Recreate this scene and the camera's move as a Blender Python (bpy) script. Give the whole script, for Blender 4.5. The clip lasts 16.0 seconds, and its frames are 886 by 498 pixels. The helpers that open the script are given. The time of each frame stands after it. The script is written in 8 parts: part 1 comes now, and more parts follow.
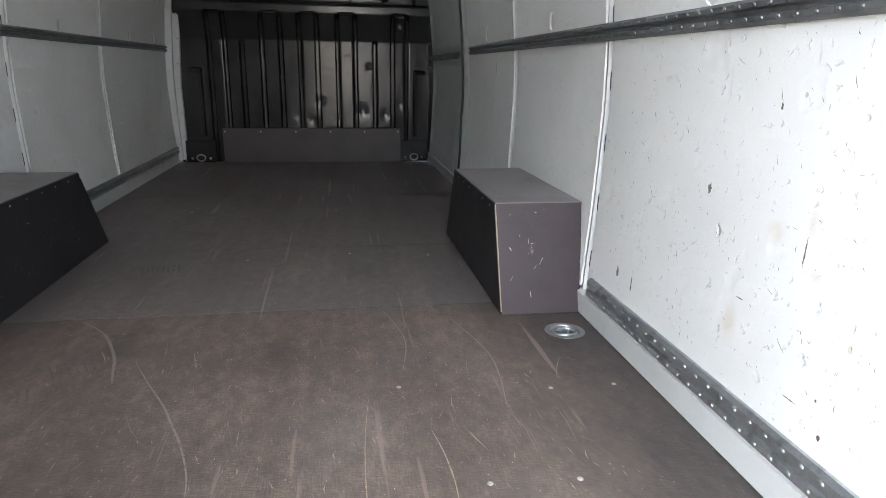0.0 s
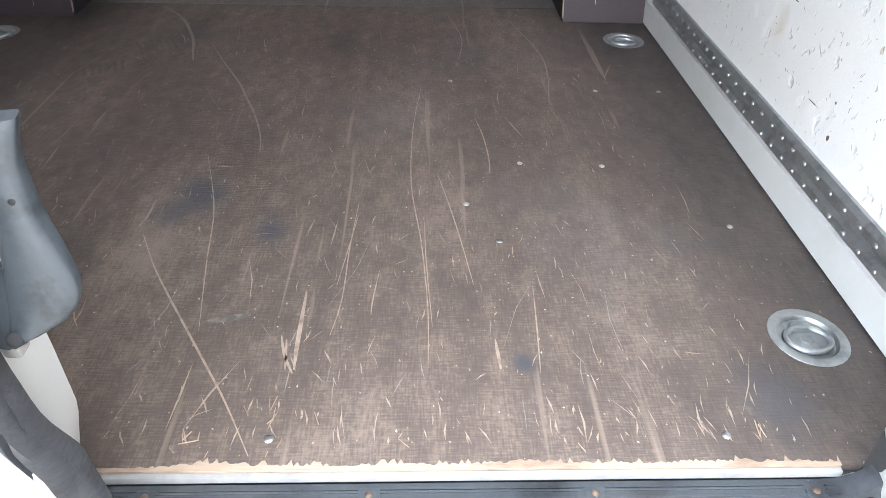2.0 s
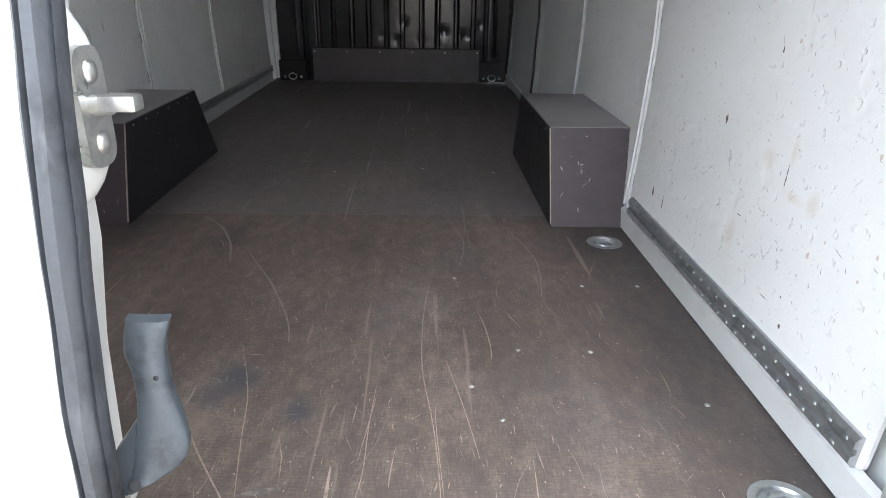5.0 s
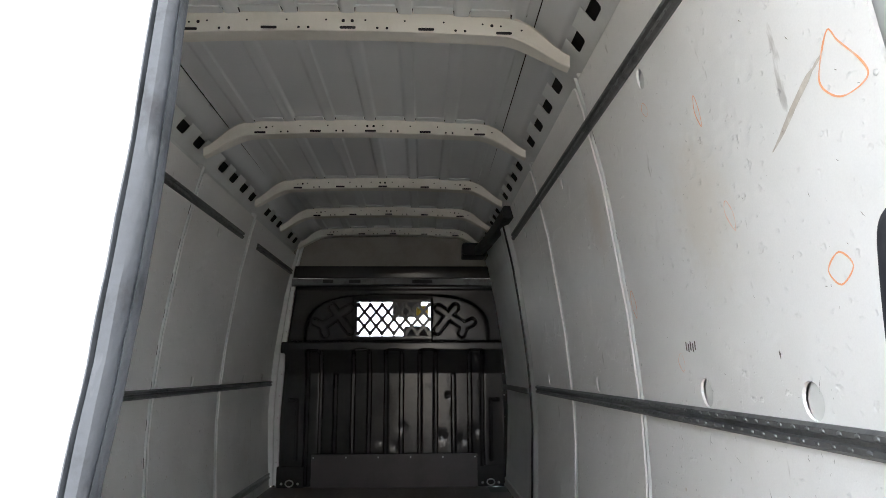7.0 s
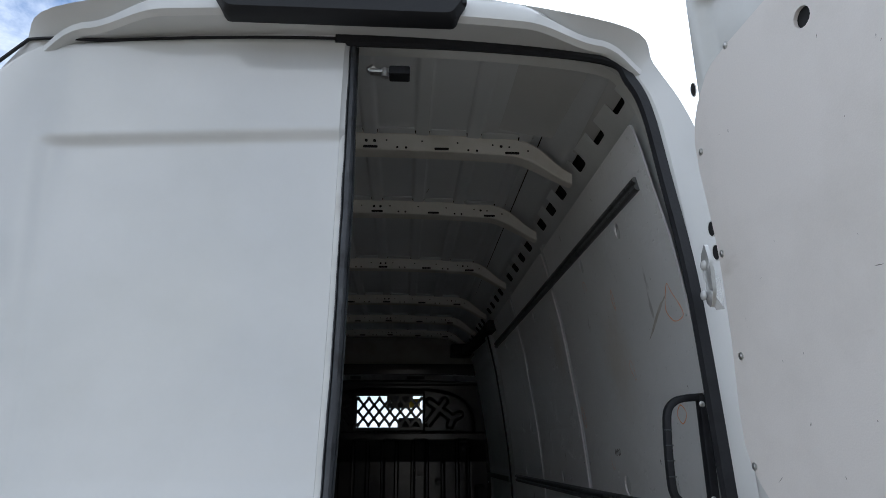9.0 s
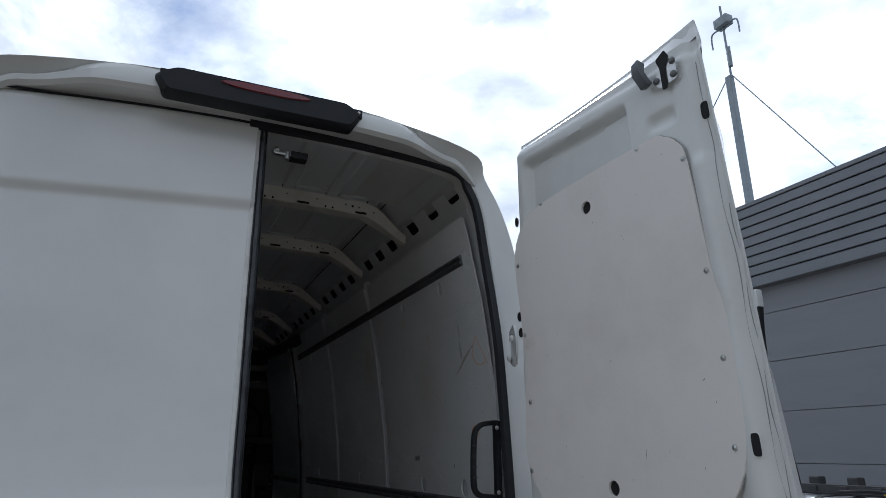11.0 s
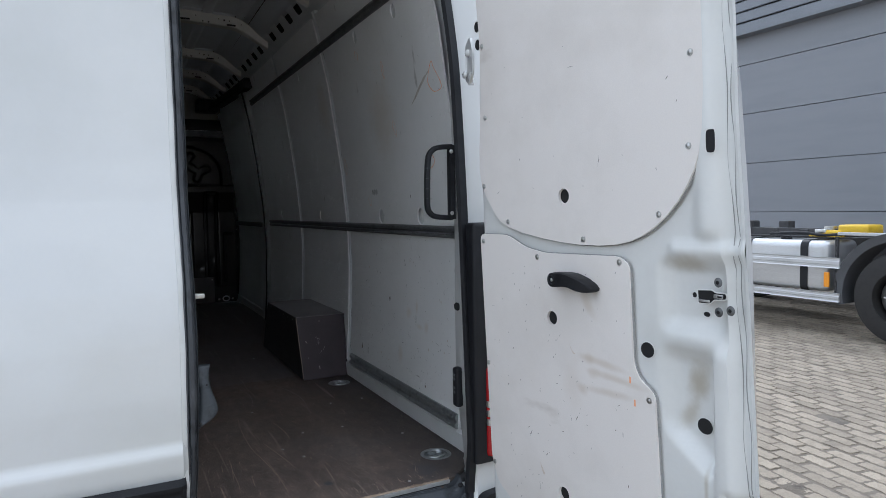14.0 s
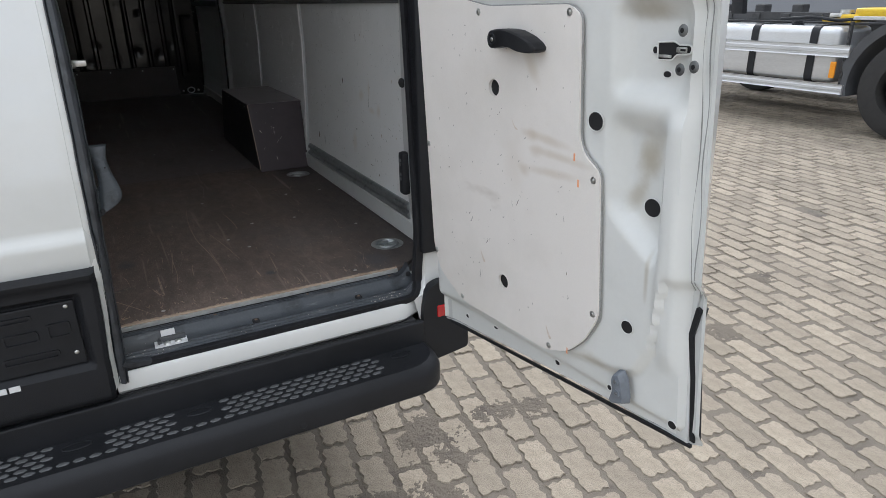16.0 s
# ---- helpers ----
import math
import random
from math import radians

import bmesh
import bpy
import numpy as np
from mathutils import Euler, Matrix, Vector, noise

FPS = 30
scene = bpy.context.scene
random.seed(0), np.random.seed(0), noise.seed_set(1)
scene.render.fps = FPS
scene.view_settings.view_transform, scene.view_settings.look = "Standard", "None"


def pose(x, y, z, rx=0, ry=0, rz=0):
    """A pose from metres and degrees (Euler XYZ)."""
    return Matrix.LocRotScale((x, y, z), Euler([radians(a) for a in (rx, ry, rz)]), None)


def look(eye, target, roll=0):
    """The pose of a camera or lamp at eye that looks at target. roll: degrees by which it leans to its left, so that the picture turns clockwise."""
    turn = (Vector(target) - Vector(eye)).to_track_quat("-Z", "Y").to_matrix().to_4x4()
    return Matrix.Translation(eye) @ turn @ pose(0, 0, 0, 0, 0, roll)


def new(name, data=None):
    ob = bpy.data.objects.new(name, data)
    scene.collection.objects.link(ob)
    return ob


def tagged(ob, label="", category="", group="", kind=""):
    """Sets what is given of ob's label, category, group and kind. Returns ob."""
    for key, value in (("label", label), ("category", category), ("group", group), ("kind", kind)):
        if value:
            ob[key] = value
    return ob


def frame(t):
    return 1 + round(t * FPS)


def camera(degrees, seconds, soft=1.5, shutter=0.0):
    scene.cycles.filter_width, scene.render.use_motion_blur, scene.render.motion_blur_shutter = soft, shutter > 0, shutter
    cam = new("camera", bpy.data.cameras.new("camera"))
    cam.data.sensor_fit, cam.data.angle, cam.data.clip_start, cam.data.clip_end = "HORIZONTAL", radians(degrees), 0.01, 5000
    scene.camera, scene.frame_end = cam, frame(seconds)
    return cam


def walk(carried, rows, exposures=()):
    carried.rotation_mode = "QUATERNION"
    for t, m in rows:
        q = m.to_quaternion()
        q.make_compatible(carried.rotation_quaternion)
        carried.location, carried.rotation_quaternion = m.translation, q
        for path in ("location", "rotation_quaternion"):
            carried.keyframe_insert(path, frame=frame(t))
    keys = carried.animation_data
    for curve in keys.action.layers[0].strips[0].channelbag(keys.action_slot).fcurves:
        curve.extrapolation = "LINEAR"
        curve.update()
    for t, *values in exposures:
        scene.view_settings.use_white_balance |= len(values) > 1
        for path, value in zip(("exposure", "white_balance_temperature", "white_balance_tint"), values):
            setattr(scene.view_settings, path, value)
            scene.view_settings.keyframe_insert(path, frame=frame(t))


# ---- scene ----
cam = camera(69.8, 16.0, soft=0.8)
PATH = [
    (0, (0.223, -0.236, 1.345), (0.537, 1.663, 0.803), 0.9),
    (0.5, (0.247, -0.304, 1.327), (0.551, 1.565, 0.683), 1.1),
    (1, (0.259, -0.328, 1.327), (0.416, 1.536, 0.619), 1.4),
    (1.5, (0.269, -0.34, 1.32), (0.333, 1.415, 0.363), 1.3),
    (2, (0.272, -0.364, 1.322), (0.336, 1.172, 0.042), 1.6),
    (2.5, (0.259, -0.448, 1.32), (0.327, 1.049, -0.005), 1.8),
    (3, (0.249, -0.505, 1.322), (0.322, 0.982, -0.013), 1.8),
    (3.2, (0.247, -0.506, 1.325), (0.323, 0.983, -0.008), 1.8),
    (5.3, (0.254, -0.499, 1.429), (0.314, 1.401, 0.808), 0.8),
    (5.5, (0.245, -0.506, 1.447), (0.308, 1.426, 0.934), 0.7),
    (6, (0.245, -0.508, 1.48), (0.308, 1.478, 1.253), 0.4),
    (6.5, (0.254, -0.508, 1.517), (0.315, 1.489, 1.59), -0.1),
    (7, (0.257, -0.538, 1.546), (0.319, 1.426, 1.921), -0.2),
    (7.5, (0.25, -0.639, 1.566), (0.317, 1.28, 2.127), -0.3),
    (8, (0.262, -0.838, 1.575), (0.33, 1.065, 2.187), -0.3),
    (8.2, (0.264, -0.921, 1.593), (0.334, 0.982, 2.204), -0.4),
    (10.3, (-0.164, -1.725, 1.605), (0.289, 0.125, 2.213), 0.2),
    (10.5, (-0.182, -1.734, 1.611), (0.366, 0.091, 2.219), 0.0),
    (11, (-0.217, -1.741, 1.624), (0.575, -0.008, 2.232), -0.4),
    (11.5, (-0.22, -1.74, 1.632), (0.629, -0.034, 2.24), -0.7),
    (12, (-0.208, -1.724, 1.626), (0.646, -0.028, 2.254), -0.9),
    (12.5, (-0.193, -1.703, 1.605), (0.682, -0.002, 2.191), -0.9),
    (13, (-0.165, -1.688, 1.575), (0.732, 0.058, 1.957), -0.9),
    (13.5, (-0.156, -1.679, 1.545), (0.763, 0.092, 1.671), -0.9),
    (14, (-0.148, -1.664, 1.521), (0.776, 0.106, 1.395), -0.9),
    (14.5, (-0.13, -1.649, 1.489), (0.778, 0.093, 1.118), -0.9),
    (15, (-0.103, -1.639, 1.453), (0.777, 0.051, 0.843), -0.9),
    (15.5, (-0.041, -1.627, 1.415), (0.817, 0.018, 0.669), -1.0),
    (16, (0.06, -1.572, 1.431), (0.923, 0.076, 0.697), -1.0),
]
EXPOSURES = [(0, 3.85, 5900, 9), (1.5, 3.65, 5850, 9), (2, 3.55, 5880, 9), (2.5, 3.45, 5880, 9), (3, 3.25, 5920, 9), (5.5, 3.45, 5830, 9), (6.5, 3.6, 5900, 9), (7, 3.25, 6050, 9), (7.5, 2.65, 5750, 9), (8, 1.85, 5550, 9), (10.3, -0.35, 5600, 8), (11, -0.33, 5550, 8), (12.5, -0.25, 5500, 8), (13, 0.05, 5450, 8), (13.5, 0.65, 5450, 9), (14, 0.88, 5550, 9), (14.5, 0.85, 5700, 9), (16, 0.98, 5950, 9)]
walk(cam, [(t, look(eye, target, roll)) for t, eye, target, roll in PATH], EXPOSURES)

# ---- world and sun ----
def build_world():
    w = bpy.data.worlds.new("overcast_sky")
    scene.world = w
    w.use_nodes = True
    nt = w.node_tree
    nt.nodes.clear()
    N, L = nt.nodes.new, nt.links.new
    sky = N("ShaderNodeTexSky")
    sky.sky_type = "NISHITA"
    sky.sun_disc = False
    sky.sun_elevation, sky.sun_rotation = radians(38), radians(32)
    gain = N("ShaderNodeVectorMath")
    gain.operation = "SCALE"
    gain.inputs["Scale"].default_value = 0.10
    L(sky.outputs[0], gain.inputs[0])
    coord = N("ShaderNodeTexCoord")
    squash = N("ShaderNodeMapping")
    squash.inputs["Scale"].default_value = (1.0, 1.0, 1.9)
    L(coord.outputs["Generated"], squash.inputs[0])
    cover = N("ShaderNodeTexNoise")
    cover.inputs["Scale"].default_value, cover.inputs["Detail"].default_value, cover.inputs["Roughness"].default_value = 3.2, 9, 0.6
    cover.inputs["Distortion"].default_value = 0.25
    L(squash.outputs[0], cover.inputs["Vector"])
    mask = N("ShaderNodeMapRange")
    mask.inputs["From Min"].default_value, mask.inputs["From Max"].default_value = 0.32, 0.50
    L(cover.outputs[0], mask.inputs[0])
    depth = N("ShaderNodeTexNoise")
    depth.inputs["Scale"].default_value, depth.inputs["Detail"].default_value, depth.inputs["Roughness"].default_value = 4.5, 8, 0.55
    L(squash.outputs[0], depth.inputs["Vector"])
    ramp = N("ShaderNodeValToRGB")
    ramp.color_ramp.elements[0].position, ramp.color_ramp.elements[0].color = 0.30, (0.52, 0.54, 0.585, 1)
    ramp.color_ramp.elements[1].position, ramp.color_ramp.elements[1].color = 0.62, (1.25, 1.22, 1.18, 1)
    L(depth.outputs[0], ramp.inputs[0])
    mix = N("ShaderNodeMix")
    mix.data_type = "RGBA"
    L(mask.outputs[0], mix.inputs[0])
    L(gain.outputs[0], mix.inputs[6])
    L(ramp.outputs[0], mix.inputs[7])
    # thin cloud is brightest towards the hidden sun and falls off away from it
    toward = N("ShaderNodeVectorMath")
    toward.operation = "DOT_PRODUCT"
    L(coord.outputs["Generated"], toward.inputs[0])
    toward.inputs[1].default_value = SUN_DIR
    broad = N("ShaderNodeMapRange")
    broad.inputs["From Min"].default_value, broad.inputs["From Max"].default_value = -1.0, 1.0
    broad.inputs["To Min"].default_value, broad.inputs["To Max"].default_value = 0.60, 1.22
    L(toward.outputs["Value"], broad.inputs[0])
    close = N("ShaderNodeMapRange")
    close.interpolation_type = "SMOOTHSTEP"
    close.inputs["From Min"].default_value, close.inputs["From Max"].default_value = 0.72, 1.0
    close.inputs["To Min"].default_value, close.inputs["To Max"].default_value = 0.0, 0.30
    L(toward.outputs["Value"], close.inputs[0])
    both = N("ShaderNodeMath")
    L(broad.outputs[0], both.inputs[0])
    L(close.outputs[0], both.inputs[1])
    lit = N("ShaderNodeVectorMath")
    lit.operation = "SCALE"
    L(mix.outputs[2], lit.inputs[0])
    L(both.outputs[0], lit.inputs["Scale"])
    bg = N("ShaderNodeBackground")
    bg.inputs["Strength"].default_value = SKY
    L(lit.outputs[0], bg.inputs[0])
    L(bg.outputs[0], N("ShaderNodeOutputWorld").inputs[0])


SKY, SUN = 1.0, 1.0
SUN_DIR = (math.sin(radians(32)) * 0.79, math.cos(radians(32)) * 0.79, 0.62)
build_world()
sun_data = bpy.data.lights.new("sun", "SUN")
sun_data.energy, sun_data.angle, sun_data.color = SUN, radians(14), (1.0, 0.95, 0.88)
sun = new("sun", sun_data)
sun.matrix_world = look((0, 0, 0), tuple(-c for c in SUN_DIR))


# ---- materials ----
def mat(name, base, dark=None, scale=6.0, amount=0.5, rough=0.5, metal=0.0, grain=120.0, bump=0.02, coat=0.0, stretch=(1, 1, 1), rough_var=0.12, island=0.0, speck=0.35):
    """A surface with blotches at one scale and fine grain at another."""
    m = bpy.data.materials.new(name)
    m.use_nodes = True
    nt = m.node_tree
    N, L = nt.nodes.new, nt.links.new
    b = nt.nodes["Principled BSDF"]
    b.inputs["Metallic"].default_value = metal
    b.inputs["Coat Weight"].default_value = coat
    b.inputs["Coat Roughness"].default_value = 0.06
    coord = N("ShaderNodeTexCoord")
    mp = N("ShaderNodeMapping")
    mp.inputs["Scale"].default_value = stretch
    L(coord.outputs["Object"], mp.inputs[0])
    big = N("ShaderNodeTexNoise")
    big.inputs["Scale"].default_value, big.inputs["Detail"].default_value, big.inputs["Roughness"].default_value = scale, 6, 0.6
    L(mp.outputs[0], big.inputs["Vector"])
    fine = N("ShaderNodeTexNoise")
    fine.inputs["Scale"].default_value, fine.inputs["Detail"].default_value = grain, 3
    L(mp.outputs[0], fine.inputs["Vector"])
    ramp = N("ShaderNodeValToRGB")
    d = dark or tuple(c * 0.8 for c in base)
    ramp.color_ramp.elements[0].position, ramp.color_ramp.elements[0].color = 0.32, (*d, 1)
    ramp.color_ramp.elements[1].position, ramp.color_ramp.elements[1].color = 0.32 + 0.4 * max(0.1, 1 - amount), (*base, 1)
    L(big.outputs[0], ramp.inputs[0])
    tone = N("ShaderNodeMix")
    tone.data_type, tone.blend_type = "RGBA", "MULTIPLY"
    tone.inputs[0].default_value = speck
    L(ramp.outputs[0], tone.inputs[6])
    fr = N("ShaderNodeMapRange")
    fr.inputs["From Min"].default_value, fr.inputs["From Max"].default_value, fr.inputs["To Min"].default_value, fr.inputs["To Max"].default_value = 0.3, 0.7, 0.75, 1.1
    L(fine.outputs[0], fr.inputs[0])
    L(fr.outputs[0], tone.inputs[7])
    last = tone.outputs[2]
    if island:
        info = N("ShaderNodeObjectInfo") if island > 0 else N("ShaderNodeNewGeometry")
        v = N("ShaderNodeMapRange")
        v.inputs["To Min"].default_value, v.inputs["To Max"].default_value = 1 - abs(island), 1 + abs(island)
        L(info.outputs["Random" if island > 0 else "Random Per Island"], v.inputs[0])
        t2 = N("ShaderNodeVectorMath")
        t2.operation = "SCALE"
        L(last, t2.inputs[0])
        L(v.outputs[0], t2.inputs["Scale"])
        last = t2.outputs[0]
    L(last, b.inputs["Base Color"])
    rr = N("ShaderNodeMapRange")
    rr.inputs["To Min"].default_value, rr.inputs["To Max"].default_value = max(0.02, rough - rough_var), min(1, rough + rough_var)
    L(big.outputs[0], rr.inputs[0])
    L(rr.outputs[0], b.inputs["Roughness"])
    if bump:
        bp = N("ShaderNodeBump")
        bp.inputs["Strength"].default_value, bp.inputs["Distance"].default_value = 0.4, bump * 0.05
        L(fine.outputs[0], bp.inputs["Height"])
        L(bp.outputs[0], b.inputs["Normal"])
    return m


def streaks(m, colour, scale, stretch, lo, hi, strength=0.8, rot=0.0):
    """Lays scratch-like or smear-like marks over a material: stretched noise above a threshold."""
    nt = m.node_tree
    N, L = nt.nodes.new, nt.links.new
    b = nt.nodes["Principled BSDF"]
    src = b.inputs["Base Color"].links[0].from_socket
    coord = N("ShaderNodeTexCoord")
    mp = N("ShaderNodeMapping")
    mp.inputs["Scale"].default_value = stretch
    mp.inputs["Rotation"].default_value = (rot, rot * 0.6, rot)
    L(coord.outputs["Object"], mp.inputs[0])
    n = N("ShaderNodeTexNoise")
    n.inputs["Scale"].default_value, n.inputs["Detail"].default_value, n.inputs["Roughness"].default_value = scale, 4, 0.6
    L(mp.outputs[0], n.inputs["Vector"])
    r = N("ShaderNodeMapRange")
    r.inputs["From Min"].default_value, r.inputs["From Max"].default_value, r.inputs["To Max"].default_value = lo, hi, strength
    L(n.outputs[0], r.inputs[0])
    mix = N("ShaderNodeMix")
    mix.data_type = "RGBA"
    L(r.outputs[0], mix.inputs[0])
    L(src, mix.inputs[6])
    mix.inputs[7].default_value = (*colour, 1)
    L(mix.outputs[2], b.inputs["Base Color"])
    return m


def dents(m, scale, depth, lo=0.62, hi=0.80):
    """Adds shallow knocks below the fine relief of a material."""
    nt = m.node_tree
    N, L = nt.nodes.new, nt.links.new
    b = nt.nodes["Principled BSDF"]
    coord = N("ShaderNodeTexCoord")
    n = N("ShaderNodeTexNoise")
    n.inputs["Scale"].default_value, n.inputs["Detail"].default_value = scale, 2
    L(coord.outputs["Object"], n.inputs["Vector"])
    r = N("ShaderNodeMapRange")
    r.inputs["From Min"].default_value, r.inputs["From Max"].default_value = lo, hi
    L(n.outputs[0], r.inputs[0])
    bp = N("ShaderNodeBump")
    bp.inputs["Strength"].default_value, bp.inputs["Distance"].default_value = 0.8, depth
    bp.invert = True
    L(r.outputs[0], bp.inputs["Height"])
    if b.inputs["Normal"].links:
        L(b.inputs["Normal"].links[0].from_socket, bp.inputs["Normal"])
    L(bp.outputs[0], b.inputs["Normal"])
    return m


def stain_and_shade(m, centre, size, colour, strength, tilt=0.0):
    """A soft patch of its own shape at one place of a material, for dirt and painted shade, frayed by noise."""
    nt = m.node_tree
    N, L = nt.nodes.new, nt.links.new
    b = nt.nodes["Principled BSDF"]
    src = b.inputs["Base Color"].links[0].from_socket
    coord = N("ShaderNodeTexCoord")
    mp = N("ShaderNodeMapping")
    mp.vector_type = "TEXTURE"
    mp.inputs["Location"].default_value, mp.inputs["Scale"].default_value = centre, size
    mp.inputs["Rotation"].default_value = (tilt, 0, 0)
    L(coord.outputs["Object"], mp.inputs[0])
    ln = N("ShaderNodeVectorMath")
    ln.operation = "LENGTH"
    L(mp.outputs[0], ln.inputs[0])
    n = N("ShaderNodeTexNoise")
    n.inputs["Scale"].default_value, n.inputs["Detail"].default_value = 30, 4
    L(coord.outputs["Object"], n.inputs["Vector"])
    add = N("ShaderNodeMath")
    add.operation = "MULTIPLY_ADD"
    L(n.outputs[0], add.inputs[0])
    add.inputs[1].default_value = 0.7
    L(ln.outputs["Value"], add.inputs[2])
    r = N("ShaderNodeMapRange")
    r.interpolation_type = "SMOOTHSTEP"
    r.inputs["From Min"].default_value, r.inputs["From Max"].default_value, r.inputs["To Min"].default_value, r.inputs["To Max"].default_value = 0.45, 1.45, strength, 0.0
    L(add.outputs[0], r.inputs[0])
    mix = N("ShaderNodeMix")
    mix.data_type = "RGBA"
    L(r.outputs[0], mix.inputs[0])
    L(src, mix.inputs[6])
    mix.inputs[7].default_value = (*colour, 1)
    L(mix.outputs[2], b.inputs["Base Color"])


PAINT = mat("white_van_paint", (0.68, 0.69, 0.68), (0.62, 0.63, 0.61), 1.5, 0.4, 0.22, bump=0, coat=0.8, rough_var=0.05, speck=0.02)
INNER = mat("white_inner_door_paint", (0.74, 0.75, 0.73), (0.64, 0.65, 0.62), 4, 0.4, 0.35, bump=0.0, coat=0.3, speck=0.04)
streaks(INNER, (0.42, 0.38, 0.30), 5, (1.0, 1.4, 0.8), 0.62, 0.78, 0.5)
DOORSHEET = mat("white_door_sheet_paint", (0.74, 0.75, 0.73), (0.67, 0.68, 0.655), 4, 0.4, 0.33, bump=0.0, coat=0.3, speck=0.04)
streaks(DOORSHEET, (0.45, 0.41, 0.33), 5, (1.0, 1.4, 0.8), 0.66, 0.80, 0.35)
# pocket stains, plus brown shade painted at the lock pocket's top and foot creases
for at_, size_, k_, tilt_ in (((0.79, -0.835, 1.185), (0.2, 0.030, 0.060), 0.75, 0.25), ((0.79, -0.815, 1.120), (0.2, 0.022, 0.045), 0.55, 0.5), ((0.78, -0.830, 1.412), (0.2, 0.055, 0.022), 0.6, 0.0), ((0.79, -0.760, 0.765), (0.2, 0.060, 0.022), 0.45, 0.1), ((0.79, -0.862, 0.985), (0.2, 0.006, 0.060), 0.5, 0.0)):
    stain_and_shade(DOORSHEET, at_, size_, (0.40, 0.35, 0.25), k_, tilt_)
GREYPAINT = mat("grey_primer_paint", (0.71, 0.73, 0.72), (0.64, 0.66, 0.65), 5, 0.4, 0.45, bump=0.01, speck=0.08)
ROOFPAINT = mat("grey_roof_skin", (0.625, 0.645, 0.65), (0.595, 0.615, 0.62), 3, 0.4, 0.30, bump=0.01, speck=0.03, rough_var=0.01)
BOWPAINT = mat("cream_roof_bow", (0.72, 0.70, 0.64), (0.62, 0.60, 0.53), 6, 0.5, 0.5, bump=0.01, speck=0.06)
LINING = mat("white_lining_board", (0.85, 0.85, 0.832), (0.79, 0.79, 0.768), 2.2, 0.45, 0.5, grain=300, bump=0.012, speck=0.10)
streaks(LINING, (0.34, 0.32, 0.29), 16, (1.0, 1.0, 0.22), 0.68, 0.74, 0.6, 0.35)
streaks(LINING, (0.58, 0.50, 0.40), 3.6, (1.0, 1.0, 0.6), 0.66, 0.82, 0.25)
for at_, size_ in (((0.88, 0.465, 1.075), (0.1, 0.022, 0.030)), ((0.88, 0.525, 1.069), (0.1, 0.040, 0.014)), ((0.88, 0.624, 1.112), (0.1, 0.034, 0.026)), ((0.88, 0.552, 1.142), (0.1, 0.012, 0.034)), ((0.85, 0.75, 1.90), (0.1, 0.16, 0.22)), ((0.85, 1.46, 2.05), (0.1, 0.12, 0.2)), ((0.88, 0.70, 0.93), (0.1, 0.03, 0.05))):
    stain_and_shade(LINING, at_, size_, (0.66, 0.56, 0.43), 0.34)
streaks(LINING, (0.22, 0.21, 0.2), 60, (1.0, 1.0, 0.5), 0.74, 0.78, 0.5)
dents(LINING, 46, 0.0024, 0.64, 0.78)
dents(LINING, 9, 0.004, 0.60, 0.80)
DOORBOARD = mat("white_door_board", (0.83, 0.795, 0.755), (0.75, 0.715, 0.67), 3, 0.45, 0.6, grain=400, bump=0.01, speck=0.08)
streaks(DOORBOARD, (0.42, 0.37, 0.30), 7, (1.0, 0.5, 1.2), 0.66, 0.76, 0.35, 0.2)
streaks(DOORBOARD, (0.2, 0.19, 0.17), 45, (1, 1, 0.4), 0.75, 0.79, 0.5)


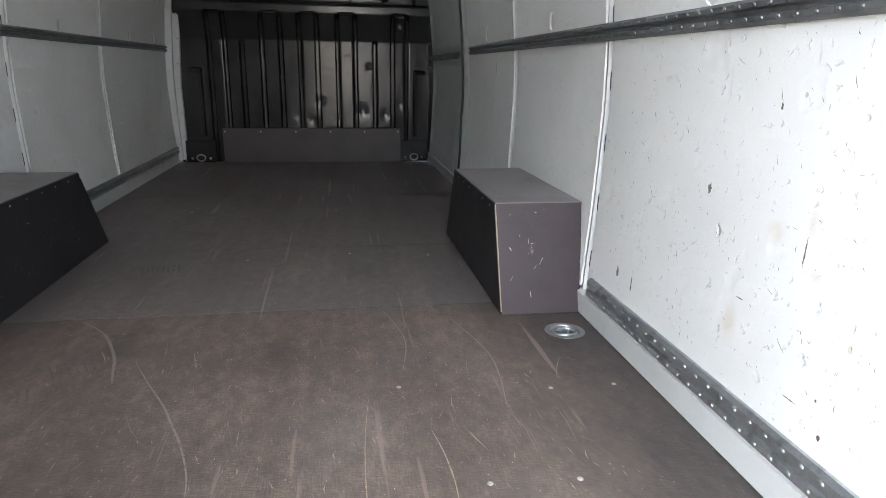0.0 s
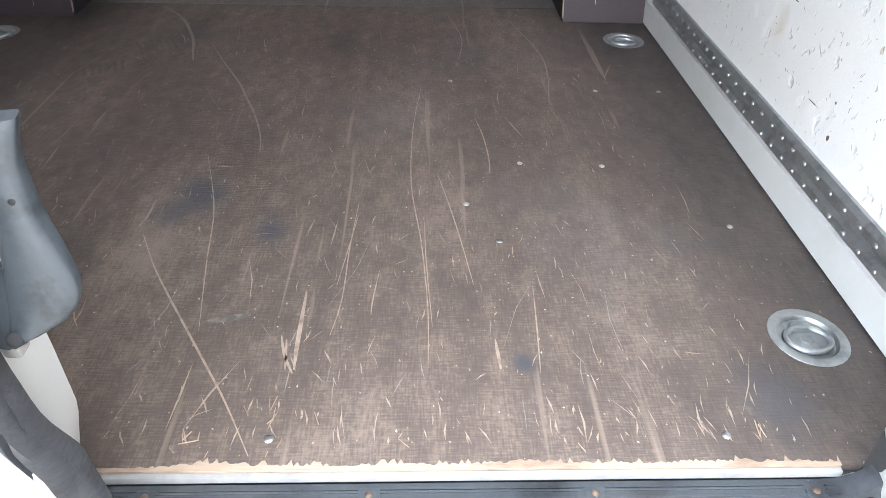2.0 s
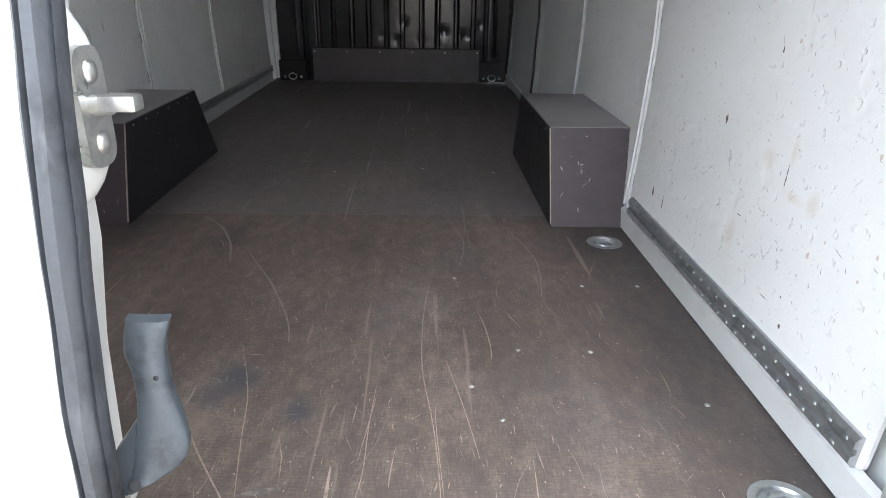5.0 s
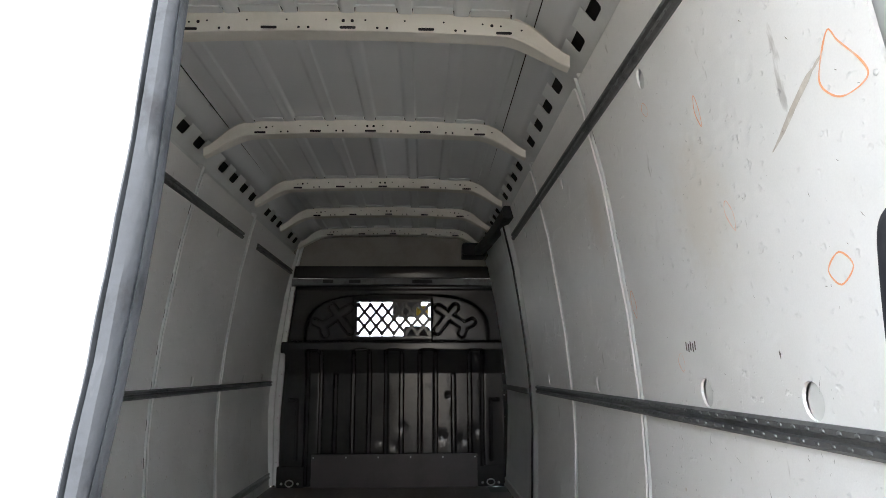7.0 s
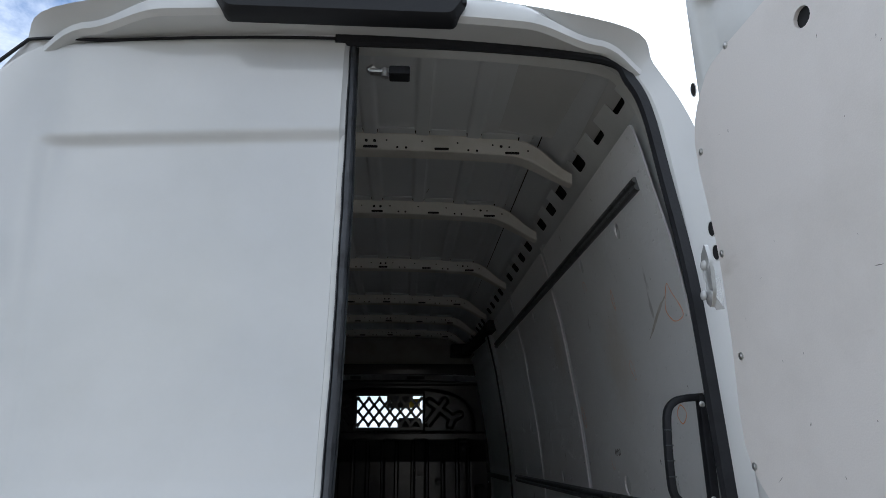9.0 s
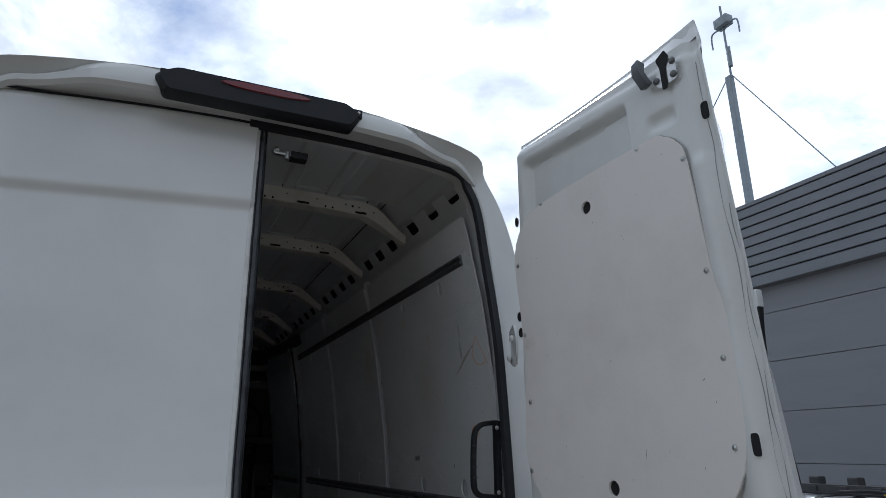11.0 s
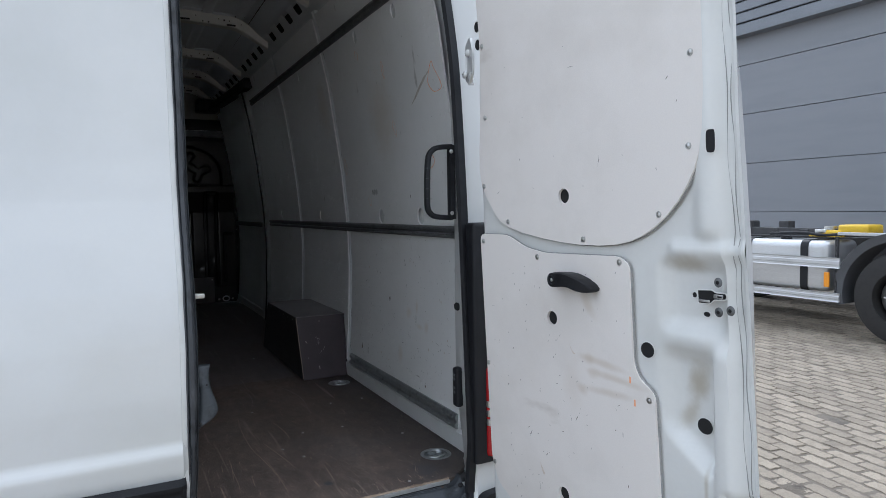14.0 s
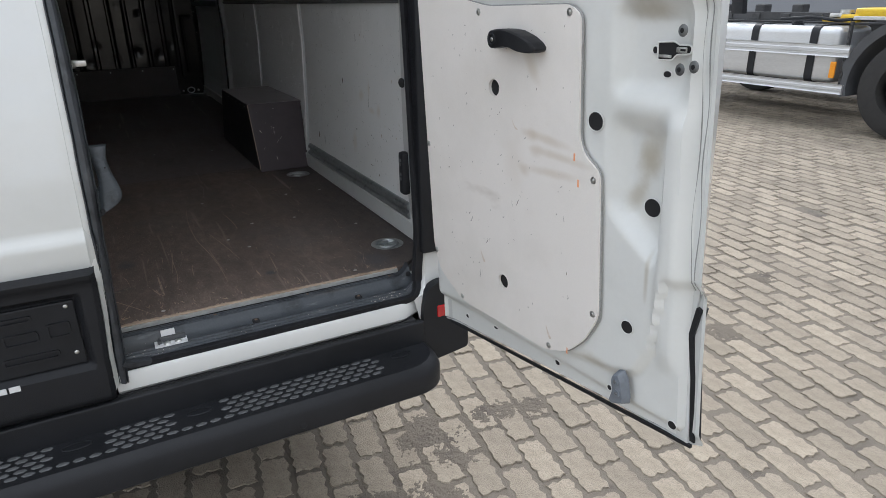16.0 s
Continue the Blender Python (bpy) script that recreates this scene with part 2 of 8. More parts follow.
def floor_material(name, wear, film, brown, pale):
    """Phenolic floor film: a fine woven print, worn through to brown where loads slide, with scratches, specks and grey
    patches for dust and painted sheen.
    """
    m = bpy.data.materials.new(name)
    m.use_nodes = True
    nt = m.node_tree
    N, L = nt.nodes.new, nt.links.new
    b = nt.nodes["Principled BSDF"]
    coord = N("ShaderNodeTexCoord")

    def noise_at(scale, stretch, detail=3.0, rough=0.55, rot=0.0):
        mp = N("ShaderNodeMapping")
        mp.inputs["Scale"].default_value = stretch
        mp.inputs["Rotation"].default_value = (0, 0, rot)
        L(coord.outputs["Object"], mp.inputs[0])
        n = N("ShaderNodeTexNoise")
        n.inputs["Scale"].default_value, n.inputs["Detail"].default_value, n.inputs["Roughness"].default_value = scale, detail, rough
        L(mp.outputs[0], n.inputs["Vector"])
        return n.outputs[0]

    def calc(op, a_, c_):
        n = N("ShaderNodeMath")
        n.operation = op
        for i, v in enumerate((a_, c_)):
            if isinstance(v, (int, float)):
                n.inputs[i].default_value = v
            else:
                L(v, n.inputs[i])
        return n.outputs[0]

    def span(v, lo, hi, to0=0.0, to1=1.0):
        n = N("ShaderNodeMapRange")
        n.inputs["From Min"].default_value, n.inputs["From Max"].default_value, n.inputs["To Min"].default_value, n.inputs["To Max"].default_value = lo, hi, to0, to1
        L(v, n.inputs[0])
        return n.outputs[0]

    def over(fac, under_, colour):
        n = N("ShaderNodeMix")
        n.data_type = "RGBA"
        L(fac, n.inputs[0])
        if isinstance(under_, tuple):
            n.inputs[6].default_value = (*under_, 1)
        else:
            L(under_, n.inputs[6])
        n.inputs[7].default_value = (*colour, 1)
        return n.outputs[2]

    weave = calc("ADD", noise_at(420, (1, 0.10, 1), 2), noise_at(420, (0.10, 1, 1), 2))
    blot = noise_at(3.0, (1, 0.8, 1), 8, 0.62)
    drag = noise_at(14, (1, 0.07, 1), 4)
    grit = noise_at(180, (1, 1, 1), 2)
    split = N("ShaderNodeSeparateXYZ")
    L(coord.outputs["Object"], split.inputs[0])
    lanes = calc("MULTIPLY", span(split.outputs[0], 0.78, 0.56), span(split.outputs[0], -0.80, -0.42))
    mott = noise_at(34, (1, 0.55, 1), 5, 0.65)
    amount = calc("ADD", calc("ADD", calc("MULTIPLY", weave, 0.70), calc("MULTIPLY", mott, 0.95)), calc("ADD", calc("MULTIPLY", blot, 0.95), calc("MULTIPLY", drag, 0.6)))
    amount = calc("ADD", amount, calc("MULTIPLY", calc("SUBTRACT", lanes, 0.6), wear))
    col = over(span(amount, 1.42, 2.50), film, brown)
    col = over(span(calc("ADD", amount, calc("MULTIPLY", grit, 0.9)), 2.56, 3.06, 0.0, 0.55), col, pale)
    for scale, st, rot, lo, hi, k in ((30, (1, 0.035, 1), 0.10, 0.685, 0.72, 0.7), (22, (1, 0.03, 1), -0.25, 0.70, 0.73, 0.75), (26, (1, 0.04, 1), 0.55, 0.715, 0.74, 0.6), (40, (1, 0.05, 1), -0.05, 0.68, 0.72, 0.5)):
        col = over(span(noise_at(scale, st, 3, 0.5, rot), lo, hi, 0.0, k), col, pale)
    col = over(span(noise_at(170, (1, 0.7, 1), 1), 0.735, 0.765, 0.0, 0.85), col, tuple(min(0.5, c * 1.35) for c in pale))
    # broad grey patches: dust, and the film's grey sheen put into the colour
    col = over(span(noise_at(2.1, (1, 0.9, 1), 7, 0.65, 0.4), 0.54, 0.72, 0.0, 0.42), col, (0.125, 0.125, 0.128))
    col = over(span(noise_at(4.4, (1, 0.6, 1), 6, 0.6, 1.1), 0.60, 0.70, 0.0, 0.55), col, film)
    L(col, b.inputs["Base Color"])
    L(span(blot, 0.3, 0.7, 0.42, 0.62), b.inputs["Roughness"])
    bp = N("ShaderNodeBump")
    bp.inputs["Strength"].default_value, bp.inputs["Distance"].default_value = 0.5, 0.0012
    L(weave, bp.inputs["Height"])
    L(bp.outputs[0], b.inputs["Normal"])
    return m


FLOOR_REAR = floor_material("worn_brown_floor_film", 0.50, (0.052, 0.045, 0.043), (0.176, 0.134, 0.110), (0.285, 0.230, 0.188))
FLOOR_FRONT = floor_material("dark_floor_film", 0.16, (0.098, 0.088, 0.086), (0.205, 0.175, 0.158), (0.31, 0.272, 0.245))
for at_, size_, k_, tilt_ in (((-0.10, 0.525, 0.70), (0.065, 0.075, 0.2), 0.8, 0.0), ((-0.135, 0.47, 0.70), (0.035, 0.050, 0.2), 0.6, 0.0), ((0.035, 0.432, 0.70), (0.034, 0.046, 0.2), 0.8, 0.0), ((0.400, 0.158, 0.70), (0.020, 0.022, 0.2), 0.9, 0.0), ((0.70, 0.10, 0.70), (0.06, 0.08, 0.2), 0.6, 0.0)):
    stain_and_shade(FLOOR_REAR, at_, size_, (0.068, 0.069, 0.078), min(1.0, k_ * 1.15), tilt_)
RAWWOOD = mat("raw_plywood_edge", (0.42, 0.325, 0.245), (0.27, 0.195, 0.14), 30, 0.6, 0.8, grain=200, bump=0.08, stretch=(0.3, 1, 1))
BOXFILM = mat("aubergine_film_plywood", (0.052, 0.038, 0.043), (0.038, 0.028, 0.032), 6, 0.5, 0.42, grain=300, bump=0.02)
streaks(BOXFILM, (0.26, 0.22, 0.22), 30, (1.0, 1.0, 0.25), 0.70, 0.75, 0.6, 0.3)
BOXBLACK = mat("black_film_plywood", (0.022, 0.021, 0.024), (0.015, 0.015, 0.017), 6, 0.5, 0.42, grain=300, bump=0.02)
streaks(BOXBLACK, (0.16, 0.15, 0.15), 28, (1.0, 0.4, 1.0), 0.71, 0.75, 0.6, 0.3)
BOXTOP = mat("grey_box_top", (0.27, 0.252, 0.246), (0.20, 0.185, 0.18), 6, 0.5, 0.5, grain=300, bump=0.02)
BLACKSTEEL = mat("black_painted_steel", (0.026, 0.025, 0.025), (0.017, 0.017, 0.018), 4, 0.5, 0.20, grain=60, bump=0.01)
streaks(BLACKSTEEL, (0.16, 0.13, 0.09), 70, (1, 1, 0.4), 0.75, 0.79, 0.3)
RUBBER = mat("black_rubber_seal", (0.018, 0.019, 0.022), (0.012, 0.012, 0.014), 20, 0.5, 0.5, bump=0.02)
GREYSEAL = mat("dusty_grey_rubber", (0.044, 0.048, 0.055), (0.015, 0.016, 0.019), 16, 0.6, 0.5, bump=0.05)
streaks(GREYSEAL, (0.10, 0.105, 0.11), 40, (1, 1, 0.25), 0.58, 0.72, 0.6)
PLASTIC = mat("black_textured_plastic", (0.017, 0.018, 0.021), (0.013, 0.014, 0.016), 8, 0.5, 0.48, grain=500, bump=0.03)
SILLPLASTIC = mat("scuffed_black_sill_plastic", (0.070, 0.078, 0.088), (0.028, 0.031, 0.036), 9, 0.6, 0.42, grain=200, bump=0.03)
streaks(SILLPLASTIC, (0.24, 0.25, 0.26), 22, (0.25, 1, 1), 0.60, 0.72, 0.6)
streaks(SILLPLASTIC, (0.13, 0.12, 0.105), 7, (0.35, 1.4, 1), 0.52, 0.66, 0.55)
streaks(SILLPLASTIC, (0.42, 0.43, 0.44), 120, (0.4, 1, 1), 0.72, 0.78, 0.7)
PAD = mat("grey_tread_pad", (0.105, 0.108, 0.112), (0.07, 0.072, 0.076), 20, 0.5, 0.6, bump=0.03)
CATCHGREY = mat("blue_grey_moulded_plastic", (0.185, 0.205, 0.235), (0.12, 0.133, 0.155), 30, 0.6, 0.45, bump=0.02)
GALV = mat("galvanised_steel", (0.46, 0.48, 0.48), (0.30, 0.32, 0.32), 25, 0.6, 0.42, metal=0.85, bump=0.03)
DARKRAIL = mat("dull_grey_rail", (0.17, 0.175, 0.175), (0.09, 0.093, 0.095), 14, 0.6, 0.45, metal=0.45, bump=0.03)
STEEL = mat("bright_zinc_steel", (0.62, 0.62, 0.60), (0.45, 0.45, 0.43), 40, 0.5, 0.32, metal=0.9, bump=0.01)
TRIMBOARD = mat("grey_brown_fibre_panel", (0.30, 0.285, 0.255), (0.24, 0.23, 0.205), 5, 0.5, 0.7, grain=250, bump=0.02)
VOID = mat("dark_cavity", (0.012, 0.012, 0.013), (0.008, 0.008, 0.009), 5, 0.5, 0.8, bump=0)
LEVERGREY = mat("rubbed_grey_plastic_lever", (0.040, 0.048, 0.055), (0.010, 0.012, 0.015), 34, 0.55, 0.38, bump=0.02)
REDLENS = mat("dark_red_lens", (0.16, 0.012, 0.022), (0.12, 0.008, 0.016), 8, 0.5, 0.18, bump=0, coat=0.6)
KICKFILM = mat("dark_kick_board_film", (0.065, 0.055, 0.055), (0.050, 0.043, 0.043), 6, 0.5, 0.45, grain=300, bump=0.02)
TAILRED = mat("red_tail_lens", (0.42, 0.014, 0.016), (0.30, 0.010, 0.012), 20, 0.5, 0.15, bump=0, coat=0.8)
ORANGE = mat("orange_marker_pen", (0.93, 0.44, 0.22), (0.88, 0.66, 0.52), 60, 0.5, 0.6, bump=0)
SCUFF = mat("dark_scuff", (0.14, 0.13, 0.12), (0.30, 0.27, 0.23), 50, 0.5, 0.7, bump=0)
BROWNSMEAR = mat("brown_smear", (0.66, 0.595, 0.52), (0.72, 0.67, 0.60), 30, 0.5, 0.7, bump=0)
DRAGSMEAR = mat("grey_drag_smear", (0.54, 0.50, 0.44), (0.66, 0.63, 0.57), 40, 0.5, 0.7, bump=0)
PALE = mat("pale_wood_scratch", (0.40, 0.315, 0.25), (0.25, 0.195, 0.155), 60, 0.5, 0.8, bump=0)
GREYSCR = mat("grey_surface_scratch", (0.29, 0.26, 0.235), (0.19, 0.17, 0.155), 60, 0.5, 0.7, bump=0)
PRINTMARK = mat("rubbed_tread_mark", (0.155, 0.130, 0.115), (0.105, 0.088, 0.080), 60, 0.5, 0.7, bump=0)
WHITEPRINT = mat("white_print", (0.75, 0.76, 0.77), (0.7, 0.7, 0.7), 20, 0.5, 0.5, bump=0)
EDGEGREY = mat("dull_grey_board_edge", (0.34, 0.34, 0.33), (0.26, 0.26, 0.25), 30, 0.5, 0.6, bump=0.02)
CHIP = mat("pale_chip", (0.55, 0.50, 0.44), (0.42, 0.37, 0.31), 60, 0.5, 0.8, bump=0)
HANDSMEAR = mat("faint_hand_smear", (0.68, 0.60, 0.51), (0.78, 0.72, 0.66), 40, 0.5, 0.7, bump=0)
TRIMWHITE = mat("white_floor_edge_trim", (0.36, 0.365, 0.36), (0.26, 0.26, 0.25), 14, 0.5, 0.45, bump=0.01)
RUSTY = mat("rusty_screw_steel", (0.17, 0.125, 0.095), (0.12, 0.075, 0.05), 60, 0.5, 0.6, metal=0.4, bump=0.05)
PAVER = mat("concrete_paver", (0.335, 0.286, 0.222), (0.235, 0.199, 0.153), 9.0, 0.55, 0.88, grain=220, bump=0.35, island=0.16, speck=0.7)
PAVERFAR = mat("concrete_paver_field", (0.335, 0.286, 0.222), (0.235, 0.199, 0.153), 4.0, 0.6, 0.88, grain=220, bump=0.35, island=-0.16, speck=0.7)
streaks(PAVERFAR, (0.15, 0.13, 0.11), 1.1, (1, 1, 1), 0.56, 0.74, 0.6)
SAND = mat("joint_sand_and_grit", (0.170, 0.145, 0.118), (0.112, 0.096, 0.079), 5, 0.6, 0.95, grain=300, bump=0.5)
PALECLAD = mat("pale_warm_cladding", (0.52, 0.47, 0.39), (0.46, 0.41, 0.34), 0.5, 0.4, 0.55, grain=30, bump=0.01)


def paved_beyond(m, x0, x1, y0, y1, turn):
    """Outside the stretch of laid blocks the ground carries their courses as a print."""
    nt = m.node_tree
    N, L = nt.nodes.new, nt.links.new
    b = nt.nodes["Principled BSDF"]
    src = b.inputs["Base Color"].links[0].from_socket
    coord = N("ShaderNodeTexCoord")
    mp = N("ShaderNodeMapping")
    mp.inputs["Rotation"].default_value = (0, 0, math.pi / 2 - turn)
    L(coord.outputs["Object"], mp.inputs[0])
    br = N("ShaderNodeTexBrick")
    br.inputs["Color1"].default_value, br.inputs["Color2"].default_value, br.inputs["Mortar"].default_value = (0.33, 0.29, 0.24, 1), (0.25, 0.22, 0.18, 1), (0.11, 0.095, 0.08, 1)
    br.inputs["Scale"].default_value, br.inputs["Mortar Size"].default_value = 1.0, 0.006
    br.inputs["Brick Width"].default_value, br.inputs["Row Height"].default_value = 0.208, 0.1045
    L(mp.outputs[0], br.inputs["Vector"])
    split = N("ShaderNodeSeparateXYZ")
    L(coord.outputs["Object"], split.inputs[0])
    fac = None
    for axis, lo, hi in ((0, x0, x1), (1, y0, y1)):
        for op, v in (("GREATER_THAN", lo), ("LESS_THAN", hi)):
            c = N("ShaderNodeMath")
            c.operation = op
            L(split.outputs[axis], c.inputs[0])
            c.inputs[1].default_value = v
            if fac is None:
                fac = c.outputs[0]
            else:
                k = N("ShaderNodeMath")
                k.operation = "MULTIPLY"
                L(fac, k.inputs[0])
                L(c.outputs[0], k.inputs[1])
                fac = k.outputs[0]
    mix = N("ShaderNodeMix")
    mix.data_type = "RGBA"
    L(fac, mix.inputs[0])
    L(br.outputs[0], mix.inputs[6])
    L(src, mix.inputs[7])
    L(mix.outputs[2], b.inputs["Base Color"])


paved_beyond(SAND, -3.2, 9.6, -2.6, 11.0, radians(-9.0))
for m_ in (PAVER, PAVERFAR):
    streaks(m_, (0.165, 0.140, 0.110), 95, (1, 1, 1), 0.54, 0.66, 0.55)
    streaks(m_, (0.40, 0.36, 0.30), 150, (1, 1, 1), 0.62, 0.72, 0.5)
    streaks(m_, (0.19, 0.158, 0.120), 11, (1, 1, 1), 0.50, 0.72, 0.5)
DAMPSAND = mat("damp_sand_and_grit", (0.150, 0.126, 0.100), (0.088, 0.074, 0.060), 7, 0.6, 0.9, grain=300, bump=0.5, speck=0.5)
CLAD = mat("grey_sheet_cladding", (0.235, 0.245, 0.265), (0.215, 0.225, 0.245), 0.6, 0.4, 0.5, metal=0.0, grain=40, bump=0.01, stretch=(1, 1, 6))
CLADDARK = mat("grey_profiled_band", (0.20, 0.215, 0.24), (0.175, 0.19, 0.212), 1.0, 0.4, 0.42, grain=40, bump=0.01)
ALU = mat("brushed_aluminium_tank", (0.66, 0.67, 0.68), (0.55, 0.56, 0.57), 3, 0.5, 0.38, metal=0.75, grain=200, bump=0.01, stretch=(1, 0.1, 1))
ALURAIL = mat("anodised_guard_rail", (0.60, 0.61, 0.62), (0.52, 0.53, 0.54), 4, 0.5, 0.45, metal=0.6, bump=0.01)
FENDER = mat("dark_grey_fender", (0.085, 0.09, 0.098), (0.07, 0.073, 0.08), 5, 0.5, 0.5, bump=0.02)
TYRE = mat("tyre_rubber", (0.028, 0.027, 0.026), (0.018, 0.018, 0.018), 12, 0.5, 0.75, bump=0.05)
CHASSIS = mat("dark_chassis_paint", (0.055, 0.055, 0.058), (0.035, 0.034, 0.034), 8, 0.5, 0.55, bump=0.03)
YELLOW = mat("yellow_painted_steel", (0.75, 0.50, 0.02), (0.66, 0.42, 0.02), 12, 0.5, 0.4, bump=0.01)
AMBER = mat("amber_lens", (0.85, 0.33, 0.02), (0.75, 0.28, 0.02), 20, 0.5, 0.3, bump=0)
MASTGREY = mat("galvanised_mast", (0.30, 0.34, 0.37), (0.24, 0.28, 0.31), 6, 0.5, 0.5, metal=0.4, bump=0.01)
SEAT = mat("dark_seat_cloth", (0.03, 0.03, 0.033), (0.02, 0.02, 0.022), 20, 0.5, 0.9, bump=0.05)


# matt black plastics and rubbers shine less than paint
for m_ in (PLASTIC, SILLPLASTIC, RUBBER):
    m_.node_tree.nodes["Principled BSDF"].inputs["Specular IOR Level"].default_value = 0.28


def glass(name):
    m = bpy.data.materials.new(name)
    m.use_nodes = True
    b = m.node_tree.nodes["Principled BSDF"]
    b.inputs["Transmission Weight"].default_value = 1
    b.inputs["Roughness"].default_value = 0.0
    b.inputs["IOR"].default_value = 1.1
    b.inputs["Base Color"].default_value = (0.62, 0.68, 0.66, 1)
    return m


GLASS = glass("cab_glass")


# ---- mesh helpers ----
def link(name, bm, material, parent=None, smooth=False, label=""):
    me = bpy.data.meshes.new(name)
    bmesh.ops.recalc_face_normals(bm, faces=bm.faces)
    if smooth:
        for f in bm.faces:
            f.smooth = True
        for e in bm.edges:
            if len(e.link_faces) == 2 and e.calc_face_angle(0) > radians(38):
                e.smooth = False
    bm.to_mesh(me)
    bm.free()
    me.materials.append(material)
    ob = new(name, me)
    attach(ob, parent)
    if label:
        tagged(ob, label)
    return ob


def attach(ob, parent):
    """Parents a mesh that was built in world metres."""
    ob.parent = parent
    if parent is not None and parent.type == "EMPTY":
        ob.matrix_parent_inverse = Matrix.Translation(-parent.location)
    return ob


part = link


def thing(name, at, label, category, group="", kind=""):
    e = new(name)
    e.empty_display_size = 0.1
    e.location = at
    tagged(e, label, category, group, kind)
    return e


def box(bm, x0, x1, y0, y1, z0, z1, bevel=0.0, seg=2):
    r = bmesh.ops.create_cube(bm, size=1)
    vs = r["verts"]
    for v in vs:
        v.co = Vector((x0 + (v.co.x + 0.5) * (x1 - x0), y0 + (v.co.y + 0.5) * (y1 - y0), z0 + (v.co.z + 0.5) * (z1 - z0)))
    if bevel:
        es = list({e for v in vs for e in v.link_edges})
        bmesh.ops.bevel(bm, geom=es, offset=bevel, segments=seg, affect="EDGES", profile=0.6)
    return bm


def boxed(name, x0, x1, y0, y1, z0, z1, material, parent=None, bevel=0.004, label=""):
    return link(name, box(bmesh.new(), x0, x1, y0, y1, z0, z1, bevel), material, parent, label=label)


def cyl(bm, a, b, r, n=16, r2=None, caps=True):
    a, b = Vector(a), Vector(b)
    d = b - a
    m = Matrix.Translation((a + b) / 2) @ d.to_track_quat("Z", "Y").to_matrix().to_4x4()
    bmesh.ops.create_cone(bm, cap_ends=caps, segments=n, radius1=r, radius2=r if r2 is None else r2, depth=d.length, matrix=m)
    return bm


def dome(bm, at, normal, r, flat=0.45, n=10):
    m = Matrix.Translation(at) @ Vector(normal).to_track_quat("Z", "Y").to_matrix().to_4x4() @ Matrix.Diagonal((1, 1, flat, 1))
    bmesh.ops.create_uvsphere(bm, u_segments=n, v_segments=6, radius=r, matrix=m)
    return bm


def sweep(bm, path, prof, closed=False, up=Vector((0, 1, 0)), caps=True):
    """Sweeps a 2D profile [(a, b)] along a path; a lies across, b along up."""
    rings = []
    n = len(path)
    path = [Vector(p) for p in path]
    for i, p in enumerate(path):
        q0 = path[(i - 1) % n] if closed or i > 0 else p
        q1 = path[(i + 1) % n] if closed or i < n - 1 else p
        t = (q1 - q0).normalized()
        u = (up - up.dot(t) * t)
        if u.length < 1e-4:
            u = t.orthogonal()
        u.normalize()
        s = t.cross(u)
        rings.append([bm.verts.new(p + s * a + u * b) for a, b in prof])
    k = len(prof)
    for i in range(n if closed else n - 1):
        r0, r1 = rings[i], rings[(i + 1) % n]
        for j in range(k):
            bm.faces.new((r0[j], r0[(j + 1) % k], r1[(j + 1) % k], r1[j]))
    if caps and not closed:
        bm.faces.new(rings[0][::-1])
        bm.faces.new(rings[-1])
    return bm


def circle(r, n=10, sx=1.0, sy=1.0):
    return [(r * sx * math.cos(2 * math.pi * i / n), r * sy * math.sin(2 * math.pi * i / n)) for i in range(n)]


def smooth_path(pts, steps=6, closed=False):
    """Catmull-Rom through points."""
    P = [Vector(p) for p in pts]
    out = []
    n = len(P)
    for i in range(n if closed else n - 1):
        p0 = P[(i - 1) % n] if closed or i > 0 else P[i]
        p1, p2 = P[i], P[(i + 1) % n]
        p3 = P[(i + 2) % n] if closed or i + 2 < n else p2
        for s in range(steps):
            t = s / steps
            out.append(0.5 * ((2 * p1) + (p2 - p0) * t + (2 * p0 - 5 * p1 + 4 * p2 - p3) * t * t + (3 * p1 - p0 - 3 * p2 + p3) * t ** 3))
    if not closed:
        out.append(P[-1])
    return out


def rounded(pts, r, seg=5):
    """A 2D outline with its corners rounded; r is one radius or one for each corner."""
    out = []
    n = len(pts)
    for i in range(n):
        p, a, b = Vector(pts[i]), Vector(pts[i - 1]), Vector(pts[(i + 1) % n])
        ri = r[i] if isinstance(r, (list, tuple)) else r
        da, db = (a - p), (b - p)
        k = min(ri, da.length * 0.49, db.length * 0.49)
        if k < 1e-5:
            out.append(tuple(p))
            continue
        p0, p1 = p + da.normalized() * k, p + db.normalized() * k
        for s in range(seg + 1):
            t = s / seg
            out.append(tuple((1 - t) ** 2 * p0 + 2 * t * (1 - t) * p + t * t * p1))
    return out


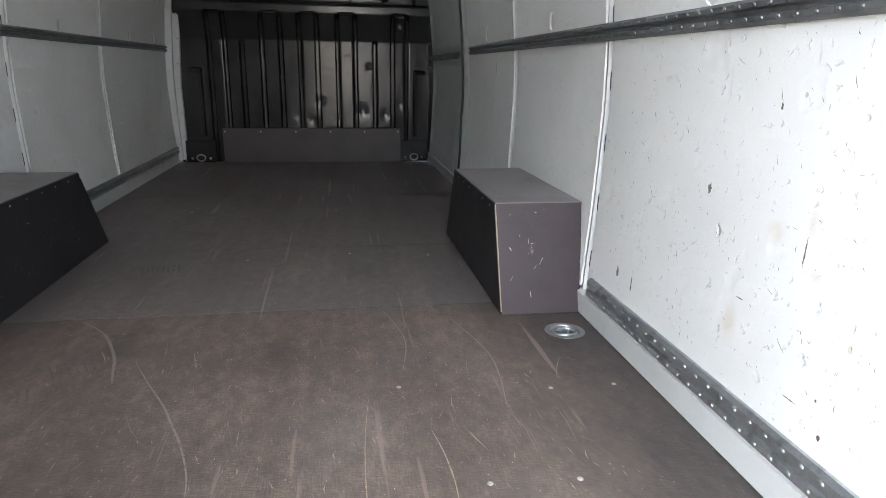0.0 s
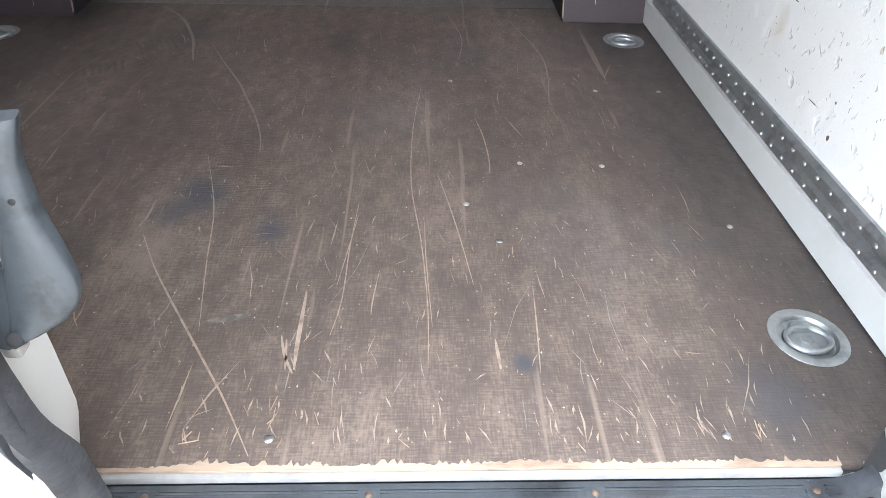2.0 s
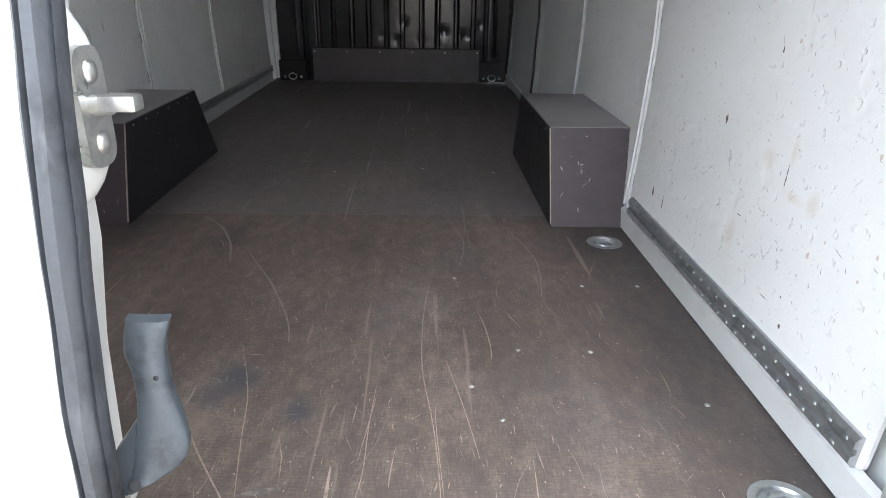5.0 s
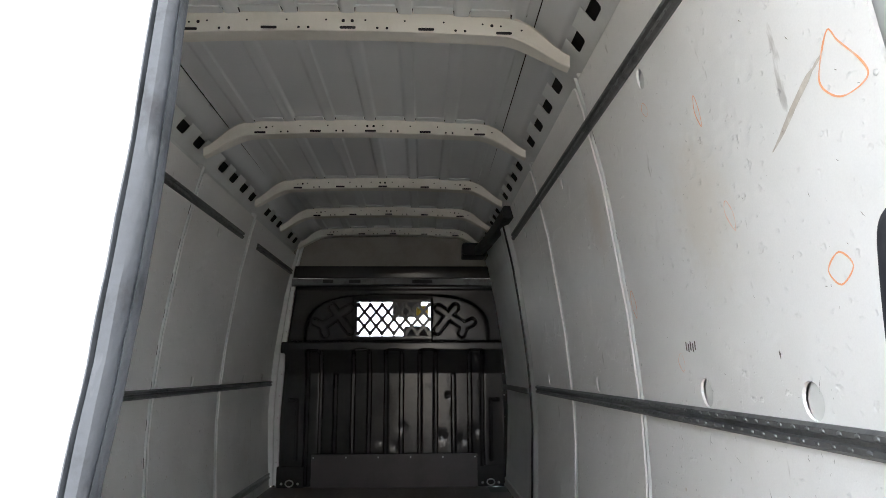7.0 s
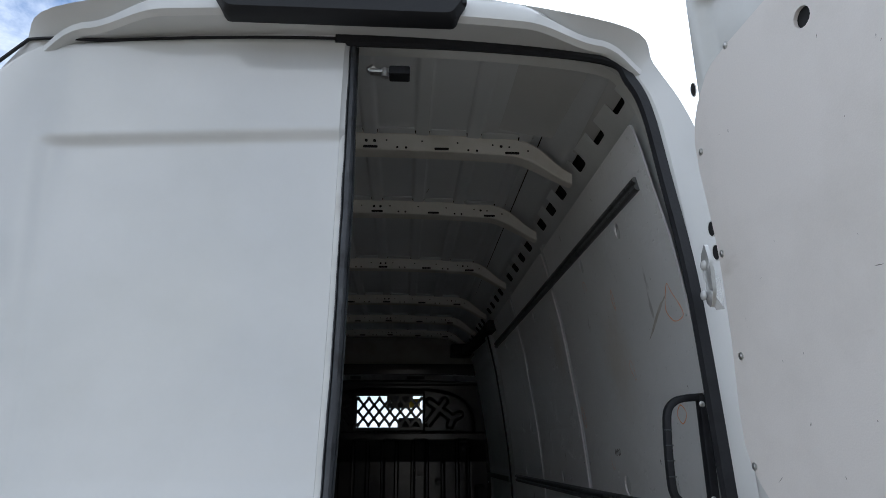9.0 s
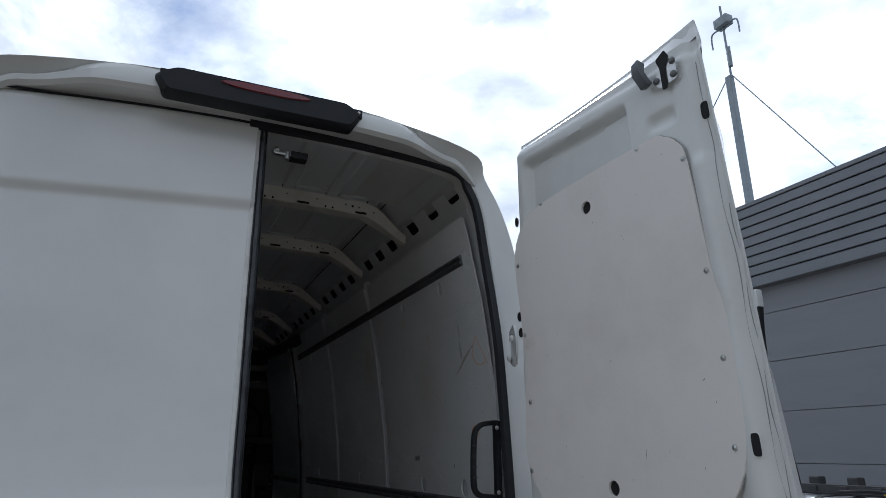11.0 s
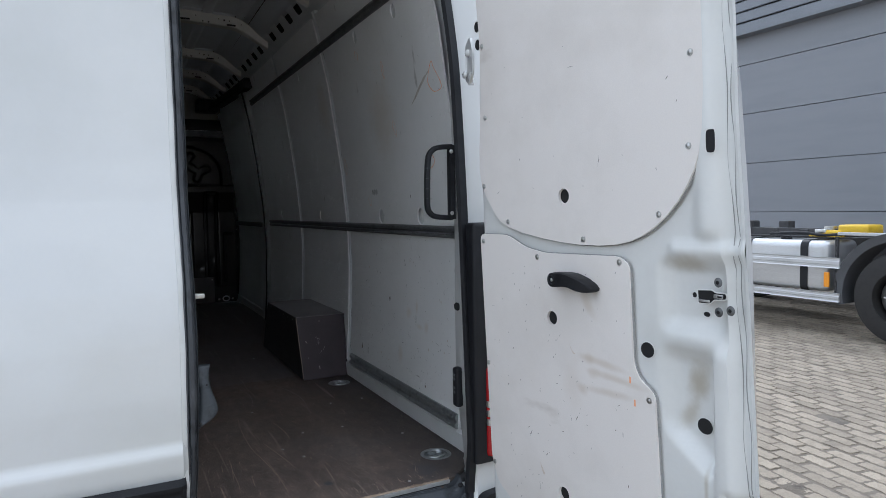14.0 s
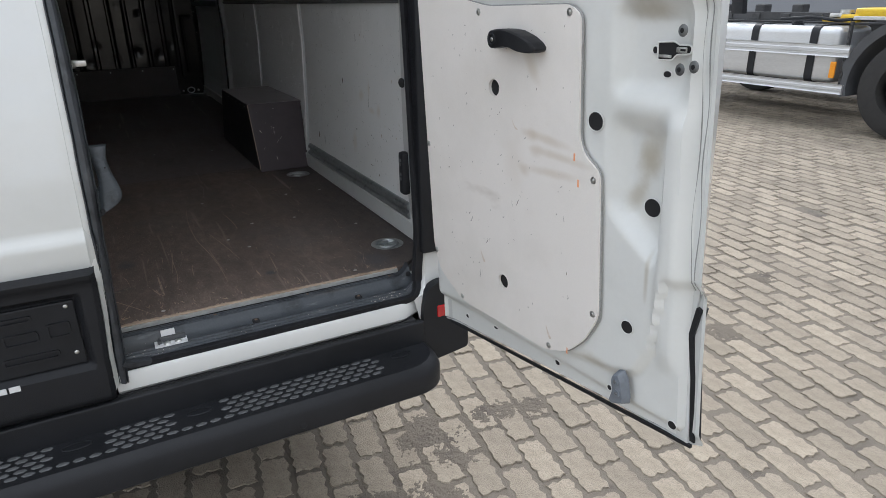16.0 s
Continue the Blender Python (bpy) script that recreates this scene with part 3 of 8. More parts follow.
def sheet(outline, holes, place, thick, cuts=(), axis=1):
    """A board from a 2D outline with holes, cut along lines so that it can bend, put in the world by place(a, b, w)."""
    bm = bmesh.new()
    edges = []
    for loop in [outline] + list(holes):
        vs = [bm.verts.new((p[0], p[1], 0)) for p in loop]
        edges += [bm.edges.new((vs[i], vs[(i + 1) % len(vs)])) for i in range(len(vs))]
    bmesh.ops.triangle_fill(bm, edges=edges, use_beauty=True, use_dissolve=False, normal=(0, 0, 1))
    for c in cuts:
        no = (0, 1, 0) if axis == 1 else (1, 0, 0)
        co = (0, c, 0) if axis == 1 else (c, 0, 0)
        bmesh.ops.bisect_plane(bm, geom=bm.verts[:] + bm.edges[:] + bm.faces[:], plane_co=co, plane_no=no)
    faces = bm.faces[:]
    r = bmesh.ops.extrude_face_region(bm, geom=faces)
    top = {v for v in r["geom"] if isinstance(v, bmesh.types.BMVert)}
    for v in bm.verts:
        v.co = Vector(place(v.co.x, v.co.y, thick if v in top else 0.0))
    return bm


def grid(nu, nv, place):
    """An open surface of nu x nv cells; place(s, t) with s, t from 0 to 1."""
    bm = bmesh.new()
    V = [[bm.verts.new(place(i / nu, j / nv)) for i in range(nu + 1)] for j in range(nv + 1)]
    for j in range(nv):
        for i in range(nu):
            bm.faces.new((V[j][i], V[j][i + 1], V[j + 1][i + 1], V[j + 1][i]))
    return bm


def thicken(bm, d):
    """Gives an open surface a back along its normals."""
    bmesh.ops.recalc_face_normals(bm, faces=bm.faces)
    bmesh.ops.solidify(bm, geom=bm.faces[:], thickness=d)
    return bm


def ramp(x, a, b):
    t = max(0.0, min(1.0, (x - a) / (b - a)))
    return t * t * (3 - 2 * t)


def inside(x, z, x0, x1, z0, z1, soft):
    """1 inside a soft-edged rectangle, 0 outside."""
    return ramp(x, x0 - soft, x0 + soft) * (1 - ramp(x, x1 - soft, x1 + soft)) * ramp(z, z0 - soft, z0 + soft) * (1 - ramp(z, z1 - soft, z1 + soft))


def lerp(x, xs, ys):
    return float(np.interp(x, xs, ys))


# ---- the van: rear at y = 0, nose towards +y, load floor 0.70 above the ground ----
van = thing("van", (0, 2.2, 0), "white high-roof panel van with one rear door open", "van")

WALL_Z = (0.66, 0.82, 0.98, 1.25, 1.40, 1.50, 1.70, 1.85, 2.03, 2.12, 2.28, 2.36, 2.47, 2.60)
WALL_X = (0.872, 0.880, 0.890, 0.900, 0.897, 0.890, 0.873, 0.853, 0.828, 0.815, 0.780, 0.764, 0.735, 0.690)


def wall_x(z):
    return lerp(z, WALL_Z, WALL_X)


def rear_y(z):
    """The rear face leans forward towards the roof."""
    return -0.06 + 0.06 * (z - 0.6)


# door opening, pillar and jamb as matching half contours (x, z), from the sill up to the middle of the roof
OPEN_X = (0.715, 0.750, 0.766, 0.772, 0.772, 0.766, 0.752, 0.732, 0.700, 0.640, 0.330, 0.0)
OPEN_Z = (0.643, 0.656, 0.725, 1.000, 1.500, 1.900, 2.180, 2.380, 2.475, 2.540, 2.566, 2.570)
BODY_X = (0.780, 0.830, 0.870, 0.905, 0.925, 0.902, 0.858, 0.815, 0.757, 0.685, 0.330, 0.0)
BODY_Z = (0.480, 0.500, 0.600, 1.000, 1.500, 1.960, 2.240, 2.400, 2.520, 2.592, 2.640, 2.650)
JAMB_X = (0.728, 0.757, 0.838, 0.806, 0.808, 0.796, 0.772, 0.744, 0.708, 0.640, 0.330, 0.0)
JAMB_Z = (0.655, 0.676, 0.708, 1.000, 1.500, 1.870, 2.180, 2.400, 2.500, 2.560, 2.590, 2.595)
JAMB_Y = (-0.004, 0.012, 0.100, 0.085, 0.088, 0.085, 0.075, 0.075, 0.075, 0.075, 0.075, 0.075)
SILL_Y = (-0.088, -0.083, -0.060)


def contour(xs, zs, ys, steps=6):
    half = smooth_path([(x, y, z) for x, z, y in zip(xs, zs, ys)], steps)
    return half + [Vector((-p.x, p.y, p.z)) for p in half[-2::-1]]


def ruled(bm, lines):
    """Faces between point rows of equal length."""
    rows = [[bm.verts.new(p) for p in line] for line in lines]
    for a, b in zip(rows, rows[1:]):
        for i in range(len(a) - 1):
            bm.faces.new((a[i], a[i + 1], b[i + 1], b[i]))
    return bm


def build_shell():
    top_y = list(SILL_Y) + [rear_y(z) for z in OPEN_Z[3:]]
    opening = contour(OPEN_X, OPEN_Z, top_y)
    lip = contour([x + 0.020 for x in OPEN_X[:-2]] + [0.33, 0.0], [z + (0.016 if i > 8 else 0.0) for i, z in enumerate(OPEN_Z)], [y - 0.012 for y in top_y])
    pillar_y = [rear_y(z) - 0.018 for z in BODY_Z[:9]] + [-0.005, -0.030, -0.036]
    pillar = contour(BODY_X, BODY_Z, pillar_y)
    round_ = contour([x + (0.022 if i < 7 else 0.008 if i < 10 else 0) for i, x in enumerate(BODY_X)], [z + (0.012 if i > 7 else 0) for i, z in enumerate(BODY_Z)], [y + 0.035 for y in pillar_y])
    front = contour([x + (0.075 if i < 6 else 0.04 if i < 8 else 0.02) for i, x in enumerate(BODY_X)], [z + (0.03 if i > 7 else 0) for i, z in enumerate(BODY_Z)], [0.75] * len(BODY_X))
    nose = [Vector((p.x, 5.05, p.z)) for p in front]
    part("body_shell", ruled(bmesh.new(), [lip, pillar, round_, front, nose]), PAINT, van, True)
    jamb = contour(JAMB_X, JAMB_Z, JAMB_Y)
    deep = contour([x + d for x, d in zip(JAMB_X, (0.006, 0.006, 0.014, 0.080, 0.080, 0.062, 0.034, 0.014, 0.006, 0.0, 0.0, 0.0))], JAMB_Z, [0.02, 0.03, 0.126] + [0.150] * 9)
    part("door_jamb", ruled(bmesh.new(), [lip, opening, jamb, deep]), INNER, van, True)
    bm = bmesh.new()
    dome(bm, (0.7515, -0.030, 0.690), (-0.6, -0.5, 0.6), 0.0075, 0.3, 12)
    part("drain_hole", bm, VOID, van, True)
    bm = bmesh.new()
    seal_path = [p + Vector((-0.004 if p.x > 0 else 0.002, -0.004 - 0.026 * ramp(p.z, 0.68, 0.85) * (1 - ramp(p.z, 1.9, 2.3)), 0)) for p in opening if p.x > (-0.12 if p.z < 1 else -0.045)]
    sill_line = [Vector((-0.12 + 0.835 * i / 20, SILL_Y[0] - 0.004, OPEN_Z[0])) for i in range(20)]
    profile = [(-0.013, -0.016), (0.010, -0.020), (0.015, -0.004), (0.012, 0.012), (0.004, 0.020), (-0.009, 0.019), (-0.015, 0.004)]
    corner_ = [p for p in seal_path if not (p.x < 0.70 and p.z < 1)]
    sweep(bm, sill_line + corner_[:len(corner_) // 6], [(a * 0.72, c * 0.60) for a, c in profile])
    sweep(bm, corner_[len(corner_) // 6 - 1:], [(a, c * 0.60) for a, c in profile])
    part("door_seal", bm, RUBBER, van, True)
    # white rear header above the opening, with the raised housing for the brake lamp
    bm = bmesh.new()
    rows = [[] for _ in range(7)]
    for i in range(81):
        x = -0.735 + 1.47 * i / 80
        a = abs(x)
        lift = 0.036 * (1 - ramp(a, 0.34, 0.60))
        front = -0.042 + 0.060 * ramp(a, 0.42, 0.62) + 0.03 * ramp(a, 0.66, 0.755)
        low = 2.580 - 0.085 * x * x - 0.055 * ramp(a, 0.62, 0.735)
        for row, (y, z) in zip(rows, ((0.085, low + 0.004), (front + 0.014, low - 0.004), (front, low + 0.006), (front - 0.002, low + 0.022 + lift * 0.5), (front + 0.016, low + 0.036 + lift), (front + 0.12, low + 0.052 + lift), (0.6, low + 0.06 + lift * 0.6))):
            row.append(Vector((x, y, z)))
    part("roof_header", ruled(bm, rows), PAINT, van, True)


def build_roof():
    # ceiling skin with lengthwise beads
    def skin(s, t):
        x, y = -0.72 + 1.44 * s, 0.08 + 4.45 * t
        k = abs(((x - 0.02 + 0.0885) % 0.177) - 0.0885)
        bead = 0.007 * (1 - ramp(k, 0.018, 0.027)) * (1 if abs(x) < 0.60 else 0)
        return (x, y, 2.652 - 0.022 * (x / 0.6) ** 2 - 0.062 * ramp(abs(x), 0.60, 0.69) - bead)

    part("roof_skin", thicken(grid(240, 6, skin), 0.004), ROOFPAINT, van, True)
    # a black scratch on the skin
    bm = bmesh.new()
    pts = [(0.268, 0.985), (0.262, 1.03), (0.259, 1.07), (0.246, 1.12), (0.229, 1.185)]
    ruled(bm, [[Vector((x + sg * 0.0022 * math.sin(math.pi * (i + 0.4) / 5), y, 2.6385 if abs(((x + 0.0685) % 0.177) - 0.0885) < 0.03 else 2.6445)) for i, (x, y) in enumerate(pts)] for sg in (-1, 1)])
    part("roof_scratch", bm, VOID, van)
    for k, y in enumerate(BOWS):
        def arch(x):
            a = abs(x)
            return 2.588 - 0.018 * (a / 0.6) ** 2 - 0.095 * ramp(a, 0.50, 0.77)

        # pressed hat section; its arms narrow where they turn down to the cant rail
        bm = bmesh.new()
        rows = []
        n = 72
        for i in range(n + 1):
            x = -0.715 + 1.43 * i / n
            deep = 0.056 - 0.020 * ramp(abs(x), 0.58, 0.715)
            slim = 1 - 0.42 * ramp(abs(x), 0.56, 0.715)
            z = arch(x)
            rows.append([Vector((x, y + a * slim, z + b * deep)) for a, b in ((-0.054, 1.0), (-0.044, 0.98), (-0.036, 0.10), (-0.030, 0.0), (0.030, 0.0), (0.036, 0.10), (0.044, 0.98), (0.054, 1.0))])
        ruled(bm, rows)
        bow = part("roof_bow", bm, BOWPAINT, van, True)
        # long slots along the lower edge, single and paired punched holes in the face towards the rear
        marks = []
        for j in range(-4, 5):
            x = 0.02 + j * 0.122
            marks.append((x, 0.0250 if j % 2 == 0 else 0.004, 0.0048, 0.13))
            marks.append((x + 0.055, 0.0032, 0.0032, 0.55))
            if j % 2:
                marks.append((x - 0.030, 0.0040, 0.0042, 0.13))
        marks += [(0.006, 0.0052, 0.0056, 0.50), (0.034, 0.0052, 0.0056, 0.50), (0.47, 0.0050, 0.0054, 0.50), (0.498, 0.0030, 0.0034, 0.50), (-0.44, 0.0050, 0.0054, 0.50), (-0.468, 0.0030, 0.0034, 0.50)]
        for cx, w, h, f in marks:
            deep = 0.056
            cz, yy = arch(cx) + f * deep, y - 0.0362 - 0.0080 * (f - 0.10) / 0.88 - 0.0012
            out = rounded([(cx - w, cz - h), (cx + w, cz - h), (cx + w, cz + h), (cx - w, cz + h)], h * 0.9, 3)
            bm = bmesh.new()
            bm.faces.new([bm.verts.new((a, yy, b)) for a, b in out])
            part("bow_slot", bm, VOID, bow)
        # lap strip on the skin beside the bow, open where the beads pass below it
        for j in range(-3, 3):
            x0, x1 = 0.02 + 0.177 * j + 0.028, 0.02 + 0.177 * j + 0.149
            zz = 2.650 - 0.022 * (((x0 + x1) / 2) / 0.6) ** 2
            boxed("bow_flange", x0, x1, y - 0.085, y - 0.050, zz - 0.009, zz - 0.002, ROOFPAINT, bow, 0.002)
        # near-black faces paint the shade where each bead runs under the bow
        for j in range(-3, 4):
            xc = 0.02 + 0.177 * j
            zz = 2.652 - 0.022 * (xc / 0.6) ** 2 - 0.008
            bm = bmesh.new()
            bm.faces.new([bm.verts.new(p) for p in ((xc - 0.027, y - 0.072, zz), (xc + 0.027, y - 0.072, zz), (xc + 0.023, y - 0.048, zz - 0.001), (xc - 0.023, y - 0.048, zz - 0.001))])
            part("bead_shade", bm, VOID, bow)
    for side in (-1, 1):
        # cant rail with square lightening holes
        holes = []
        up_, on_ = (0.0, 0.0) if side > 0 else (0.0, 0.05)
        for y in CANT_HOLES:
            y += 0.038 * (y + 0.64) + on_
            if y < 4.38:
                holes.append(rounded([(y - 0.040, 0.040), (y + 0.040, 0.040), (y + 0.040, 0.106), (y - 0.040, 0.106)], 0.014, 3))
        outline = [(0.085, -0.06), (4.45, -0.06), (4.45, 0.122), (0.085, 0.122)]

        def cant(a, b, w):
            return (side * (0.761 - 0.60 * b + 0.5 * w), a, 2.473 + 0.80 * b + 0.5 * w)

        part("cant_rail", sheet(outline, holes, cant, 0.003), GREYPAINT, van)
        # roof lap seam beside the rail
        bm = bmesh.new()
        sweep(bm, [Vector((side * 0.600, 0.085, 2.6275)), Vector((side * 0.635, 4.4, 2.612))], [(-0.0016, -0.003), (0.0016, -0.003), (0.0016, 0.003), (-0.0016, 0.003)], up=Vector((0, 0, 1)))
        part("lap_seam", bm, VOID, van)
        bm = bmesh.new()
        ruled(bm, [[Vector((side * 0.800, y, 2.47)) for y in (0.1, 4.45)], [Vector((side * 0.700, y, 2.615)) for y in (0.1, 4.45)]])
        part("cant_cavity", bm, VOID, van)


BOWS = (0.71, 1.32, 2.19, 3.06, 3.73, 4.36)
CANT_HOLES = (0.20, 0.38, 0.575, 0.82, 0.985, 1.155, 1.45, 1.62, 1.80, 1.98, 2.31, 2.48, 2.66, 2.83, 3.18, 3.34, 3.50, 3.85, 4.02, 4.18)


def wall_place(side, lift):
    return lambda a, b, w: (side * (wall_x(b) - lift - w), a, b)


def oval(cy, cz, ry, rz, n=18):
    return [(cy + ry * math.cos(2 * math.pi * i / n), cz + rz * math.sin(2 * math.pi * i / n)) for i in range(n)]


def build_side(side):
    right = side > 0
    # painted steel behind the boards
    bm = bmesh.new()
    zs = list(WALL_Z[:-1])
    ruled(bm, [[Vector((side * (wall_x(z) + 0.030), y, z)) for z in zs] for y in (0.08, 4.52)])
    part("inner_skin", thicken(bm, 0.004), GREYPAINT, van, True)
    posts = (1.324, 2.187, 3.14) if right else (1.324, 2.25, 3.16)
    for y in posts:
        # pressed post between two boards: two ridges and a row of slots
        bm = bmesh.new()
        prof = [(-0.034, 0.022), (-0.026, 0.022), (-0.020, 0.004), (-0.013, 0.002), (-0.009, 0.011), (0.009, 0.011), (0.013, 0.002), (0.020, 0.004), (0.026, 0.022), (0.034, 0.022)]
        zz = [0.70 + (2.46 - 0.70) * i / 40 for i in range(41)]
        ruled(bm, [[Vector((side * (wall_x(z) + b - 0.004), y + a, z)) for z in zz] for a, b in prof])
        post = part("wall_post", bm, GREYPAINT, van, True)
        bm = bmesh.new()
        for z in [0.86 + 0.155 * k for k in range(10)]:
            out = rounded([(y - 0.0075, z - 0.024), (y + 0.0075, z - 0.024), (y + 0.0075, z + 0.024), (y - 0.0075, z + 0.024)], 0.007, 3)
            bm.faces.new([bm.verts.new((side * (wall_x(b) + 0.0045), a, b)) for a, b in out])
        tagged(part("post_slot", bm, VOID, post), kind="stuff")
    bounds = [0.16] + list(posts) + [3.16 if right else 4.50]
    zcuts = [z for z in WALL_Z if 0.80 < z < 2.43] + [0.9, 1.1, 1.6, 1.78, 1.94, 2.2, 2.42]
    ovals = {0: [(0.492, 1.495), (0.881, 1.495)], 1: [(1.765, 1.495)], 2: [(2.66, 1.500)]} if right else {0: [(0.5, 1.495), (0.9, 1.495)], 1: [(1.78, 1.495)], 2: [(2.70, 1.495)], 3: [(3.62, 1.5), (4.1, 1.5)]}
    high = {0: [(0.484, 2.236), (0.885, 2.24)], 1: [(1.765, 2.24)], 2: [(2.65, 2.24)]}
    for i in range(len(bounds) - 1):
        y0, y1 = bounds[i] + 0.025, bounds[i + 1] - 0.025
        if y1 - y0 < 0.1:
            continue
        holes = [oval(cy, cz, 0.024 if i else 0.029, 0.027 if i else 0.032) for cy, cz in ovals.get(i, [])] + [oval(cy, cz, 0.020, 0.026) for cy, cz in high.get(i, [])]
        out = rounded([(y0, 0.772), (y1, 0.772), (y1, 2.435), (y0, 2.435)], 0.015, 3)
        board = part("lining_board", sheet(out, holes, wall_place(side, 0.0), 0.006, zcuts), LINING, van)
        for cy, cz in ovals.get(i, []) + high.get(i, []):
            bm = bmesh.new()
            m = Matrix.Translation((side * (wall_x(cz) + 0.0045), cy + 0.001, cz)) @ Matrix.Diagonal((0.0065, 0.029, 0.034, 1))
            bmesh.ops.create_uvsphere(bm, u_segments=14, v_segments=8, radius=1, matrix=m)
            part("hole_boss", bm, INNER, board, True)
        bm = bmesh.new()
        rng = random.Random(i + (7 if right else 3))
        for z in (0.84, 1.18, 1.56, 1.92, 2.38):
            for yy in (y0 + 0.018, y1 - 0.018):
                dome(bm, (side * (wall_x(z) - 0.006), yy, z), (-side, 0, 0), 0.005, 0.4, 8)
        tagged(part("board_rivet", bm, GREYPAINT, board, True), kind="stuff")
        # scuffs, dents and smears
        bm = bmesh.new()
        for _ in range(480 if i == 0 else 200):
            y, z = rng.uniform(y0 + 0.04, y1 - 0.05), 0.83 + (0.60 if rng.random() < 0.62 else 1.55) * rng.random() ** 1.2
            L_, a, w = rng.uniform(0.002, 0.012) * (3.0 if rng.random() < 0.10 else 1), rng.gauss(1.2, 0.7), rng.uniform(0.0003, 0.0009)
            dy, dz = math.cos(a) * L_, math.sin(a) * L_
            q = [(y - dz / L_ * w, z + dy / L_ * w), (y + dy * 0.5, z + dz * 0.5 + w), (y + dy, z + dz), (y + dy * 0.5 + w * 1.6, z + dz * 0.5)]
            bm.faces.new([bm.verts.new((side * (wall_x(b) - 0.0068), p, b)) for p, b in q])
        tagged(part("scuff_mark", bm, SCUFF, board), kind="stuff")
        bm = bmesh.new()
        for _ in range(9 if i == 0 else 4):
            y, z, r = rng.uniform(y0 + 0.08, y1 - 0.08), rng.uniform(0.86, 1.36), rng.uniform(0.002, 0.005)
            bm.faces.new([bm.verts.new((side * (wall_x(q) - 0.0065), p, q)) for p, q in [(y + r * (0.6 + 0.5 * rng.random()) * math.cos(t), z + 1.3 * r * (0.6 + 0.5 * rng.random()) * math.sin(t)) for t in [2 * math.pi * k / 14 for k in range(14)]]])
        tagged(part("brown_smudge", bm, BROWNSMEAR, board), kind="stuff")
    # kick strip below the boards
    bm = bmesh.new()
    ruled(bm, [[Vector((side * x, y, z)) for y in (0.10, 4.50)] for x, z in ((0.874, 0.700), (0.868, 0.704), (0.866, 0.762), (0.880, 0.770))])
    part("kick_strip", bm, INNER, van)


def build_rail(name, side, y0, y1, z, h, material, tilt=0.0):
    """Load-securing rail: a shallow channel with two rows of pressed lugs."""
    bm = bmesh.new()
    x = wall_x(z) - 0.006
    prof = [(0, -h), (0.006, -h), (0.013, -h * 0.72), (0.013, -h * 0.30), (0.006, -h * 0.16), (0.006, h * 0.16), (0.013, h * 0.30), (0.013, h * 0.72), (0.006, h), (0, h)]

    def at(a, b, y):
        return Vector((side * (wall_x(z + b) - 0.006 - a), y, z + b))

    ends = [[bm.verts.new(at(a, b, y)) for a, b in prof] for y in (y0, y1)]
    for i in range(len(prof)):
        j = (i + 1) % len(prof)
        bm.faces.new((ends[0][i], ends[0][j], ends[1][j], ends[1][i]))
    bm.faces.new(ends[0])
    bm.faces.new(ends[1][::-1])
    rail = part(name, bm, material, van)
    bm = bmesh.new()
    n = int((y1 - y0) / 0.040)
    for k in range(n):
        y = y0 + 0.02 + 0.040 * k
        for b, d in ((0.50 * h, 0.0), (-0.50 * h, 0.02)):
            m = Matrix.Translation(at(0.013, b, min(y1 - 0.01, y + d))) @ Matrix.Diagonal((0.0035, 0.0065, 0.0045, 1))
            bmesh.ops.create_icosphere(bm, subdivisions=1, radius=1, matrix=m)
    tagged(part("rail_lug", bm, material, rail, True), kind="stuff")
    return rail


build_shell()
build_roof()
for s_ in (-1, 1):
    build_side(s_)
build_rail("mid_rail", 1, 0.20, 3.02, 1.441, 0.021, DARKRAIL)
build_rail("mid_rail", -1, 0.20, 4.50, 1.452, 0.019, DARKRAIL)
build_rail("top_rail", 1, 0.255, 3.00, 2.292, 0.019, DARKRAIL)
build_rail("top_rail", -1, 0.255, 3.02, 2.300, 0.019, DARKRAIL)
build_rail("top_rail", -1, 3.34, 4.40, 2.300, 0.019, DARKRAIL)
build_rail("low_rail", 1, 0.20, 1.275, 0.796, 0.026, GALV)
build_rail("low_rail", -1, 0.20, 1.275, 0.790, 0.022, GALV)
build_rail("low_rail", -1, 2.42, 4.45, 0.790, 0.022, GALV)


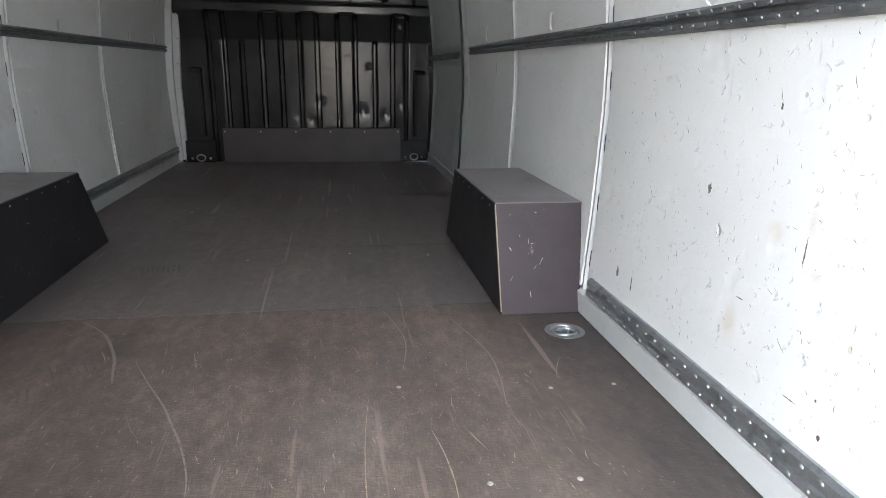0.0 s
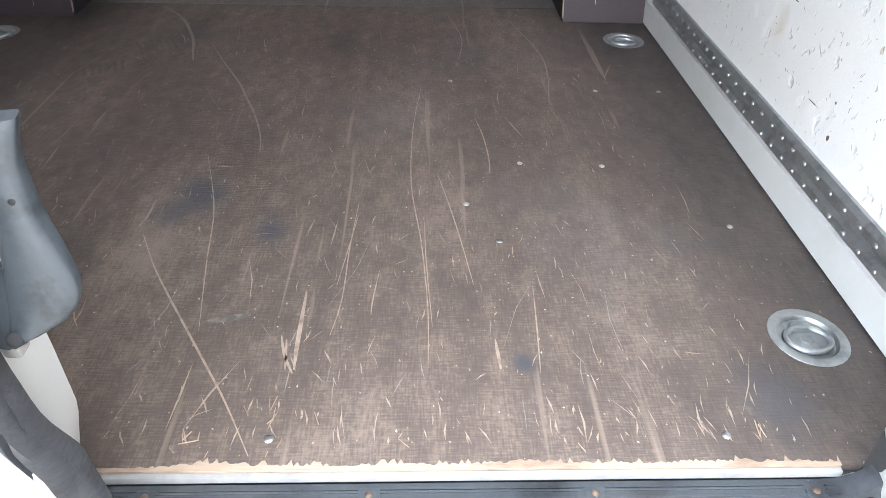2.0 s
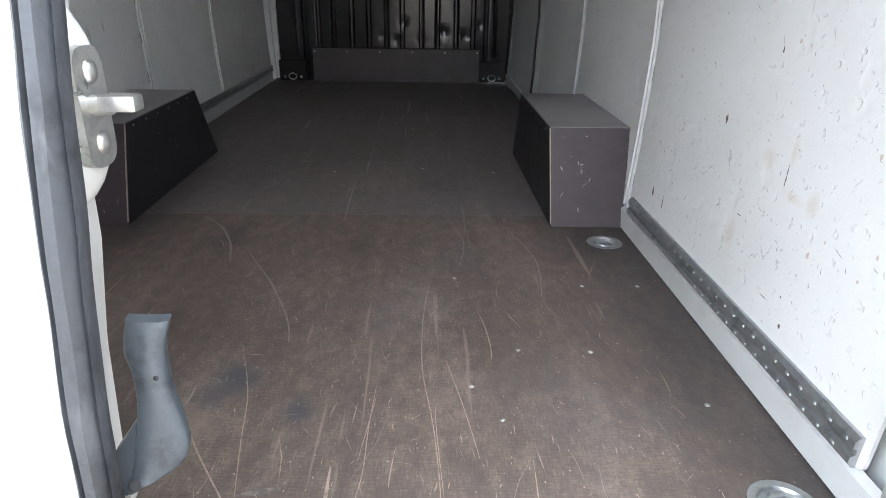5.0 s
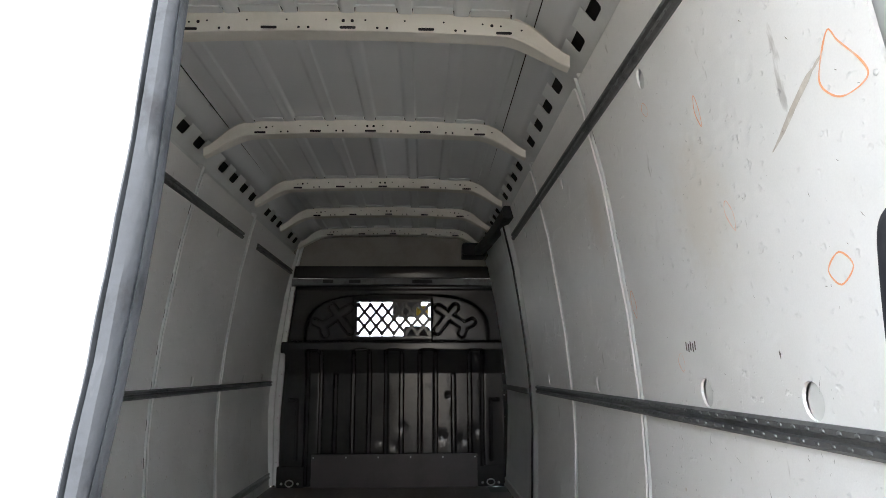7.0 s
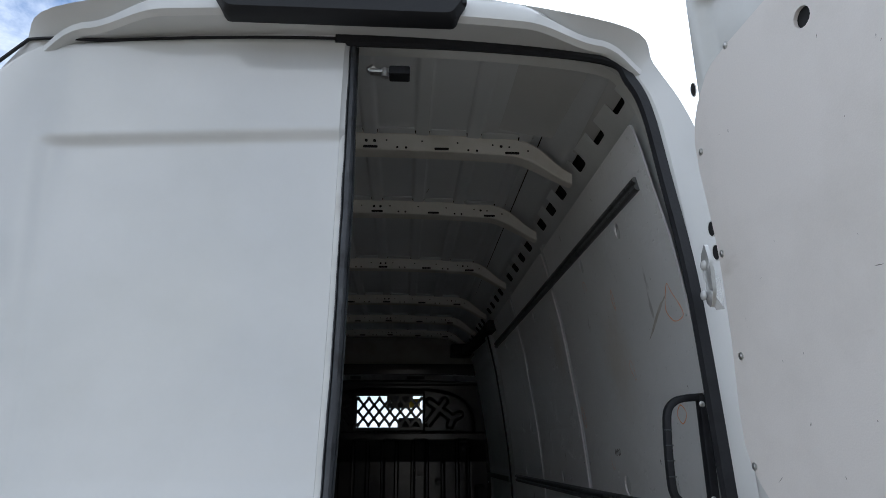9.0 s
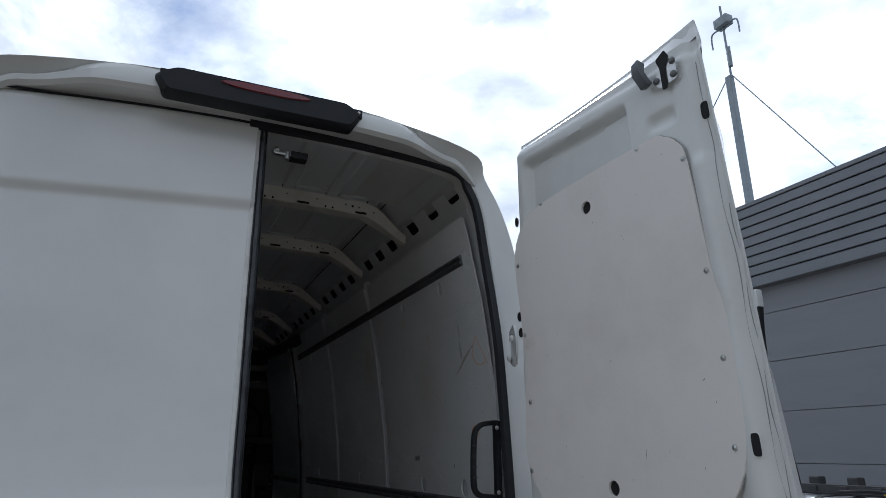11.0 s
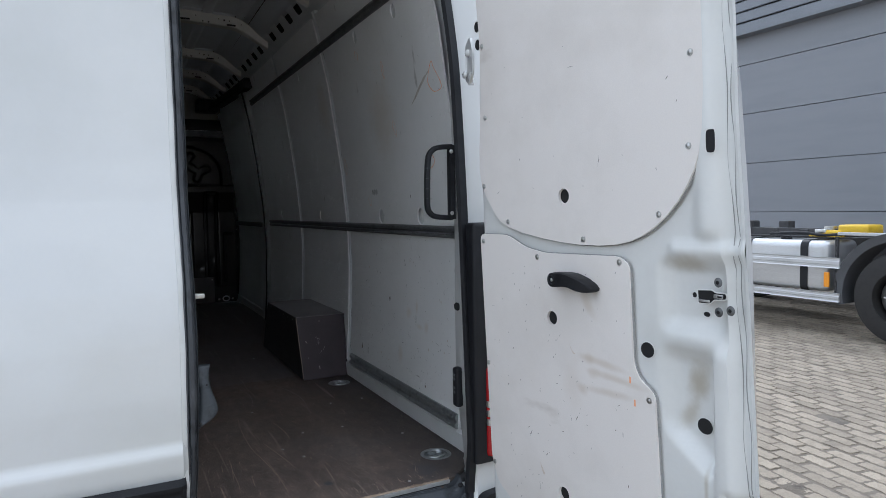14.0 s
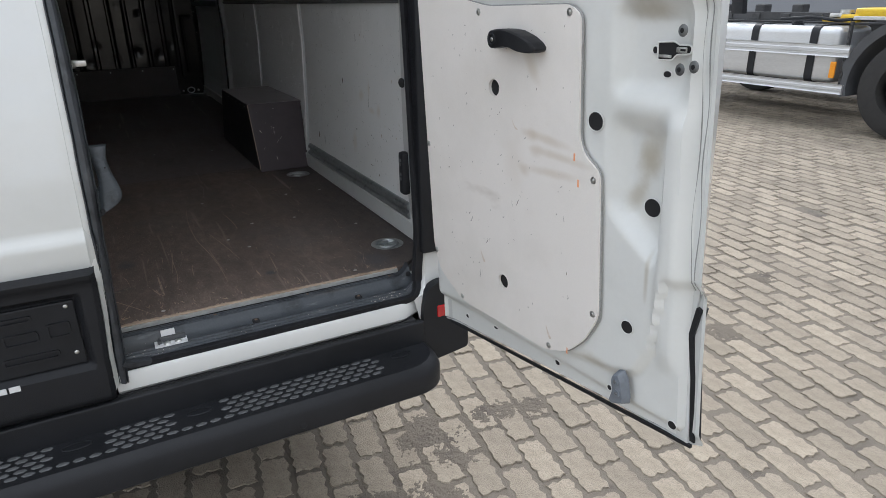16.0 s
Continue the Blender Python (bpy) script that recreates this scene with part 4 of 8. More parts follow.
# floor boards, wheel boxes, lashing rings
def build_floor():
    base = boxed("load_floor", -0.874, 0.874, 0.016, 4.56, 0.640, 0.6875, CHASSIS, van, 0)
    joints = (0.012, 1.446, 2.10, 3.11, 4.50)
    for i, (y0, y1) in enumerate(zip(joints, joints[1:])):
        out = [(-0.872, y0 + 0.0012), (0.872, y0 + 0.0012), (0.872, y1 - 0.0012), (-0.872, y1 - 0.0012)]
        holes = []
        if i == 0:
            out = rounded([(-0.735, 0.012), (0.760, 0.012), (0.815, 0.062), (0.872, 0.118), (0.872, y1 - 0.001), (-0.872, y1 - 0.001), (-0.872, 0.12), (-0.80, 0.06)], 0.004, 2)
            holes = [oval(sx * 0.786, yy, 0.044, 0.044, 24) for sx in (-1, 1) for yy in (0.20, 1.218)]
        if i == 3:
            out = [(-0.872, y0 + 0.001), (0.872, y0 + 0.001), (0.872, 4.16), (0.735, 4.16), (0.735, y1), (-0.872, y1)]
        bm = sheet(out, holes, lambda a, b, w: (a, b, 0.688 + w), 0.012)
        part("floor_board", bm, FLOOR_REAR if i == 0 else FLOOR_FRONT, base)
    # raw, chewed rear edge
    bm = bmesh.new()
    rng = random.Random(5)
    prev = None
    n = 420
    for i in range(n + 1):
        x = -0.735 + 1.47 * i / n
        d = 0.003 + 0.004 * rng.random() + 0.006 * noise.noise((x * 9, 0, 0)) + 0.004 * noise.noise((x * 60, 3, 0)) + (0.006 if rng.random() < 0.10 else 0)
        row = [bm.verts.new((x, 0.0112, 0.6885)), bm.verts.new((x, 0.0112, 0.7002)), bm.verts.new((x, 0.0122 + max(0.003, d), 0.7006))]
        if prev:
            for k in range(2):
                bm.faces.new((prev[k], row[k], row[k + 1], prev[k + 1]))
        prev = row
    part("worn_edge", bm, RAWWOOD, base)
    boxed("floor_edge_trim", -0.745, 0.735, 0.0045, 0.0108, 0.686, 0.6965, TRIMWHITE, base, 0.001)
    # scratches: pale gouges near the sill, fine grey ones farther in
    for name, mt, count, ymax, seed in (("gouge", PALE, 460, 1.2, 1), ("scratch", GREYSCR, 900, 4.2, 2), ("chip", CHIP, 260, 1.5, 3)):
        rng = random.Random(seed)
        bm = bmesh.new()
        for _ in range(count):
            y = 0.04 + (ymax - 0.04) * rng.random() ** (2.4 if name == "gouge" else 1.1)
            x = rng.uniform(-0.62, 0.72)
            L_ = rng.uniform(0.003, 0.03) * (4.0 if rng.random() < 0.12 else 1) * (1 if name == "gouge" else 1.8)
            a = math.pi / 2 + rng.gauss(0.05, 0.22 if rng.random() < 0.8 else 0.8)
            w = rng.uniform(0.0004, 0.0015 if name == "gouge" else 0.0009)
            d, nrm = Vector((math.cos(a), math.sin(a), 0)), Vector((-math.sin(a), math.cos(a), 0))
            p = Vector((x, y, 0.70055))
            if (p + d * L_).y < 0.03 or abs(x) > 0.62 and 1.3 < y < 2.4:
                continue
            if name == "chip":
                L_, w = rng.uniform(0.0015, 0.005), rng.uniform(0.0006, 0.0018)
            bend = rng.uniform(-0.06, 0.06) * L_
            pts = [p - nrm * w * 0.3, p + d * L_ * 0.5 + nrm * (bend - w), p + d * L_, p + d * L_ * 0.5 + nrm * (bend + w)]
            bm.faces.new([bm.verts.new(q) for q in pts])
        tagged(part(name, bm, mt, base), kind="stuff")
    # long drag marks
    for name, mt, w, pts in (
        ("drag_mark", GREYSCR, 0.0035, [(-0.451, 1.433), (-0.39, 1.37), (-0.35, 1.311), (-0.30, 1.20), (-0.275, 1.11), (-0.262, 1.064)]),
        ("drag_mark", GREYSCR, 0.0022, [(-0.246, 1.171), (-0.19, 1.06), (-0.132, 0.953), (-0.10, 0.88), (-0.068, 0.806), (-0.04, 0.72), (-0.029, 0.66)]),
        ("drag_mark", PALE, 0.0015, [(-0.160, 0.416), (-0.12, 0.342), (-0.077, 0.275), (-0.003, 0.165), (0.04, 0.10), (0.082, 0.028)]),
        ("drag_mark", PALE, 0.0010, [(0.430, 0.30), (0.425, 0.22), (0.419, 0.141)]),
        ("drag_mark", PALE, 0.0020, [(0.088, 0.205), (0.098, 0.17), (0.112, 0.142)]),
        ("drag_mark", PALE, 0.0008, [(0.168, 0.47), (0.160, 0.391), (0.150, 0.30)]),
        ("drag_mark", PALE, 0.0008, [(0.275, 0.45), (0.277, 0.36), (0.285, 0.22)]),
        ("drag_mark", GREYSCR, 0.0016, [(0.50, 1.36), (0.56, 1.1), (0.54, 0.86)]),
        ("drag_mark", GREYSCR, 0.0016, [(0.33, 1.42), (0.37, 1.22), (0.35, 1.05)]),
        ("drag_mark", GREYSCR, 0.0016, [(-0.124, 1.20), (-0.115, 1.16), (-0.10, 1.11)]),
        ("drag_mark", GREYSCR, 0.0014, [(-0.62, 1.445), (-0.2, 1.452), (0.4, 1.45)]),
        ("drag_mark", PALE, 0.001, [(-0.12, 0.646), (-0.07, 0.488), (-0.046, 0.349), (-0.021, 0.213)]),
        ("drag_mark", PALE, 0.0009, [(0.166, 0.501), (0.161, 0.386), (0.16, 0.273), (0.151, 0.205)]),
        ("drag_mark", PALE, 0.001, [(0.267, 0.928), (0.253, 0.755), (0.252, 0.56), (0.27, 0.396), (0.279, 0.257), (0.279, 0.15)]),
        ("drag_mark", PALE, 0.001, [(0.298, 0.592), (0.317, 0.491), (0.332, 0.397), (0.345, 0.302)]),
        ("drag_mark", PALE, 0.003, [(0.109, 0.289), (0.11, 0.234), (0.111, 0.184), (0.113, 0.148)]),
        ("drag_mark", PALE, 0.0016, [(0.096, 0.198), (0.102, 0.148)]),
        ("drag_mark", PALE, 0.0014, [(0.378, 0.797), (0.389, 0.726), (0.394, 0.647), (0.392, 0.593)]),
        ("drag_mark", GREYSCR, 0.0022, [(-0.17, 0.509), (-0.169, 0.465), (-0.174, 0.434)]),
        ("drag_mark", PALE, 0.001, [(0.209, 0.332), (0.203, 0.273), (0.202, 0.242)]),
        ("drag_mark", PALE, 0.0022, [(0.367, 0.197), (0.37, 0.147)]),
        ("drag_mark", SCUFF, 0.006, [(-0.02, 0.228), (0.01, 0.236), (0.041, 0.242)]),
    ):
        bm = bmesh.new()
        path = smooth_path([(x, y, 0.7007) for x, y in pts], 8)
        k = len(path)
        ws = [w * (0.35 + 0.65 * math.sin(math.pi * i / (k - 1))) for i in range(k)]
        L0, L1 = [], []
        for i, p in enumerate(path):
            t = (path[min(k - 1, i + 1)] - path[max(0, i - 1)]).normalized()
            s = Vector((-t.y, t.x, 0)) * ws[i]
            L0.append(p - s)
            L1.append(p + s)
        part(name, ruled(bm, [L0, L1]), mt, base)
    # rubbed print of a tread pattern
    for cx, cy, rot, n, w in ((-0.345, 1.17, 0.5, 9, 0.07), (-0.45, 1.02, 0.4, 7, 0.05), (-0.36, 1.88, 0.2, 8, 0.06)):
        bm = bmesh.new()
        rng = random.Random(int(cy * 100))
        for k in range(n):
            for q in range(4):
                p = Vector((cx + math.cos(rot) * (k - n / 2) * 0.016 - math.sin(rot) * (q - 1.5) * w * 0.3, cy + math.sin(rot) * (k - n / 2) * 0.016 + math.cos(rot) * (q - 1.5) * w * 0.3, 0.70050))
                a = rot + 1.57 + rng.gauss(0, 0.08)
                d, e = Vector((math.cos(a), math.sin(a), 0)) * w * 0.13, Vector((-math.sin(a), math.cos(a), 0)) * rng.uniform(0.001, 0.004)
                bm.faces.new([bm.verts.new(p + u) for u in (-d - e, d - e, d + e, -d + e)])
        tagged(part("tread_print", bm, PRINTMARK, base), kind="stuff")
    # bright screws
    for x, y in ((0.333, 0.972), (0.652, 0.927), (0.793, 0.926), (0.450, 0.628), (0.345, 0.500), (0.392, 0.402), (0.53, 1.95), (-0.1, 1.95), (0.25, 2.0), (-0.45, 2.75), (0.2, 2.75), (0.7, 3.9), (-0.6, 3.9), (0.62, 0.05), (0.10, 0.05), (-0.2, 0.05), (0.77, 0.44), (0.6, 0.62)):
        part("floor_screw", dome(bmesh.new(), (x, y, 0.700), (0, 0, 1), 0.0055, 0.35, 10), STEEL, base, True)
    # straw and grit swept against the sill
    bm = bmesh.new()
    rng = random.Random(12)
    for _ in range(22):
        x, y = rng.uniform(-0.02, 0.72) if _ % 2 else rng.uniform(0.0, 0.2), 0.02 + abs(rng.gauss(0, 0.06))
        a, L_ = rng.gauss(1.5, 0.5), rng.uniform(0.004, 0.022)
        d = Vector((math.cos(a), math.sin(a), rng.uniform(-0.05, 0.05))) * L_
        sweep(bm, [Vector((x, y, 0.7022)), Vector((x, y, 0.7022)) + d], [(-0.0006, -0.0006), (0.0006, -0.0006), (0.0, 0.0007)], up=Vector((0, 0, 1)))
    tagged(part("straw_litter", bm, RAWWOOD, base), kind="stuff")
    return base


load_floor = build_floor()


def build_wheel_box(side):
    """Plywood cover over the wheel arch: sloping front end, upright rear end, dark faces and a paler grey top."""
    def P(x, y, z):
        return Vector((side * x, y, z))

    e = thing_part("wheel_box")
    t = 0.012
    z0, z1 = 0.7005, 1.000
    # rear face, top, inner face and front slope as separate boards
    def board(name, quad, nrm, material):
        bm = bmesh.new()
        n = Vector(nrm).normalized() * t
        a = [bm.verts.new(q) for q in quad]
        b = [bm.verts.new(q - n) for q in quad]
        bm.faces.new(a)
        bm.faces.new(b[::-1])
        for i in range(4):
            j = (i + 1) % 4
            bm.faces.new((a[i], a[j], b[j], b[i]))
        bmesh.ops.bevel(bm, geom=bm.edges[:], offset=0.0015, segments=1, affect="EDGES")
        return part(name, bm, material, e)

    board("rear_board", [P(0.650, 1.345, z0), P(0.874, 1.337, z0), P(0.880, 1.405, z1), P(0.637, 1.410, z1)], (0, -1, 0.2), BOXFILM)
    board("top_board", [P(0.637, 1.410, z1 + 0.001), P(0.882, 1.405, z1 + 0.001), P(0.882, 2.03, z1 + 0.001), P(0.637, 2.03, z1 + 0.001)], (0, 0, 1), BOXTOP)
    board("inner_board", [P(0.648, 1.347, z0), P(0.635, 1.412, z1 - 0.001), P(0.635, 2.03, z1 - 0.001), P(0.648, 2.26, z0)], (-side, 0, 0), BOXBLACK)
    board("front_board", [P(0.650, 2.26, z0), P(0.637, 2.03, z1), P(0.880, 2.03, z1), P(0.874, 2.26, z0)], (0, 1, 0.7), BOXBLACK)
    bm = bmesh.new()
    for k in range(7):
        for yy, zz in ((1.46 + k * 0.095, 0.985), (1.40 + k * 0.13, 0.716)):
            dome(bm, P(0.634 + (0.016 if zz < 0.8 else 0) - 0.001, yy, zz), (-side, 0, 0), 0.0035, 0.4, 7)
    tagged(part("box_screw", bm, STEEL, e, True), kind="stuff")
    # scratches and chips on the film
    rng = random.Random(41 + int(side))
    bm = bmesh.new()
    for _ in range(70):
        k = rng.random()
        if k < 0.6:
            y, z = rng.uniform(1.45, 2.0), rng.uniform(0.74, 0.98)
            x, n_, du = 0.635 + 0.0125 * (1.0 - z) / 0.3 - 0.0012, Vector((-side, 0, 0)), Vector((0, 1, 0))
        else:
            x, z = rng.uniform(0.67, 0.86), rng.uniform(0.72, 0.98)
            y, n_, du = 1.343 + 0.066 * (z - 0.70) / 0.3 - 0.0015, Vector((0, -1, 0.2)), Vector((1, 0, 0))
        p, a, L_, w_ = P(x, y, z), rng.gauss(0.9, 0.5), rng.uniform(0.003, 0.030), rng.uniform(0.0004, 0.0012)
        d = du * math.cos(a) * L_ + Vector((0, 0.2 * math.sin(a) * L_ if k >= 0.6 else 0, math.sin(a) * L_))
        q = Vector((0, 0, w_)) + du * w_
        bm.faces.new([bm.verts.new(v) for v in (p, p + d * 0.5 + q, p + d, p + d * 0.5 - q)])
    tagged(part("box_chip", bm, CHIP, e), kind="stuff")
    # pale chipped corner
    bm = bmesh.new()
    sweep(bm, [P(0.6485, 1.3435, z0 + 0.01), P(0.636, 1.4075, z1 - 0.003)], circle(0.0022, 5), up=Vector((1, 0, 0)))
    part("chipped_edge", bm, RAWWOOD, e)
    return e


def thing_part(name):
    """An Empty as a part of the van that groups boards."""
    e = new(name)
    e.empty_display_size = 0.05
    attach(e, van)
    return e


for s_ in (-1, 1):
    build_wheel_box(s_)


def build_ring(x, y):
    """Recessed lashing ring: dished zinc cup with a folding loop."""
    bm = bmesh.new()
    prof = [(0.0, -0.007), (0.030, -0.007), (0.036, -0.005), (0.039, 0.0006), (0.045, 0.0016), (0.0515, 0.0008), (0.052, 0.0003)]
    n = 28
    prev = None
    for r, h in prof:
        ring = [bm.verts.new((x + r * math.cos(2 * math.pi * i / n), y + r * math.sin(2 * math.pi * i / n), 0.7005 + h)) for i in range(n)] if r > 0 else None
        if ring and prev:
            for i in range(n):
                bm.faces.new((prev[i], prev[(i + 1) % n], ring[(i + 1) % n], ring[i]))
        elif ring:
            bm.faces.new(ring)
        prev = ring
    cup = part("lashing_ring", bm, GALV, van, True)
    bm = bmesh.new()
    loop = [Vector((x + 0.029 * math.cos(a), y - 0.003 + 0.022 * math.sin(a), 0.6990)) for a in [2 * math.pi * i / 24 for i in range(24)]]
    sweep(bm, loop, circle(0.0042, 8), closed=True, up=Vector((0, 0, 1)))
    box(bm, x - 0.012, x + 0.012, y + 0.014, y + 0.028, 0.692, 0.7025, 0.003)
    cyl(bm, (x, y, 0.692), (x, y, 0.6975), 0.009, 6)
    part("ring_loop", bm, GALV, cup, True)


for sx in (-0.786, 0.786):
    for yy in (0.20, 1.218):
        build_ring(sx, yy)


# bulkhead with ribs, shelf, pressed crosses and a mesh window
BULK_Y = 4.45
WIN = (-0.255, 0.312, 1.808, 2.072)
RIBS = (-0.624, -0.520, -0.411, -0.275, -0.153, -0.026, 0.094, 0.232, 0.354, 0.490, 0.615, 0.712)
FINGERS = ((-0.640, -0.530), (-0.280, -0.152), (-0.025, 0.098), (0.231, 0.355), (0.602, 0.722))


def capsule(x, z, ax, az, bx, bz):
    dx, dz = bx - ax, bz - az
    t = max(0, min(1, ((x - ax) * dx + (z - az) * dz) / (dx * dx + dz * dz)))
    return math.hypot(x - ax - t * dx, z - az - t * dz)


def bulk_depth(x, z):
    """How far the sheet stands out towards the load (m)."""
    d = 0.0
    # the band above the ribs leans out towards a ledge below the window
    d += 0.060 * max(0.0, min(1.0, (z - 1.525) / 0.18)) * (1 - ramp(z, 1.758, 1.778))
    if 0.70 < z < 1.72:
        near = min(RIBS, key=lambda r: abs(x - r))
        tall = any(abs(near - e) < 0.02 for f in FINGERS for e in f)
        g = 1 - ramp(abs(x - near), 0.009, 0.019)
        d -= 0.022 * g * (1 - ramp(z, 1.685, 1.70) if tall else 1 - ramp(z, 1.515, 1.53))
        for a, b in FINGERS:
            if a < x < b and z > 1.64:
                c = abs(math.hypot(max(0.0, abs(x - (a + b) / 2) - 0.03), max(0.0, z - 1.67)) - ((b - a) / 2 - 0.03))
                d -= 0.016 * (1 - ramp(c, 0.004, 0.012)) * (1 if z > 1.67 else 0)
    m = 0.0275
    for sx in (-1, 1):
        q = m + sx * (x - m)
        c = min(capsule(q, z, 0.368, 1.848, 0.510, 2.032), capsule(q, z, 0.375, 2.028, 0.580, 1.885), capsule(q, z, 0.580, 1.885, 0.642, 1.915), capsule(q, z, 0.580, 1.885, 0.560, 1.828))
        d -= 0.012 * (1 - ramp(abs(c - 0.029), 0.003, 0.009))
        hx = 0.040 + sx * 0.735
        if 0.86 < z < 1.34:
            d += 0.014 * (1 - ramp(abs(x - hx), 0.006, 0.014)) * ramp(z, 0.87, 0.89) * (1 - ramp(z, 1.31, 1.33))
        d += 0.014 * (1 - ramp(capsule(x, z, hx, 1.325, hx + sx * 0.06, 1.325), 0.006, 0.014))
    # domed upper plate: flat top, round shoulders, a set-back rim outside it
    if z > 1.77:
        ell = (abs(x - 0.055) / 0.715) ** 3.4 + (max(0.0, z - 1.76) / 0.375) ** 3.4
        d -= 0.030 * ramp(ell, 0.90, 1.08)
        d += 0.012 * ramp(z, 2.165, 2.185)
    d += 0.007 * inside(x, z, -0.291, 0.328, 1.780, 2.105, 0.005)
    d += DENTS(x, z)
    return d


def DENTS(x, z):
    v = 0.0
    for cx, cz, r, a in ((0.10, 1.12, 0.03, 0.010), (0.455, 1.36, 0.022, 0.012), (0.40, 1.06, 0.035, 0.014), (0.56, 1.03, 0.03, 0.010), (-0.15, 1.20, 0.02, 0.006), (0.05, 0.99, 0.03, 0.009), (0.655, 1.655, 0.035, 0.022), (-0.05, 1.02, 0.025, 0.007), (0.24, 1.0, 0.03, 0.006), (0.49, 1.22, 0.02, 0.006), (0.66, 1.1, 0.03, 0.008), (0.3, 1.42, 0.02, 0.004)):
        v -= 0.55 * a * math.exp(-((x - cx) ** 2 + (z - cz) ** 2) / (r * r))
    return v


def build_bulkhead():
    x0, x1, z0, z1 = -0.86, 0.90, 0.70, 2.26
    nx, nz = 300, 200
    bm = bmesh.new()
    V = {}
    for j in range(nz + 1):
        z = z0 + (z1 - z0) * j / nz
        for i in range(nx + 1):
            x = x0 + (x1 - x0) * i / nx
            V[i, j] = bm.verts.new((x, BULK_Y - bulk_depth(x, z), z))
    for j in range(nz):
        for i in range(nx):
            a, b = V[i, j], V[i + 1, j + 1]
            cx, cz = (a.co.x + b.co.x) / 2, (a.co.z + b.co.z) / 2
            if WIN[0] < cx < WIN[1] and WIN[2] < cz < WIN[3] or abs(cx) > wall_x(cz) + 0.04:
                continue
            bm.faces.new((a, V[i + 1, j], b, V[i, j + 1]))
    bmesh.ops.delete(bm, geom=[v for v in bm.verts if not v.link_faces], context="VERTS")
    sheet_ = part("bulkhead", bm, BLACKSTEEL, van, True)
    # expanded-metal grille
    bm = bmesh.new()
    cx, cz = (WIN[0] + WIN[1]) / 2, (WIN[2] + WIN[3]) / 2
    pitch = 0.092
    for sgn in (-1, 1):
        for k in range(-5, 6):
            pts = []
            for i in range(41):
                t = -0.5 + i / 40
                x, z = cx + k * pitch + t * 0.50 * 0.82, cz + sgn * t * 0.50
                if WIN[0] - 0.004 < x < WIN[1] + 0.004 and WIN[2] - 0.004 < z < WIN[3] + 0.004:
                    pts.append(Vector((x, BULK_Y - 0.002 + 0.004 * sgn, z)))
            if len(pts) > 2:
                sweep(bm, [pts[0], pts[-1]], [(-0.0115, -0.0015), (0.0115, -0.0015), (0.0115, 0.0015), (-0.0115, 0.0015)])
    part("window_grille", bm, BLACKSTEEL, sheet_)
    # kick board with screws
    kick = boxed("kick_board", -0.565, 0.662, BULK_Y - 0.075, BULK_Y - 0.060, 0.7012, 0.936, KICKFILM, van, 0.002)
    bm = bmesh.new()
    for k in range(6):
        dome(bm, (-0.55 + k * 0.239, BULK_Y - 0.0755, 0.915), (0, -1, 0), 0.006, 0.4, 8)
    tagged(part("board_screw", bm, STEEL, kick, True), kind="stuff")
    # foot brackets and lashing eyes in the corners
    for x in (-0.72, 0.76):
        br = boxed("foot_bracket", x - 0.10, x + 0.10, BULK_Y - 0.06, BULK_Y - 0.02, 0.702, 0.85, BLACKSTEEL, van, 0.006)
        bm = bmesh.new()
        ring = [Vector((x + 0.028 * math.cos(a), BULK_Y - 0.075, 0.735 + 0.022 * math.sin(a))) for a in [2 * math.pi * i / 18 for i in range(18)]]
        sweep(bm, ring, circle(0.005, 6), closed=True)
        dome(bm, (x - 0.06, BULK_Y - 0.062, 0.73), (0, -1, 0), 0.010, 0.5, 8)
        dome(bm, (x + 0.06, BULK_Y - 0.062, 0.73), (0, -1, 0), 0.010, 0.5, 8)
        part("lashing_eye", bm, STEEL, br, True)
    # dark upper cross member, a bright pressed strip below it and the trim panel above
    bm = bmesh.new()
    box(bm, -0.76, 0.80, BULK_Y - 0.060, BULK_Y - 0.01, 2.257, 2.350, 0.010)
    top = part("top_cross_member", bm, BLACKSTEEL, van, True)
    bm = bmesh.new()
    rows = [[], [], [], []]
    for i in range(41):
        x = -0.76 + 1.56 * i / 40
        h = 0.012 * (1 - ((x - 0.02) / 0.78) ** 2)
        for row, (dy, z) in zip(rows, ((0.058, 2.256), (0.075, 2.250), (0.078, 2.205), (0.055, 2.199))):
            row.append(Vector((x, BULK_Y - dy, z - 0.012 + h)))
    strip = part("pressed_strip", thicken(ruled(bm, rows), 0.003), DARKRAIL, top, True)
    for x0, x1 in ((0.171, 0.328), (-0.32, -0.23), (-0.52, -0.44)):
        bm = bmesh.new()
        box(bm, x0, x1, BULK_Y - 0.0800, BULK_Y - 0.0770, 2.213, 2.238, 0.001)
        part("strip_slot", bm, VOID, strip)
    bm = bmesh.new()
    box(bm, -0.82, 0.82, BULK_Y - 0.022, BULK_Y + 0.005, 2.35, 2.64, 0.004)
    part("closing_panel", bm, TRIMBOARD, van)
    # upper guide of the sliding door: a black rail under the cant rail with its roller box
    bm = bmesh.new()
    sweep(bm, [Vector((0.728, 2.86, 2.405)), Vector((0.724, 3.3, 2.415)), Vector((0.705, 3.9, 2.430)), Vector((0.670, 4.34, 2.445))], rounded([(-0.030, -0.034), (0.030, -0.034), (0.030, 0.034), (-0.030, 0.034)], 0.008, 2), up=Vector((0, 0, 1)))
    guide = part("guide_rail", bm, PLASTIC, van, True)
    bm = bmesh.new()
    box(bm, 0.555, 0.735, 4.22, 4.40, 2.400, 2.505, 0.016, 3)
